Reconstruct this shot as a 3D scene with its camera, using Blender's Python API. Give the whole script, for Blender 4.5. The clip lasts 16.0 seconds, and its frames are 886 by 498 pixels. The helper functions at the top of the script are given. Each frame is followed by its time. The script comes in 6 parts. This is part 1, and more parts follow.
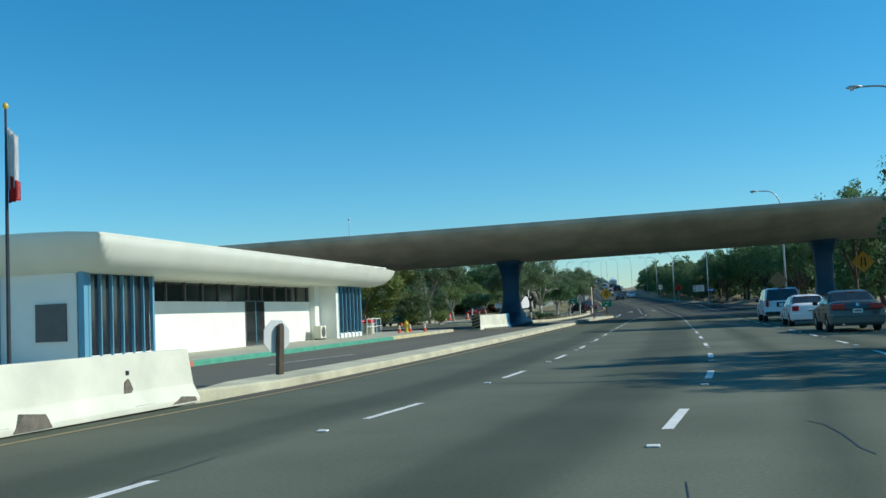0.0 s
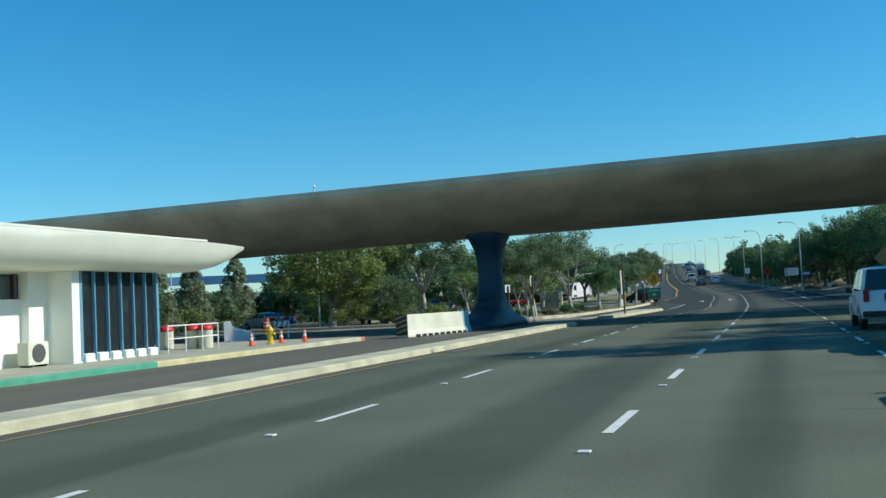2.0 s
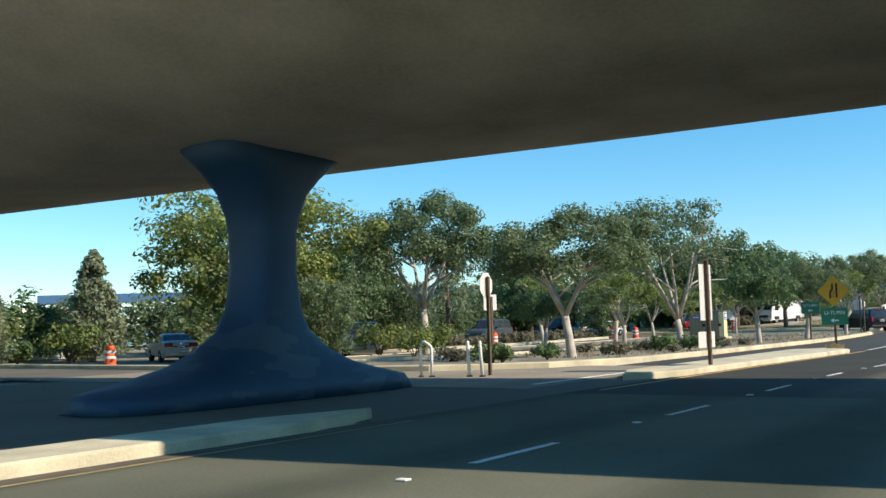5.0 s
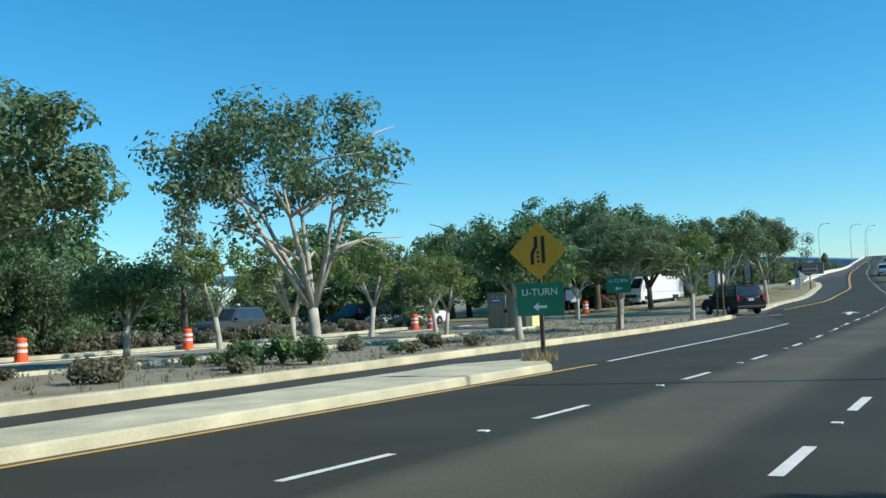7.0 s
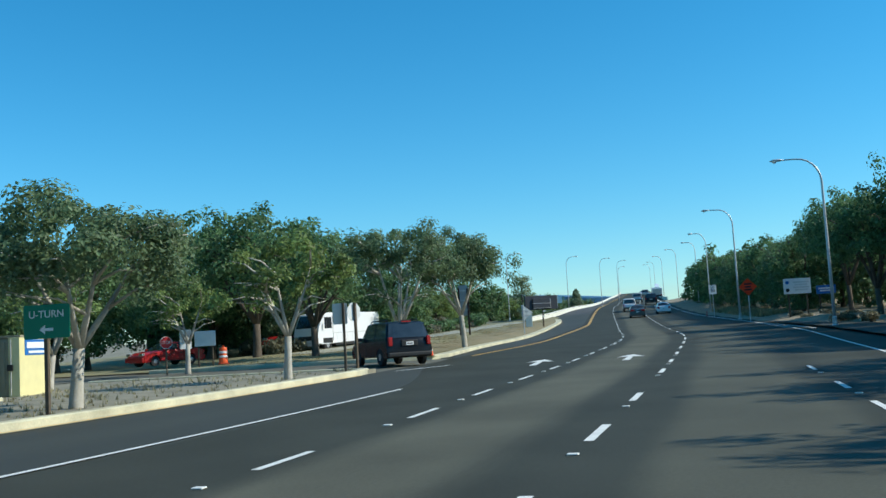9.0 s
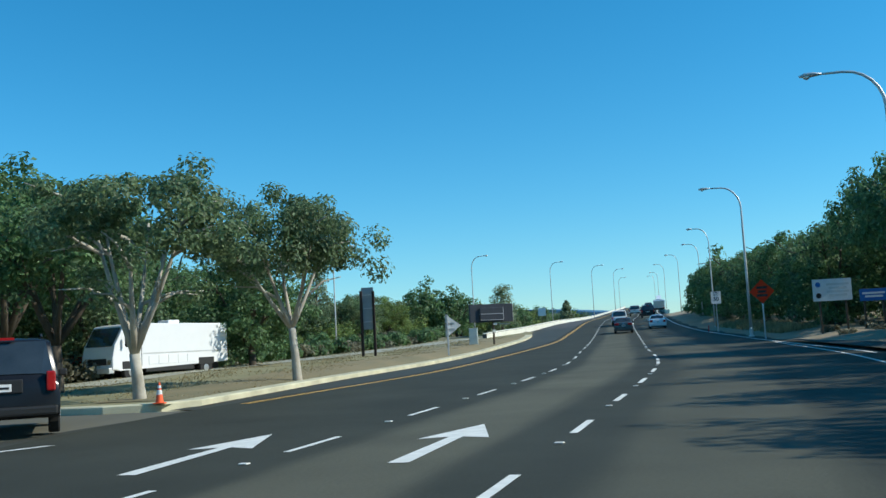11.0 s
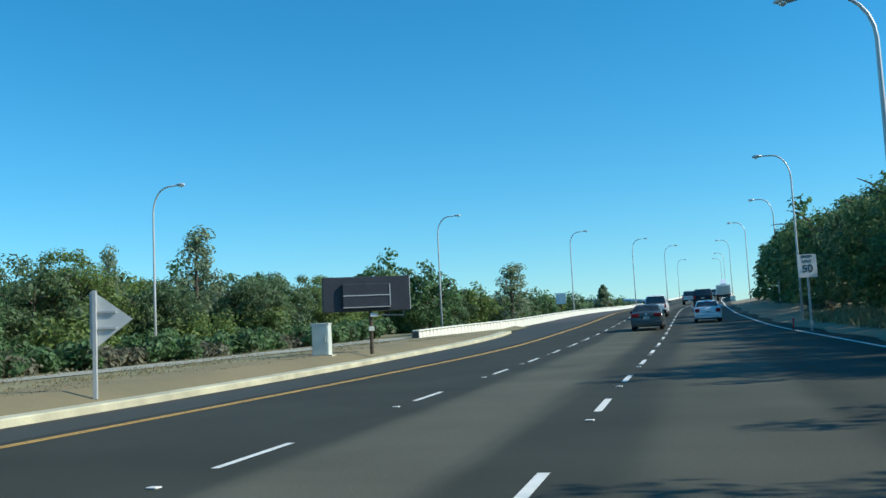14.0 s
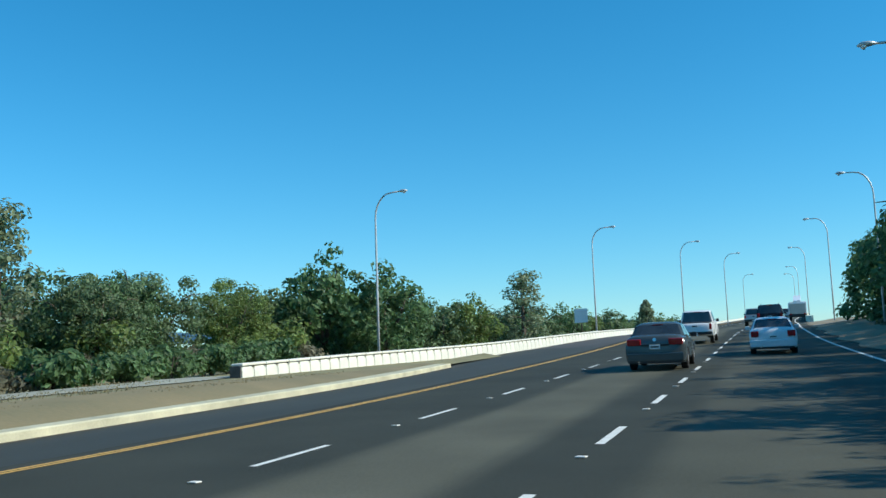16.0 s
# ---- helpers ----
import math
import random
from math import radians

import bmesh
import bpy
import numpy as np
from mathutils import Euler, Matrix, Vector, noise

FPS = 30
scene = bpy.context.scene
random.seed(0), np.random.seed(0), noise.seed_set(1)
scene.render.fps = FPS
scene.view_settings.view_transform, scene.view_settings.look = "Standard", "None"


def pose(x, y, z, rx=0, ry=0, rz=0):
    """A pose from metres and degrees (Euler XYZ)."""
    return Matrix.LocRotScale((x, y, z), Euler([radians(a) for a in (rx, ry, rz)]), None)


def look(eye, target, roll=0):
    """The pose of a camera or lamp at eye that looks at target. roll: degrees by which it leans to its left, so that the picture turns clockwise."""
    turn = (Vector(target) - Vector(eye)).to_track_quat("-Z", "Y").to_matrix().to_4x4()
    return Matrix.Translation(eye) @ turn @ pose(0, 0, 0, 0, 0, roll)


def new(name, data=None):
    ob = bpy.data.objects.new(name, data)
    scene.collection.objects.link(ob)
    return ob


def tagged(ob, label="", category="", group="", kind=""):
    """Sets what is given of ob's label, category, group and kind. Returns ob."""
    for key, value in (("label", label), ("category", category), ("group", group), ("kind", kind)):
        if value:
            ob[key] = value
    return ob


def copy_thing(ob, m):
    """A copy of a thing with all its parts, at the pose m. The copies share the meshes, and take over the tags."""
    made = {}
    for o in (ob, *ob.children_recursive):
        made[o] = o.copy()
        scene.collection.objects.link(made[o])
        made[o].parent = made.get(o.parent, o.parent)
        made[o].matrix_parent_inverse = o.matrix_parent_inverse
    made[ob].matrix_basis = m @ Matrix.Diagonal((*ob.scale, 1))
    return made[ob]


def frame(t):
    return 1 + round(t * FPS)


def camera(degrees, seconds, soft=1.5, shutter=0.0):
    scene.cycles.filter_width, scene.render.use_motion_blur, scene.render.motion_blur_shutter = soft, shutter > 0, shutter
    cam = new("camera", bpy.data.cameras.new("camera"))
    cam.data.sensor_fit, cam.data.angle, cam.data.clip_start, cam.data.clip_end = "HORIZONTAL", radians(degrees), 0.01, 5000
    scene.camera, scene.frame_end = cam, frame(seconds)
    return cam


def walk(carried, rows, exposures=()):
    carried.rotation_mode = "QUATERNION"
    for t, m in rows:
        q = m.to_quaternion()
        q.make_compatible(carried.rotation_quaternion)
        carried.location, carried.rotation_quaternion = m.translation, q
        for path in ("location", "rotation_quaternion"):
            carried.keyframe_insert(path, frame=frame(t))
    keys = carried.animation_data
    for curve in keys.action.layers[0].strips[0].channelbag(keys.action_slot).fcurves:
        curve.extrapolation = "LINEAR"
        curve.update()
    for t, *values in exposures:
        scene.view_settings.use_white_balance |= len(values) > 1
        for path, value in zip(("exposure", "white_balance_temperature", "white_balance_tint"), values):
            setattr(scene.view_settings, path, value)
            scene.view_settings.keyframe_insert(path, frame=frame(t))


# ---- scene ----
cam = camera(48.88, 16.0)
walk(cam, (
    (0.0, pose(-2.479, -69.009, 1.265, 93.75, 2.50, 12.89)),
    (0.5, pose(-1.439, -62.797, 1.310, 93.27, 2.63, 13.99)),
    (1.0, pose(-0.561, -56.555, 1.339, 94.16, 2.72, 15.41)),
    (1.5, pose(-0.054, -50.249, 1.354, 94.09, 3.05, 16.78)),
    (2.0, pose(0.271, -43.838, 1.362, 93.26, 2.90, 18.57)),
    (2.5, pose(0.529, -37.462, 1.366, 93.10, 2.62, 20.38)),
    (3.0, pose(0.746, -31.102, 1.373, 93.16, 2.81, 21.87)),
    (3.2, pose(0.851, -28.561, 1.377, 93.45, 3.01, 22.58)),
    (5.3, pose(-0.016, -2.456, 1.380, 94.72, 1.37, 34.23)),
    (5.5, pose(-0.000, -0.000, 1.379, 94.72, 1.50, 34.50)),
    (6.0, pose(0.065, 6.064, 1.377, 93.60, 2.03, 34.32)),
    (6.5, pose(0.182, 11.941, 1.368, 93.28, 1.88, 33.79)),
    (7.0, pose(0.262, 17.727, 1.340, 93.58, 2.47, 30.22)),
    (7.5, pose(0.225, 23.482, 1.303, 92.95, 2.72, 24.35)),
    (8.0, pose(0.142, 29.036, 1.263, 92.90, 2.81, 22.05)),
    (8.5, pose(0.166, 34.757, 1.242, 93.97, 3.10, 19.58)),
    (9.0, pose(0.023, 40.288, 1.241, 95.30, 3.33, 17.53)),
    (9.5, pose(0.023, 45.965, 1.253, 96.01, 3.30, 16.70)),
    (10.0, pose(0.000, 51.689, 1.277, 96.36, 3.31, 16.78)),
    (10.2, pose(-0.034, 54.010, 1.288, 96.43, 3.13, 16.95)),
    (12.3, pose(-0.492, 79.297, 1.607, 95.64, 3.41, 20.34)),
    (12.5, pose(-0.659, 81.678, 1.650, 95.63, 3.26, 20.60)),
    (13.0, pose(-1.115, 87.611, 1.760, 95.93, 3.08, 21.24)),
    (13.5, pose(-1.592, 94.052, 1.881, 95.89, 2.88, 21.86)),
    (14.0, pose(-2.348, 100.343, 2.017, 95.81, 2.81, 22.23)),
    (14.5, pose(-2.932, 106.880, 2.171, 95.84, 2.68, 22.83)),
    (15.0, pose(-3.687, 113.215, 2.332, 96.12, 2.45, 23.55)),
    (15.5, pose(-4.463, 119.709, 2.500, 96.37, 2.09, 24.22)),
    (16.0, pose(-5.249, 126.055, 2.676, 97.08, 2.00, 26.04)),
), exposures=((0.0, -0.08, 6500, 5), (0.7, -0.07, 6500, 5), (1.5, -0.12, 6500, 5), (2.5, 0.15, 6500, 5), (3.2, 0.22, 6500, 6), (5.2, 0.48, 7600, 20), (5.6, 0.43, 7600, 20), (6.4, 0.3, 6900, 12), (7.5, 0.2, 6600, 6), (9.0, 0.2, 6500, 5), (10.2, 0.19, 6500, 5), (12.4, 0.08, 6500, 5), (13.2, 0.17, 6500, 5), (16.0, 0.2, 6500, 5)))

# world and sun: late-morning sun over the right-hand side of the road
SUN_AZ, SUN_EL = radians(12), radians(36)      # measured from +x towards +y
world = bpy.data.worlds.new("sky")
world.use_nodes = True
scene.world = world
_n = world.node_tree.nodes
_sky = _n.new("ShaderNodeTexSky")
_sky.sky_type = 'NISHITA'
_sky.sun_disc = False
_sky.sun_elevation = SUN_EL
_sky.sun_rotation = radians(90) - SUN_AZ
_sky.altitude = 0
_sky.air_density = 1.1
_sky.dust_density = 0.0
_sky.ozone_density = 8.0
_hs = _n.new("ShaderNodeHueSaturation")
_hs.inputs["Saturation"].default_value = 1.2
_hs.inputs["Hue"].default_value = 0.485
world.node_tree.links.new(_sky.outputs[0], _hs.inputs["Color"])
_tint = _n.new("ShaderNodeMix")
_tint.data_type = 'RGBA'
_tint.blend_type = 'MULTIPLY'
_tint.inputs[0].default_value = 1.0
_tint.inputs[7].default_value = (0.82, 0.98, 1.02, 1)
world.node_tree.links.new(_hs.outputs[0], _tint.inputs[6])
world.node_tree.links.new(_tint.outputs[2], _n["Background"].inputs[0])
_n["Background"].inputs[1].default_value = 0.138
sun_data = bpy.data.lights.new("sun", 'SUN')
sun_data.energy = 4.2
sun_data.angle = radians(0.55)
sun_data.color = (1.0, 0.95, 0.85)
sun = new("sun", sun_data)
_d = Vector((math.cos(SUN_EL) * math.cos(SUN_AZ), math.cos(SUN_EL) * math.sin(SUN_AZ), math.sin(SUN_EL)))
sun.matrix_world = look(_d * 100, (0, 0, 0))


# ---- materials ----
def material(name, color, rough=0.7, metal=0.0, var=0.12, scale=3.0, fine=60.0, bump=0.0, color2=None, spec=0.5, island=0.0, streak=False):
    m = bpy.data.materials.new(name)
    m.use_nodes = True
    nt = m.node_tree
    N, L = nt.nodes, nt.links
    b = N["Principled BSDF"]
    b.inputs["Roughness"].default_value = rough
    b.inputs["Metallic"].default_value = metal
    b.inputs["Specular IOR Level"].default_value = spec
    g = N.new("ShaderNodeNewGeometry")
    co = g.outputs["Position"]
    if streak:
        mp = N.new("ShaderNodeMapping")
        mp.inputs["Scale"].default_value = streak
        L.new(co, mp.inputs[0])
        co = mp.outputs[0]
    n1 = N.new("ShaderNodeTexNoise")
    n1.inputs["Scale"].default_value = scale
    n1.inputs["Detail"].default_value = 5
    n2 = N.new("ShaderNodeTexNoise")
    n2.inputs["Scale"].default_value = fine
    n2.inputs["Detail"].default_value = 2
    L.new(co, n1.inputs["Vector"])
    L.new(co, n2.inputs["Vector"])
    mx = N.new("ShaderNodeMath")
    mx.operation = 'MULTIPLY_ADD'
    mx.inputs[1].default_value = 0.35
    L.new(n2.outputs[0], mx.inputs[0])
    L.new(n1.outputs[0], mx.inputs[2])
    rmp = N.new("ShaderNodeMapRange")
    rmp.inputs[1].default_value, rmp.inputs[2].default_value = 0.42, 0.95
    L.new(mx.outputs[0], rmp.inputs[0])
    mix = N.new("ShaderNodeMix")
    mix.data_type = 'RGBA'
    c = Vector(color)
    c2 = Vector(color2) if color2 else c * (1 + var)
    c1 = c if color2 else c * (1 - var)
    mix.inputs[6].default_value = (*c1, 1)
    mix.inputs[7].default_value = (*c2, 1)
    L.new(rmp.outputs[0], mix.inputs[0])
    out = mix.outputs[2]
    if island:
        hs = N.new("ShaderNodeHueSaturation")
        mr = N.new("ShaderNodeMapRange")
        mr.inputs[3].default_value, mr.inputs[4].default_value = 1 - island, 1 + island
        L.new(g.outputs["Random Per Island"], mr.inputs[0])
        L.new(mr.outputs[0], hs.inputs["Value"])
        L.new(out, hs.inputs["Color"])
        out = hs.outputs[0]
    L.new(out, b.inputs["Base Color"])
    if bump:
        bp = N.new("ShaderNodeBump")
        bp.inputs["Strength"].default_value = bump
        bp.inputs["Distance"].default_value = 0.02
        L.new(mx.outputs[0], bp.inputs["Height"])
        L.new(bp.outputs[0], b.inputs["Normal"])
    return m


def leaf_material(name, color, island=.4):
    m = material(name, color, 0.55, var=.35, scale=.7, fine=5, island=island)
    nt = m.node_tree
    b = nt.nodes["Principled BSDF"]
    out = nt.nodes["Material Output"]
    tr = nt.nodes.new("ShaderNodeBsdfTranslucent")
    src = b.inputs["Base Color"].links[0].from_socket
    nt.links.new(src, tr.inputs[0])
    mx = nt.nodes.new("ShaderNodeMixShader")
    mx.inputs[0].default_value = .48
    nt.links.new(b.outputs[0], mx.inputs[1])
    nt.links.new(tr.outputs[0], mx.inputs[2])
    nt.links.new(mx.outputs[0], out.inputs[0])
    return m


M = {}
M["asphalt_old"] = material("asphalt_old", (0.125, 0.119, 0.088), 0.85, var=0.22, scale=0.35, fine=40, bump=0.3, streak=(1.0, 0.12, 1.0))
M["asphalt_new"] = material("asphalt_new", (0.043, 0.045, 0.034), 0.75, var=0.25, scale=0.4, fine=50, bump=0.3, streak=(1.0, 0.1, 1.0))
M["asphalt_worn"] = material("asphalt_worn", (0.070, 0.067, 0.062), 0.8, var=0.25, scale=0.4, fine=50, bump=0.3, streak=(1.0, 0.08, 1.0))


def lateral_asphalt(name, dark, worn, bands, rough=.78):
    """Asphalt whose wear follows the lanes: bands are (centre, half width, amount) across the road."""
    m = bpy.data.materials.new(name)
    m.use_nodes = True
    nt = m.node_tree
    N, L = nt.nodes, nt.links
    b = N["Principled BSDF"]
    b.inputs["Roughness"].default_value = rough
    b.inputs["Specular IOR Level"].default_value = .15
    uv = N.new("ShaderNodeUVMap")
    sep = N.new("ShaderNodeSeparateXYZ")
    L.new(uv.outputs[0], sep.inputs[0])
    mp = N.new("ShaderNodeMapping")
    mp.inputs["Scale"].default_value = (1.0, .06, 1.0)
    L.new(uv.outputs[0], mp.inputs[0])
    st = N.new("ShaderNodeTexNoise")
    st.inputs["Scale"].default_value = 1.1
    st.inputs["Detail"].default_value = 6
    L.new(mp.outputs[0], st.inputs["Vector"])
    fine = N.new("ShaderNodeTexNoise")
    fine.inputs["Scale"].default_value = 24
    fine.inputs["Detail"].default_value = 6
    fine.inputs["Roughness"].default_value = .7
    L.new(uv.outputs[0], fine.inputs["Vector"])
    patch = N.new("ShaderNodeTexNoise")
    patch.inputs["Scale"].default_value = .35
    patch.inputs["Detail"].default_value = 4
    L.new(uv.outputs[0], patch.inputs["Vector"])
    wob = N.new("ShaderNodeMath")
    wob.operation = 'MULTIPLY_ADD'
    wob.inputs[1].default_value = .9
    L.new(st.outputs[0], wob.inputs[0])
    L.new(sep.outputs[0], wob.inputs[2])
    total = None
    for c, hw, amt in bands:
        d = N.new("ShaderNodeMath")
        d.operation = 'SUBTRACT'
        L.new(wob.outputs[0], d.inputs[0])
        d.inputs[1].default_value = c + .45
        ab = N.new("ShaderNodeMath")
        ab.operation = 'ABSOLUTE'
        L.new(d.outputs[0], ab.inputs[0])
        mr = N.new("ShaderNodeMapRange")
        mr.interpolation_type = 'SMOOTHSTEP'
        mr.inputs[1].default_value, mr.inputs[2].default_value = hw - .35, hw + .35
        mr.inputs[3].default_value, mr.inputs[4].default_value = amt, 0
        L.new(ab.outputs[0], mr.inputs[0])
        if total is None:
            total = mr.outputs[0]
        else:
            ad = N.new("ShaderNodeMath")
            ad.operation = 'ADD'
            ad.use_clamp = True
            L.new(total, ad.inputs[0])
            L.new(mr.outputs[0], ad.inputs[1])
            total = ad.outputs[0]
    mix = N.new("ShaderNodeMix")
    mix.data_type = 'RGBA'
    mix.inputs[6].default_value = (*dark, 1)
    mix.inputs[7].default_value = (*worn, 1)
    L.new(total, mix.inputs[0])
    v = N.new("ShaderNodeMath")
    v.operation = 'MULTIPLY_ADD'
    v.inputs[1].default_value = 1.0
    v.inputs[2].default_value = .1
    L.new(fine.outputs[0], v.inputs[0])
    v2 = N.new("ShaderNodeMath")
    v2.operation = 'MULTIPLY_ADD'
    v2.inputs[1].default_value = .8
    L.new(patch.outputs[0], v2.inputs[0])
    L.new(v.outputs[0], v2.inputs[2])
    hs = N.new("ShaderNodeHueSaturation")
    L.new(v2.outputs[0], hs.inputs["Value"])
    L.new(mix.outputs[2], hs.inputs["Color"])
    L.new(hs.outputs[0], b.inputs["Base Color"])
    bp = N.new("ShaderNodeBump")
    bp.inputs["Strength"].default_value = .35
    bp.inputs["Distance"].default_value = .01
    L.new(fine.outputs[0], bp.inputs["Height"])
    L.new(bp.outputs[0], b.inputs["Normal"])
    return m


M["asphalt_approach"] = lateral_asphalt("asphalt_approach", (.050, .052, .040), (.116, .113, .082), ((-1.9, 1.0, .9), (2.0, 1.15, .6), (4.6, .7, .25)))
M["asphalt_plaza"] = lateral_asphalt("asphalt_plaza", (.086, .097, .067), (.160, .170, .120), ((-6.2, 1.0, .5), (-3.0, 1.1, .7), (.4, .8, .8), (2.6, .8, .7), (5.2, 1.2, .6)))
M["concrete"] = material("concrete", (0.50, 0.46, 0.36), 0.85, var=0.18, scale=1.2, fine=30, bump=0.2)
M["kerb"] = material("kerb_concrete", (0.54, 0.51, 0.355), 0.85, var=0.3, scale=1.1, fine=30, bump=0.2)
M["walk"] = material("pavement_concrete", (0.40, 0.40, 0.31), 0.9, var=0.15, scale=0.8, fine=25, bump=0.2)
M["apron"] = material("apron_concrete", (0.265, 0.24, 0.18), 0.9, var=0.25, scale=0.5, fine=20, bump=0.3)
M["canopy"] = material("canopy_concrete", (0.53, 0.45, 0.335), 0.85, var=0.28, scale=0.5, fine=12, bump=0.2)
M["bluelite"] = material("light_blue_paint", (0.13, 0.34, 0.47), 0.55, var=0.1, scale=1.0)
M["endblue"] = material("faded_cyan_paint", (0.2, 0.5, 0.62), 0.6, var=0.2, scale=2.0)
M["white"] = material("white_paint", (0.84, 0.85, 0.79), 0.6, var=0.05, scale=0.8)
M["roof"] = material("roof_paint", (0.77, 0.79, 0.68), 0.6, var=0.06, scale=0.6)
M["jersey"] = material("barrier_concrete", (0.70, 0.70, 0.57), 0.8, var=0.15, scale=1.2, bump=0.2)
M["barrierwhite"] = material("barrier_white", (0.73, 0.72, 0.62), 0.75, var=0.1, scale=1.6, fine=26, bump=0.15, streak=(1.0, 1.0, .35))
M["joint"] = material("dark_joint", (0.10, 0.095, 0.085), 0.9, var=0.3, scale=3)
M["scar"] = material("broken_concrete", (0.17, 0.15, 0.12), 0.95, var=0.35, scale=9, bump=0.6)
M["roadwhite"] = material("road_white", (0.75, 0.75, 0.70), 0.7, var=0.15, scale=4)
M["roadyellow"] = material("road_yellow", (0.66, 0.39, 0.10), 0.7, var=0.15, scale=3)
M["green_kerb"] = material("green_kerb", (0.09, 0.36, 0.24), 0.7, var=0.2, scale=2)
M["red_kerb"] = material("red_kerb", (0.55, 0.18, 0.12), 0.7, var=0.2, scale=2)
M["yellow_kerb"] = material("yellow_kerb", (0.60, 0.54, 0.30), 0.7, var=0.2, scale=2)
M["dirt"] = material("dirt", (0.175, 0.16, 0.112), 0.95, scale=0.9, fine=14, bump=0.6, color2=(0.315, 0.292, 0.215))
M["greyroad"] = material("grey_road", (0.36, 0.35, 0.27), 0.9, var=0.25, scale=0.5, fine=25, bump=0.2)
M["sand"] = material("sandy_soil", (0.36, 0.29, 0.19), 0.95, scale=0.5, fine=9, bump=0.5, color2=(0.24, 0.19, 0.12))
M["brownsoil"] = material("brown_soil", (0.265, 0.21, 0.112), 0.95, scale=0.45, fine=9, bump=0.8, color2=(0.18, 0.16, 0.085))
M["olivegrass"] = material("olive_dry_grass", (0.29, 0.258, 0.135), 0.95, scale=0.6, fine=13, bump=0.8, color2=(0.18, 0.172, 0.088))
M["straw"] = leaf_material("straw_grass", (0.36, 0.29, 0.15))
M["greyweed"] = leaf_material("grey_weed", (0.31, 0.285, 0.17))
M["gutter"] = material("gutter_dirt", (0.075, 0.066, 0.05), 0.95, scale=1.5, fine=20, bump=0.4, color2=(0.13, 0.115, 0.085))
M["fadedyellow"] = material("faded_yellow", (0.34, 0.27, 0.13), 0.8, var=0.3, scale=4)
M["fadedwhite"] = material("faded_white", (0.48, 0.48, 0.44), 0.8, var=0.35, scale=4)
M["carglass"] = material("tinted_car_glass", (0.03, 0.037, 0.042), 0.06, var=0.35, scale=1.6, spec=0.9)
M["glass"] = material("dark_glass", (0.02, 0.025, 0.03), 0.08, var=0.05, spec=0.8)
M["frame"] = material("window_frame", (0.10, 0.10, 0.10), 0.4)
M["galv"] = material("galvanised_steel", (0.55, 0.56, 0.56), 0.45, metal=0.3, var=0.08)
M["wood"] = material("weathered_post", (0.10, 0.075, 0.05), 0.9, var=0.3, scale=6)
M["signback"] = material("sign_back", (0.62, 0.64, 0.62), 0.5, var=0.06)
M["signgrey"] = material("weathered_aluminium", (0.33, 0.36, 0.37), 0.55, var=0.15, scale=1.5)
M["tarred"] = material("tarred_wood", (0.045, 0.028, 0.022), 0.85, var=0.35, scale=5)
M["signgreen"] = material("sign_green", (0.0, 0.20, 0.11), 0.45, var=0.04)
M["signyellow"] = material("sign_yellow", (0.72, 0.36, 0.02), 0.45, var=0.05)
M["signorange"] = material("sign_orange", (0.95, 0.115, 0.035), 0.5, var=0.05)
_nt = M["signorange"].node_tree
_tr = _nt.nodes.new("ShaderNodeBsdfTranslucent")
_tr.inputs[0].default_value = (1.0, 0.16, 0.05, 1)
_mx = _nt.nodes.new("ShaderNodeMixShader")
_mx.inputs[0].default_value = 0.7
_nt.links.new(_nt.nodes["Principled BSDF"].outputs[0], _mx.inputs[1])
_nt.links.new(_tr.outputs[0], _mx.inputs[2])
_nt.links.new(_mx.outputs[0], _nt.nodes["Material Output"].inputs[0])
M["signwhite"] = material("sign_white", (0.80, 0.80, 0.78), 0.45, var=0.04)
M["paleblue"] = material("pale_blue_sheet", (0.42, 0.66, 0.72), 0.45, var=0.08)
M["signblue"] = material("sign_blue", (0.02, 0.15, 0.45), 0.45, var=0.04)
M["signred"] = material("sign_red", (0.60, 0.03, 0.03), 0.45, var=0.05)
M["black"] = material("black_paint", (0.015, 0.015, 0.017), 0.5, var=0.2)
M["dulldiamond"] = material("dull_diamond", (0.36, 0.22, 0.11), 0.6, var=0.15)
M["boarddark"] = material("dark_panel", (0.035, 0.04, 0.05), 0.5, var=0.2)
M["cabinet"] = material("cabinet_paint", (0.62, 0.66, 0.60), 0.5, var=0.06)
M["shed"] = material("olive_shed", (0.27, 0.25, 0.17), 0.7, var=0.12)
M["cream"] = material("cream_panel", (0.74, 0.66, 0.34), 0.6, var=0.06)
M["orange"] = material("orange_plastic", (0.92, 0.13, 0.035), 0.5, var=0.08)
M["reflect"] = material("reflective_band", (0.78, 0.78, 0.76), 0.35, var=0.05)
M["hydrant"] = material("hydrant_yellow", (0.72, 0.48, 0.03), 0.45, var=0.08)
M["rubber"] = material("tyre_rubber", (0.02, 0.02, 0.02), 0.85, var=0.2)
M["rim"] = material("alloy_rim", (0.45, 0.46, 0.47), 0.35, metal=0.7, var=0.05)
M["carwhite"] = material("car_white", (0.78, 0.79, 0.80), 0.25, var=0.02)
M["cargrey"] = material("car_grey", (0.085, 0.105, 0.108), 0.25, metal=0.35, var=0.03)
M["carblack"] = material("car_black", (0.012, 0.013, 0.016), 0.22, var=0.05, spec=0.3)
M["carred"] = material("car_red", (0.45, 0.02, 0.02), 0.25, var=0.03)
M["carblue"] = material("car_blue", (0.03, 0.09, 0.30), 0.25, var=0.03)
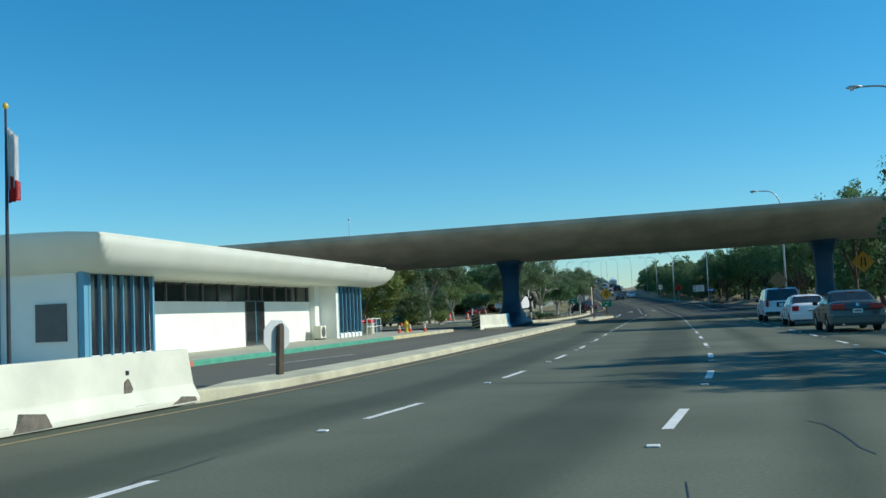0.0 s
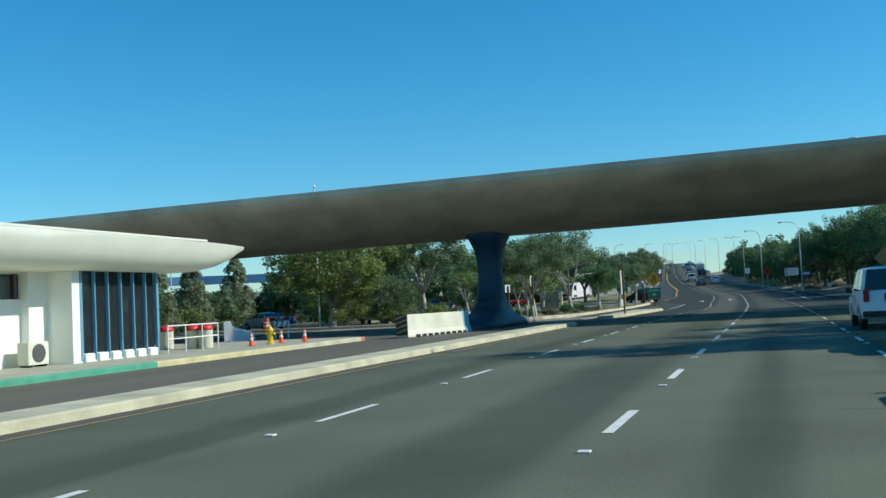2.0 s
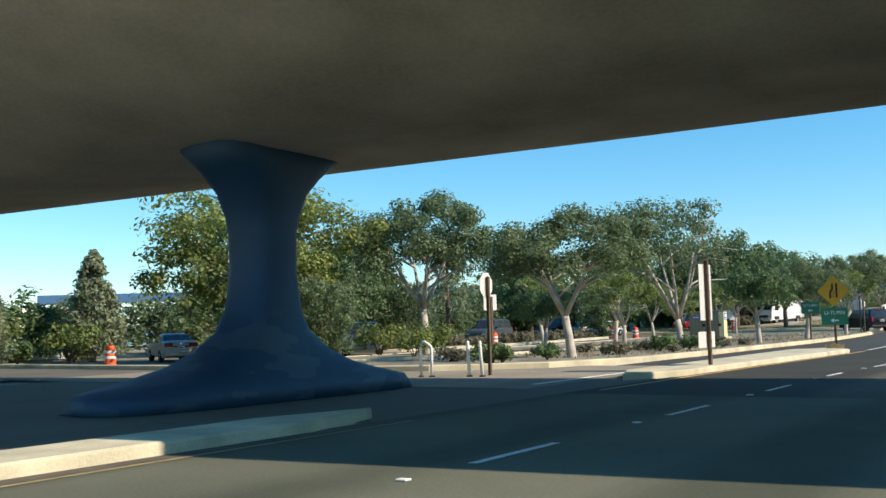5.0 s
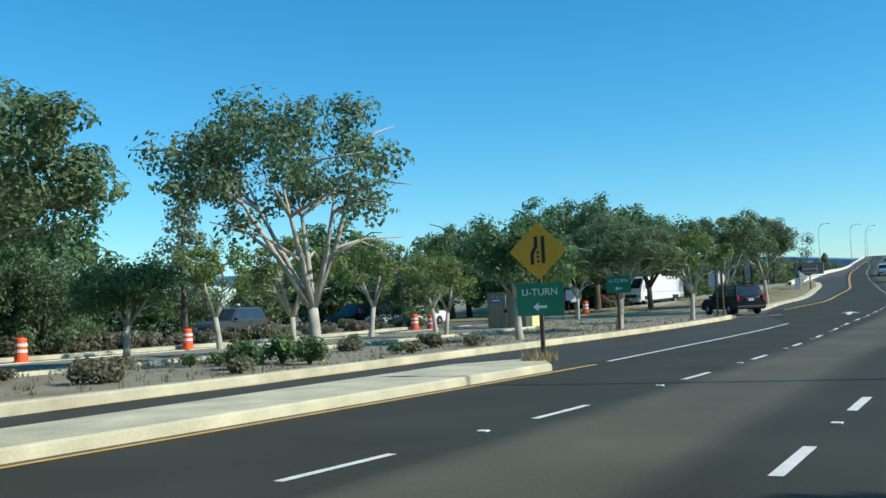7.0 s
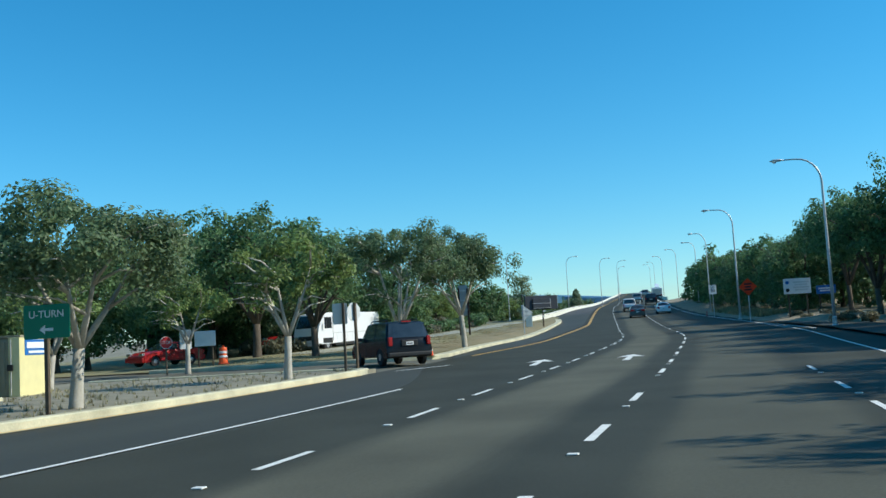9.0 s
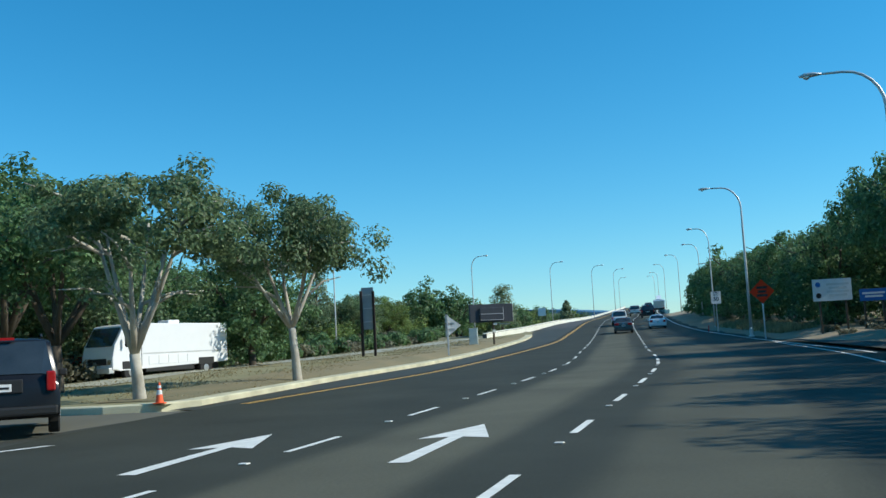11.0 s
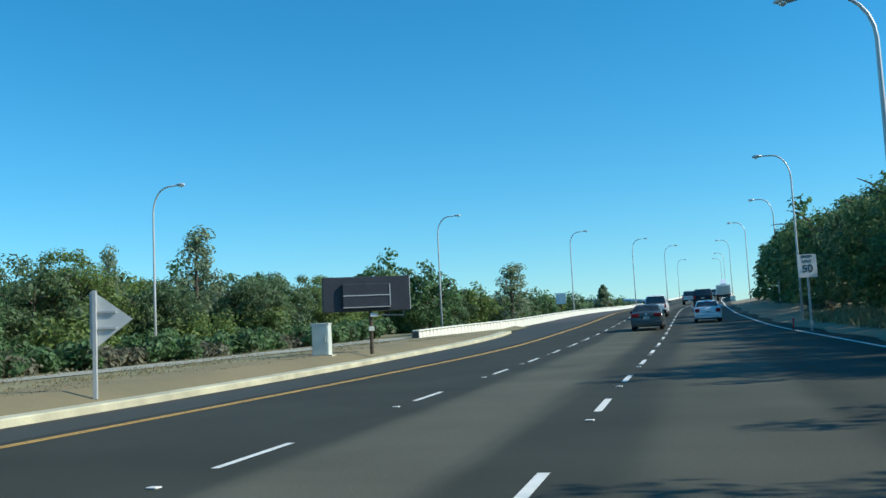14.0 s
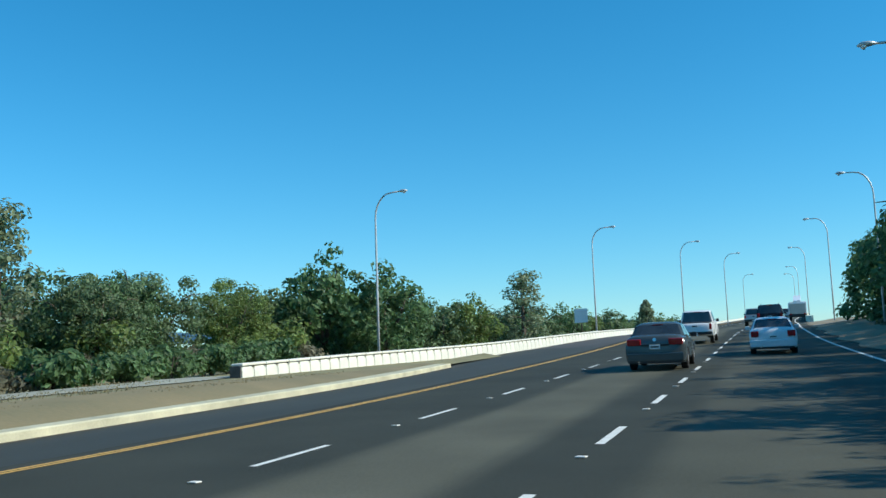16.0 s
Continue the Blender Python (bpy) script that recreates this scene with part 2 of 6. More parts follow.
M["carsilver"] = material("car_silver", (0.42, 0.43, 0.43), 0.3, metal=0.5, var=0.03)
M["taillight"] = material("tail_light_red", (0.38, 0.012, 0.015), 0.15, var=0.1)
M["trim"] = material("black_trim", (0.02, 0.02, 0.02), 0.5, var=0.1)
M["chrome"] = material("chrome", (0.6, 0.6, 0.6), 0.15, metal=0.9, var=0.03)
M["bark_pale"] = material("pale_bark", (0.53, 0.50, 0.43), 0.9, scale=2.2, fine=18, bump=0.7, color2=(0.30, 0.27, 0.22))
M["bark_dark"] = material("dark_bark", (0.10, 0.08, 0.06), 0.95, var=0.3, scale=4, bump=0.5)
M["leaf_green"] = leaf_material("leaf_green", (0.122, 0.214, 0.085))
M["leaf_olive"] = leaf_material("leaf_olive", (0.154, 0.226, 0.106))
M["leaf_bright"] = leaf_material("leaf_bright", (0.19, 0.262, 0.075))
M["leaf_lime"] = leaf_material("leaf_lime", (0.24, 0.305, 0.09))
M["bollard"] = material("bollard_white", (0.86, 0.86, 0.82), 0.5, var=0.06, scale=4)
M["leaf_pine"] = leaf_material("leaf_pine", (0.24, 0.295, 0.17))
M["scrub"] = leaf_material("scrub_leaf", (0.20, 0.195, 0.125))
M["bridgeblue"] = material("bridge_blue", (0.06, 0.17, 0.30), 0.6, var=0.08, scale=0.1)
M["water"] = material("bay_water", (0.05, 0.13, 0.22), 0.15, var=0.1, scale=0.05)
M["farland"] = material("far_land", (0.07, 0.09, 0.08), 0.9, var=0.2, scale=0.05)



def painted_column():
    """Blue paint with an angular lighter pattern round the foot."""
    m = material("column_paint", (0.012, 0.062, 0.112), 0.55, var=0.15, scale=1.0)
    nt = m.node_tree
    b = nt.nodes["Principled BSDF"]
    src = b.inputs["Base Color"].links[0].from_socket
    tc = nt.nodes.new("ShaderNodeTexCoord")
    mp = nt.nodes.new("ShaderNodeMapping")
    mp.inputs["Scale"].default_value = (.3, .3, .8)
    mp.inputs["Rotation"].default_value = (.25, .2, 0)
    vo = nt.nodes.new("ShaderNodeTexVoronoi")
    vo.distance = 'CHEBYCHEV'
    sp = nt.nodes.new("ShaderNodeSeparateXYZ")
    lo = nt.nodes.new("ShaderNodeMapRange")
    lo.inputs[1].default_value, lo.inputs[2].default_value, lo.inputs[3].default_value, lo.inputs[4].default_value = 1.5, 1.9, 1, 0
    sc = nt.nodes.new("ShaderNodeSeparateColor")
    gt = nt.nodes.new("ShaderNodeMath")
    gt.operation = 'GREATER_THAN'
    gt.inputs[1].default_value = .62
    mu = nt.nodes.new("ShaderNodeMath")
    mu.operation = 'MULTIPLY'
    mx = nt.nodes.new("ShaderNodeMix")
    mx.data_type = 'RGBA'
    mx.inputs[7].default_value = (.04, .095, .135, 1)
    L = nt.links
    L.new(tc.outputs["Object"], mp.inputs[0])
    L.new(mp.outputs[0], vo.inputs["Vector"])
    L.new(tc.outputs["Object"], sp.inputs[0])
    L.new(sp.outputs[2], lo.inputs[0])
    L.new(vo.outputs["Color"], sc.inputs[0])
    L.new(sc.outputs[0], gt.inputs[0])
    L.new(gt.outputs[0], mu.inputs[0])
    L.new(lo.outputs[0], mu.inputs[1])
    L.new(mu.outputs[0], mx.inputs[0])
    L.new(src, mx.inputs[6])
    L.new(mx.outputs[2], b.inputs["Base Color"])
    return m


M["column"] = painted_column()


# ---- geometry helpers ----
def finish(name, bm, mat, smooth=False):
    me = bpy.data.meshes.new(name)
    bmesh.ops.recalc_face_normals(bm, faces=bm.faces)
    bm.to_mesh(me)
    bm.free()
    for m in (mat if isinstance(mat, (list, tuple)) else [mat]):
        me.materials.append(M[m])
    if smooth:
        me.polygons.foreach_set("use_smooth", [True] * len(me.polygons))
    return me


def part(name, bm, mat, parent=None, label="", at=None, smooth=False):
    ob = new(name, finish(name, bm, mat, smooth))
    if parent is not None:
        ob.parent = parent
    if at is not None:
        ob.matrix_basis = at
    if label:
        tagged(ob, label)
    return ob


def thing(name, m, label, category, group="", kind=""):
    e = new(name)
    e.matrix_basis = m
    return tagged(e, label, category, group, kind)


def box(bm, x0, x1, y0, y1, z0, z1, bevel=0.0, segs=2):
    r = bmesh.ops.create_cube(bm, size=1.0)
    vs = r["verts"]
    for v in vs:
        v.co = Vector((x0 + (v.co.x + .5) * (x1 - x0), y0 + (v.co.y + .5) * (y1 - y0), z0 + (v.co.z + .5) * (z1 - z0)))
    if bevel:
        es = list({e for v in vs for e in v.link_edges})
        bmesh.ops.bevel(bm, geom=es, offset=bevel, segments=segs, affect='EDGES', profile=0.6)
    return bm


def bx(*a, **k):
    return box(bmesh.new(), *a, **k)


def tube(bm, pts, radii, n=8, cap=True):
    """A tapered tube through pts."""
    rings = []
    up = Vector((0.31, 0.2, 0.93))
    for i, p in enumerate(pts):
        a = Vector(pts[max(i - 1, 0)])
        b = Vector(pts[min(i + 1, len(pts) - 1)])
        d = (b - a).normalized()
        s = d.cross(up)
        if s.length < 1e-3:
            s = d.cross(Vector((1, 0, 0)))
        s.normalize()
        t = d.cross(s)
        r = radii[i] if isinstance(radii, (list, tuple)) else radii
        rings.append([bm.verts.new(Vector(p) + (s * math.cos(k * 2 * math.pi / n) + t * math.sin(k * 2 * math.pi / n)) * r) for k in range(n)])
    for r0, r1 in zip(rings, rings[1:]):
        for k in range(n):
            bm.faces.new((r0[k], r0[(k + 1) % n], r1[(k + 1) % n], r1[k]))
    if cap:
        bm.faces.new(rings[0])
        bm.faces.new(rings[-1])
    return bm


def lathe(bm, prof, n=16, centre=(0, 0)):
    """A turned solid from (radius, height) pairs."""
    rings = [[bm.verts.new((centre[0] + r * math.cos(k * 2 * math.pi / n), centre[1] + r * math.sin(k * 2 * math.pi / n), z)) for k in range(n)] for r, z in prof]
    for r0, r1 in zip(rings, rings[1:]):
        for k in range(n):
            bm.faces.new((r0[k], r0[(k + 1) % n], r1[(k + 1) % n], r1[k]))
    bm.faces.new(rings[0])
    bm.faces.new(rings[-1])
    return bm


def prism(bm, outline, axis, a, b, bevel=0.0):
    """Extrudes a 2D outline along an axis from a to b ('x': outline is y,z; 'y': x,z; 'z': x,y)."""
    def p(u, v, w):
        return {'x': (w, u, v), 'y': (u, w, v), 'z': (u, v, w)}[axis]
    f0 = [bm.verts.new(p(u, v, a)) for u, v in outline]
    f1 = [bm.verts.new(p(u, v, b)) for u, v in outline]
    n = len(outline)
    faces = [bm.faces.new(f0), bm.faces.new(list(reversed(f1)))]
    for k in range(n):
        faces.append(bm.faces.new((f0[k], f0[(k + 1) % n], f1[(k + 1) % n], f1[k])))
    if bevel:
        es = list({e for f in faces for e in f.edges})
        bmesh.ops.bevel(bm, geom=es, offset=bevel, segments=2, affect='EDGES', profile=0.6)
    return bm


def curve(knots):
    """A smooth function through (y, value) knots."""
    ks = np.array(knots, float)
    ys, vs = ks[:, 0], ks[:, 1]
    d = np.gradient(vs, ys)

    def at(y):
        y = min(max(y, ys[0]), ys[-1])
        i = min(max(int(np.searchsorted(ys, y)) - 1, 0), len(ys) - 2)
        h = ys[i + 1] - ys[i]
        t = (y - ys[i]) / h
        return float((2 * t**3 - 3 * t**2 + 1) * vs[i] + (t**3 - 2 * t**2 + t) * h * d[i] + (-2 * t**3 + 3 * t**2) * vs[i + 1] + (t**3 - t**2) * h * d[i + 1])
    return at


def steps(a, b, s):
    n = max(1, int(round((b - a) / s)))
    return [a + (b - a) * i / n for i in range(n + 1)]


# the road: height, and the lane line on the near left of the driven lane
road_z = curve(((-400, 0), (0, 0), (40, 0), (60, 0.03), (82, .3), (100, .66), (126, 1.33), (150, 2.2), (172, 3.2), (203, 4.9), (226, 5.9), (300, 9.2), (400, 13.7), (700, 26)))
lane_x = curve(((-400, -2.5), (-120, -8.5), (-80, -4.7), (-69, -3.6), (-59, -2.55), (-52, -1.85), (-44, -1.5), (-36, -1.38), (-20, -1.3), (20, -1.3), (40, -1.55), (60, -2.1), (80, -2.8), (100, -3.85), (120, -6.5), (140, -9.15), (160, -11.9), (180, -14.6), (200, -17), (226, -19.5), (250, -22), (310, -27.5), (400, -36), (700, -90)))
left_edge = curve(((-400, -7.3), (-20, -7.3), (20, -7.2), (40, -6.2), (64, -6.2), (80, -9.8), (103, -8.95), (125, -7.8), (140, -7.0), (160, -6.9), (700, -6.9)))
right_edge = curve(((-400, 8.5), (60, 8.2), (90, 7.6), (125, 6.8), (137, 6.3), (150, 5.6), (172, 5.0), (700, 4.9)))


def strip(name, y0, y1, fl, fr, dz, mat, parent=None, step=3.0, thick=0.0, label="", kind="", zf=None):
    """A band of ground between two lines of the plan, following the road's height."""
    bm = bmesh.new()
    rows = []
    zf = zf or road_z
    for y in steps(y0, y1, step):
        z = zf(y) + dz
        rows.append((bm.verts.new((fl(y), y, z)), bm.verts.new((fr(y), y, z))))
    for (a, b), (c, d) in zip(rows, rows[1:]):
        bm.faces.new((a, b, d, c))
    uvl = bm.loops.layers.uv.new("UVMap")
    for f in bm.faces:
        for lp in f.loops:
            lp[uvl].uv = (lp.vert.co.x - lane_x(lp.vert.co.y), lp.vert.co.y)
    if thick:
        r = bmesh.ops.extrude_face_region(bm, geom=list(bm.faces))
        for v in r["geom"]:
            if isinstance(v, bmesh.types.BMVert):
                v.co.z -= thick
    ob = part(name, bm, mat, parent)
    if label or kind:
        tagged(ob, label, "", "", kind)
    return ob


def kerb_line(name, pts, width, height, mat, label, parent=None):
    """A raised kerb along a plan polyline; rounded top edges; pts are (x, y)."""
    bm = bmesh.new()
    prof = [(-width / 2, -0.12), (-width / 2, height - .03), (-width / 2 + .03, height), (width / 2 - .03, height), (width / 2, height - .03), (width / 2, -0.12)]
    rings = []
    n = len(pts)
    for i, (x, y) in enumerate(pts):
        a, b = Vector(pts[max(i - 1, 0)]), Vector(pts[min(i + 1, n - 1)])
        d = (b - a).normalized()
        s = Vector((d.y, -d.x))
        rings.append([bm.verts.new((x + s.x * u, y + s.y * u, road_z(y) + v)) for u, v in prof])
    for r0, r1 in zip(rings, rings[1:]):
        for k in range(len(prof)):
            bm.faces.new((r0[k], r0[(k + 1) % len(prof)], r1[(k + 1) % len(prof)], r1[k]))
    bm.faces.new(rings[0])
    bm.faces.new(rings[-1])
    ob = part(name, bm, mat, parent)
    return tagged(ob, label, "kerb", "", "structure") if parent is None else ob


# ---- structure ----
def ground_z(y):
    return road_z(min(y, 178)) - 0.06


bm = bmesh.new()
gx = [-1600, -500, -200, -120, -80, -60, -45, -35, -25, -15, 0, 10, 20, 40, 80, 200, 600, 1600]
gy = [-800, -300, -120] + steps(-80, 260, 6) + [320, 420, 600, 900, 1500, 2500]
gv = [[bm.verts.new((x, y, ground_z(y) + (0.0 if abs(x) < 40 else 0.02))) for x in gx] for y in gy]
for r0, r1 in zip(gv, gv[1:]):
    for k in range(len(gx) - 1):
        bm.faces.new((r0[k], r0[k + 1], r1[k + 1], r1[k]))
ground = tagged(part("ground", bm, "dirt"), "dry brown earth verge with sparse dead grass", "ground", "", "structure")

road_a = strip("road", -130, 12, lambda y: lane_x(y) + left_edge(y) - .35, lambda y: lane_x(y) + right_edge(y) + 3.0, 0, "asphalt_plaza", label="worn grey asphalt carriageway with lane markings", kind="structure", step=2.0)
road_b = strip("road", 12, 440, lambda y: lane_x(y) + left_edge(y) - .35, lambda y: lane_x(y) + right_edge(y) + 0.9, 0, "asphalt_approach", label="dark asphalt approach with a paler worn lane", kind="structure", step=2.0)
road_c = road_b
for o in (road_a, road_b):
    tagged(o, category="road")

# ramp lane beside the old toll building
ramp = strip("ramp_road", -130, 13, lambda y: -16.4 if y < -4.6 else -27, lambda y: -10.6, -0.012, "asphalt_old", label="grey asphalt service lane along the toll building", kind="structure")
tagged(ramp, category="road")
turn = strip("turn_lane", 13, 84, lambda y: -13.3 if y > 24 else -13.3 - (24 - y) * 1.2, lambda y: lane_x(y) + left_edge(y), -0.012, "asphalt_new", label="dark asphalt turn lane between kerbed islands", kind="structure")
tagged(turn, category="road")
back_road = strip("back_road", -20, 150, lambda y: -46 if y < 60 else -46 + (y - 60) * 0.09, lambda y: -29.6 if y < 70 else -29.6 - (y - 70) * .1, 0.0, "asphalt_old", label="pale asphalt opposite carriageway behind the trees", kind="structure")
tagged(back_road, category="road")
cross = strip("crossing_road", 74.5, 84.5, lambda y: -46, lambda y: -13, -0.02, "asphalt_old", label="short cross street through the median", kind="structure")
tagged(cross, category="road")


apron = strip("pavement", 13.2, 24.6, lambda y: -31, lambda y: -10.45, -.004, "apron", label="pale worn concrete apron round the island end", kind="structure")
tagged(apron, category="pavement")


def dash(parent, y0, length, fx, width, mat, dz=0.006):
    bm = bmesh.new()
    rows = []
    for y in steps(y0, y0 + length, 1.0):
        z = road_z(y) + dz
        rows.append((bm.verts.new((fx(y) - width / 2, y, z)), bm.verts.new((fx(y) + width / 2, y, z))))
    for (a, b), (c, d) in zip(rows, rows[1:]):
        bm.faces.new((a, b, d, c))
    return part("lane_dash", bm, mat, parent)


def dashes_through(fx, anchors, length, width):
    """Dashes that start at the given places, with evenly spaced ones between."""
    ys = []
    for a, b in zip(anchors, anchors[1:]):
        n = max(1, round((b - a) / 5.8))
        ys += [a + (b - a) * i / n for i in range(n)]
    for y in ys:
        par = road_a if y < 10 else (road_b if fx(y) < lane_x(y) - 2.95 else road_c)
        dash(par, y, length if y < 14 else (1.55 if y < 50 else (1.85 if y < 88 else 2.05)), fx, width, "roadwhite")
        b = bmesh.new()
        zz = road_z(y - 1.2)
        box(b, fx(y - 1.2) - .06, fx(y - 1.2) + .06, y - 1.25, y - 1.15, zz + .002, zz + .02, bevel=0.006, segs=1)
        part("road_stud", b, "roadwhite", par)


dashes_through(lane_x, (-76, -58.9, -52.4, -40.16, -34.06, -21.8, -15.1, 8, 20.5, 25.3, 29.7, 35.85, 41.0, 51.4, 57.2, 65.7, 71.1, 88.2, 93.5, 99, 102, 106.8, 114.3, 120.1, 126.3, 137.6, 143.6, 149.4, 230, 330), 1.9, .12)
left_gap = curve(((-400, 3.78), (-57, 3.78), (-40, 3.7), (-20, 3.9), (12, 4.0), (20, 3.95), (28, 3.4), (36, 3.1), (44, 3.1), (52, 3.3), (60, 3.55), (75, 3.6), (110, 3.65), (130, 3.75), (700, 3.7)))
dashes_through(lambda y: lane_x(y) - left_gap(y), (-76, -57.4, -50.9, -44.7, -39.1, -32.9, -26.7, -20, 8, 19, 24, 28.4, 34, 39.1, 44.4, 49.5, 55.3, 60.2, 65.4, 70.3, 75.3, 86, 91.4, 96.7, 102.9, 109.1, 117, 124.4, 129.9, 135.4, 141.2, 146.9, 230, 330), 1.9, .11)
dashes_through(lambda y: lane_x(y) + 3.55, (-76, 10, 53.7, 58.2, 70), 1.9, .10)
strip("edge_line", -130, 6, lambda y: lane_x(y) + left_edge(y) + .1, lambda y: lane_x(y) + left_edge(y) + .2, .006, "fadedyellow", road_a)
strip("edge_line", -70, -6, lambda y: max(lane_x(y) - 9.15, -13.5), lambda y: max(lane_x(y) - 9.03, -13.38), .006, "fadedwhite", ramp)
strip("edge_line", -43, -37.5, lambda y: -13.68 + (y + 43) * .14, lambda y: -13.52 + (y + 43) * .14, .006, "fadedwhite", ramp)
strip("edge_line", 13, 38, lambda y: lane_x(y) + left_edge(y) + .0, lambda y: lane_x(y) + left_edge(y) + .12, .006, "roadyellow", road_b)
strip("edge_line", 28, 72, lambda y: -13.09, lambda y: -12.99, .018, "roadyellow", turn)
strip("edge_line", 14.5, 23, lambda y: -11.1, lambda y: -10.85, .006, "roadwhite", turn)
strip("edge_line", 39, 63.6, lambda y: lane_x(y) - 6.35, lambda y: lane_x(y) - 6.23, .006, "roadwhite", road_b)
for off in (.08, .23):
    strip("edge_line", 86, 400, lambda y: lane_x(y) + left_edge(y) + off, lambda y: lane_x(y) + left_edge(y) + off + .1, .006, "roadyellow", road_b)
strip("edge_line", 74.2, 76.9, lambda y: -12.68 + (y - 74.2) * .47, lambda y: -12.5 + (y - 74.2) * .47, .006, "roadwhite", turn)
strip("edge_line", 58, 118, lambda y: lane_x(y) + 5.95 + (y - 58) * .011, lambda y: lane_x(y) + 6.07 + (y - 58) * .011, .006, "roadwhite", road_c)
strip("edge_line", 100, 400, lambda y: lane_x(y) + right_edge(y) - .15, lambda y: lane_x(y) + right_edge(y), .006, "roadwhite", road_c)


# kerbed islands
def island(name, y0, y1, fl, fr, h, mat, label, top="kerb"):
    """A raised island with rounded kerb edges; its ends are rounded noses."""
    bm = bmesh.new()
    ys = steps(y0, y1, 2.0)
    ring = []
    prof = ((0, 0), (.02, .8), (.06, 1.0))
    L, R = [], []
    for y in ys:
        t = min(1, (y - y0) / .8, (y1 - y) / .8)
        s = math.sqrt(max(0.0, 1 - (1 - t) ** 2)) * .92 + .08
        c, w = (fl(y) + fr(y)) / 2, (fr(y) - fl(y)) / 2 * s
        z = road_z(y)
        L.append([bm.verts.new((c - w + i, y, z - .1 if k == 0 else z + h * kk)) for k, (i, kk) in enumerate(prof)])
        R.append([bm.verts.new((c + w - i, y, z - .1 if k == 0 else z + h * kk)) for k, (i, kk) in enumerate(prof)])
    for i in range(len(ys) - 1):
        for k in range(2):
            bm.faces.new((L[i][k], L[i + 1][k], L[i + 1][k + 1], L[i][k + 1]))
            bm.faces.new((R[i][k], R[i][k + 1], R[i + 1][k + 1], R[i + 1][k]))
        bm.faces.new((L[i][2], L[i + 1][2], R[i + 1][2], R[i][2]))
    for e in (0, -1):
        bm.faces.new(L[e] + list(reversed(R[e])))
    return tagged(part(name, bm, mat), label, "kerb", "", "structure")


island("kerb_island", -54, 6.2, lambda y: lane_x(y) - 8.8, lambda y: lane_x(y) - 7.65, .16, "kerb", "long low pale concrete traffic island")
island("kerb_island", 16.6, 38.2, lambda y: -10.35, lambda y: lane_x(y) + left_edge(y) - .15, .16, "kerb", "pale concrete traffic island carrying signs")

# pavement platform by the toll building, with painted kerb stretches
strip("pavement", -75, -4.6, lambda y: -70, lambda y: -16.6, .15, "walk", thick=.3, label="pale concrete pavement round the toll building", kind="structure")["category"] = "pavement"
kerb_line("kerb", [(-16.5, y) for y in steps(-75, -42, 3)], .22, .155, "red_kerb", "faded red painted kerb")
kerb_line("kerb", [(-16.5, y) for y in steps(-42, -20, 3)], .22, .155, "green_kerb", "green painted concrete kerb")
kerb_line("kerb", [(-16.5, y) for y in steps(-20, -12, 3)], .22, .155, "yellow_kerb", "faded yellow painted kerb")
kerb_line("kerb", [(-16.5, y) for y in steps(-12, -5.4, 3)], .22, .155, "kerb", "pale concrete kerb")
kerb_line("kerb", [(-16.5, -5.4), (-16.6, -4.8), (-17.2, -4.5), (-30, -4.5), (-70, -4.5)], .22, .155, "red_kerb", "red painted kerb end")

# planted median with the row of trees
kerb_line("kerb", [(-44, 21), (-21.5, 19.6), (-18, 20.5), (-15, 23), (-13.6, 27), (-13.3, 34)] + [(-13.3, y) for y in steps(37, 72, 3)] + [(-13.6, 73.6), (-14.6, 74.4), (-26, 74.4)], .36, .19, "kerb", "pale concrete kerb of the planted median")
kerb_line("kerb", [(-24.2, 24), (-22.6, 28), (-21.5, 33)] + [(-21.3, y) for y in steps(36, 64, 3)], .34, .24, "kerb", "far concrete kerb of the planted median")
strip("median_soil", 22, 74.3, lambda y: -29.4, lambda y: -13.4 if y > 27 else -13.4 - (27 - y) * .9, .13, "dirt", thick=.3, label="brown bare soil planting strip with dry scrub", kind="structure")["category"] = "soil"
kerb_line("kerb", [(-29.45, y) for y in steps(30, 72, 3)], .22, .16, "kerb", "pale kerb along the opposite carriageway")
kerb_line("kerb", [(-46, 41.4), (-36, 41.6), (-34.9, 42.4), (-34.5, 44)] + [(-34.4, y) for y in steps(46, 73, 3)], .26, .17, "kerb", "pale concrete kerb before the grey brush")
strip("brush_soil", 41.6, 73.5, lambda y: -70, lambda y: -34.6 if y > 44 else -34.6 - (44 - y) * .8, .13, "dirt", thick=.3, label="grey-brown soil under wild brush", kind="structure")["category"] = "soil"
wall_line = curve(((149, -24.2), (150.8, -24.5), (157, -25.3), (165, -26), (172, -26.3), (178, -26.7), (195, -27.6), (210, -28.1), (226, -28.5), (250, -30.4), (280, -33.4), (310, -36.4), (400, -45), (440, -49.5)))
k3 = curve(((84, -14.3), (98, -15.8), (110, -16.3), (125, -17.9), (140, -19.8), (150, -21.0), (157, -22.1), (163.5, -23.4), (180, -26)))
kerb_line("kerb", [(-30, 84.7), (-16, 84.7), (-14.9, 85.2)] + [(k3(y), y) for y in steps(86, 163, 3)], .7, .17, "kerb", "wide pale concrete kerb beside the dry grass median")
def mound(y):
    return min(.27, max(0.0, (y - 88) / 22) * .27) * min(1.0, max(.2, (166 - y) / 20))


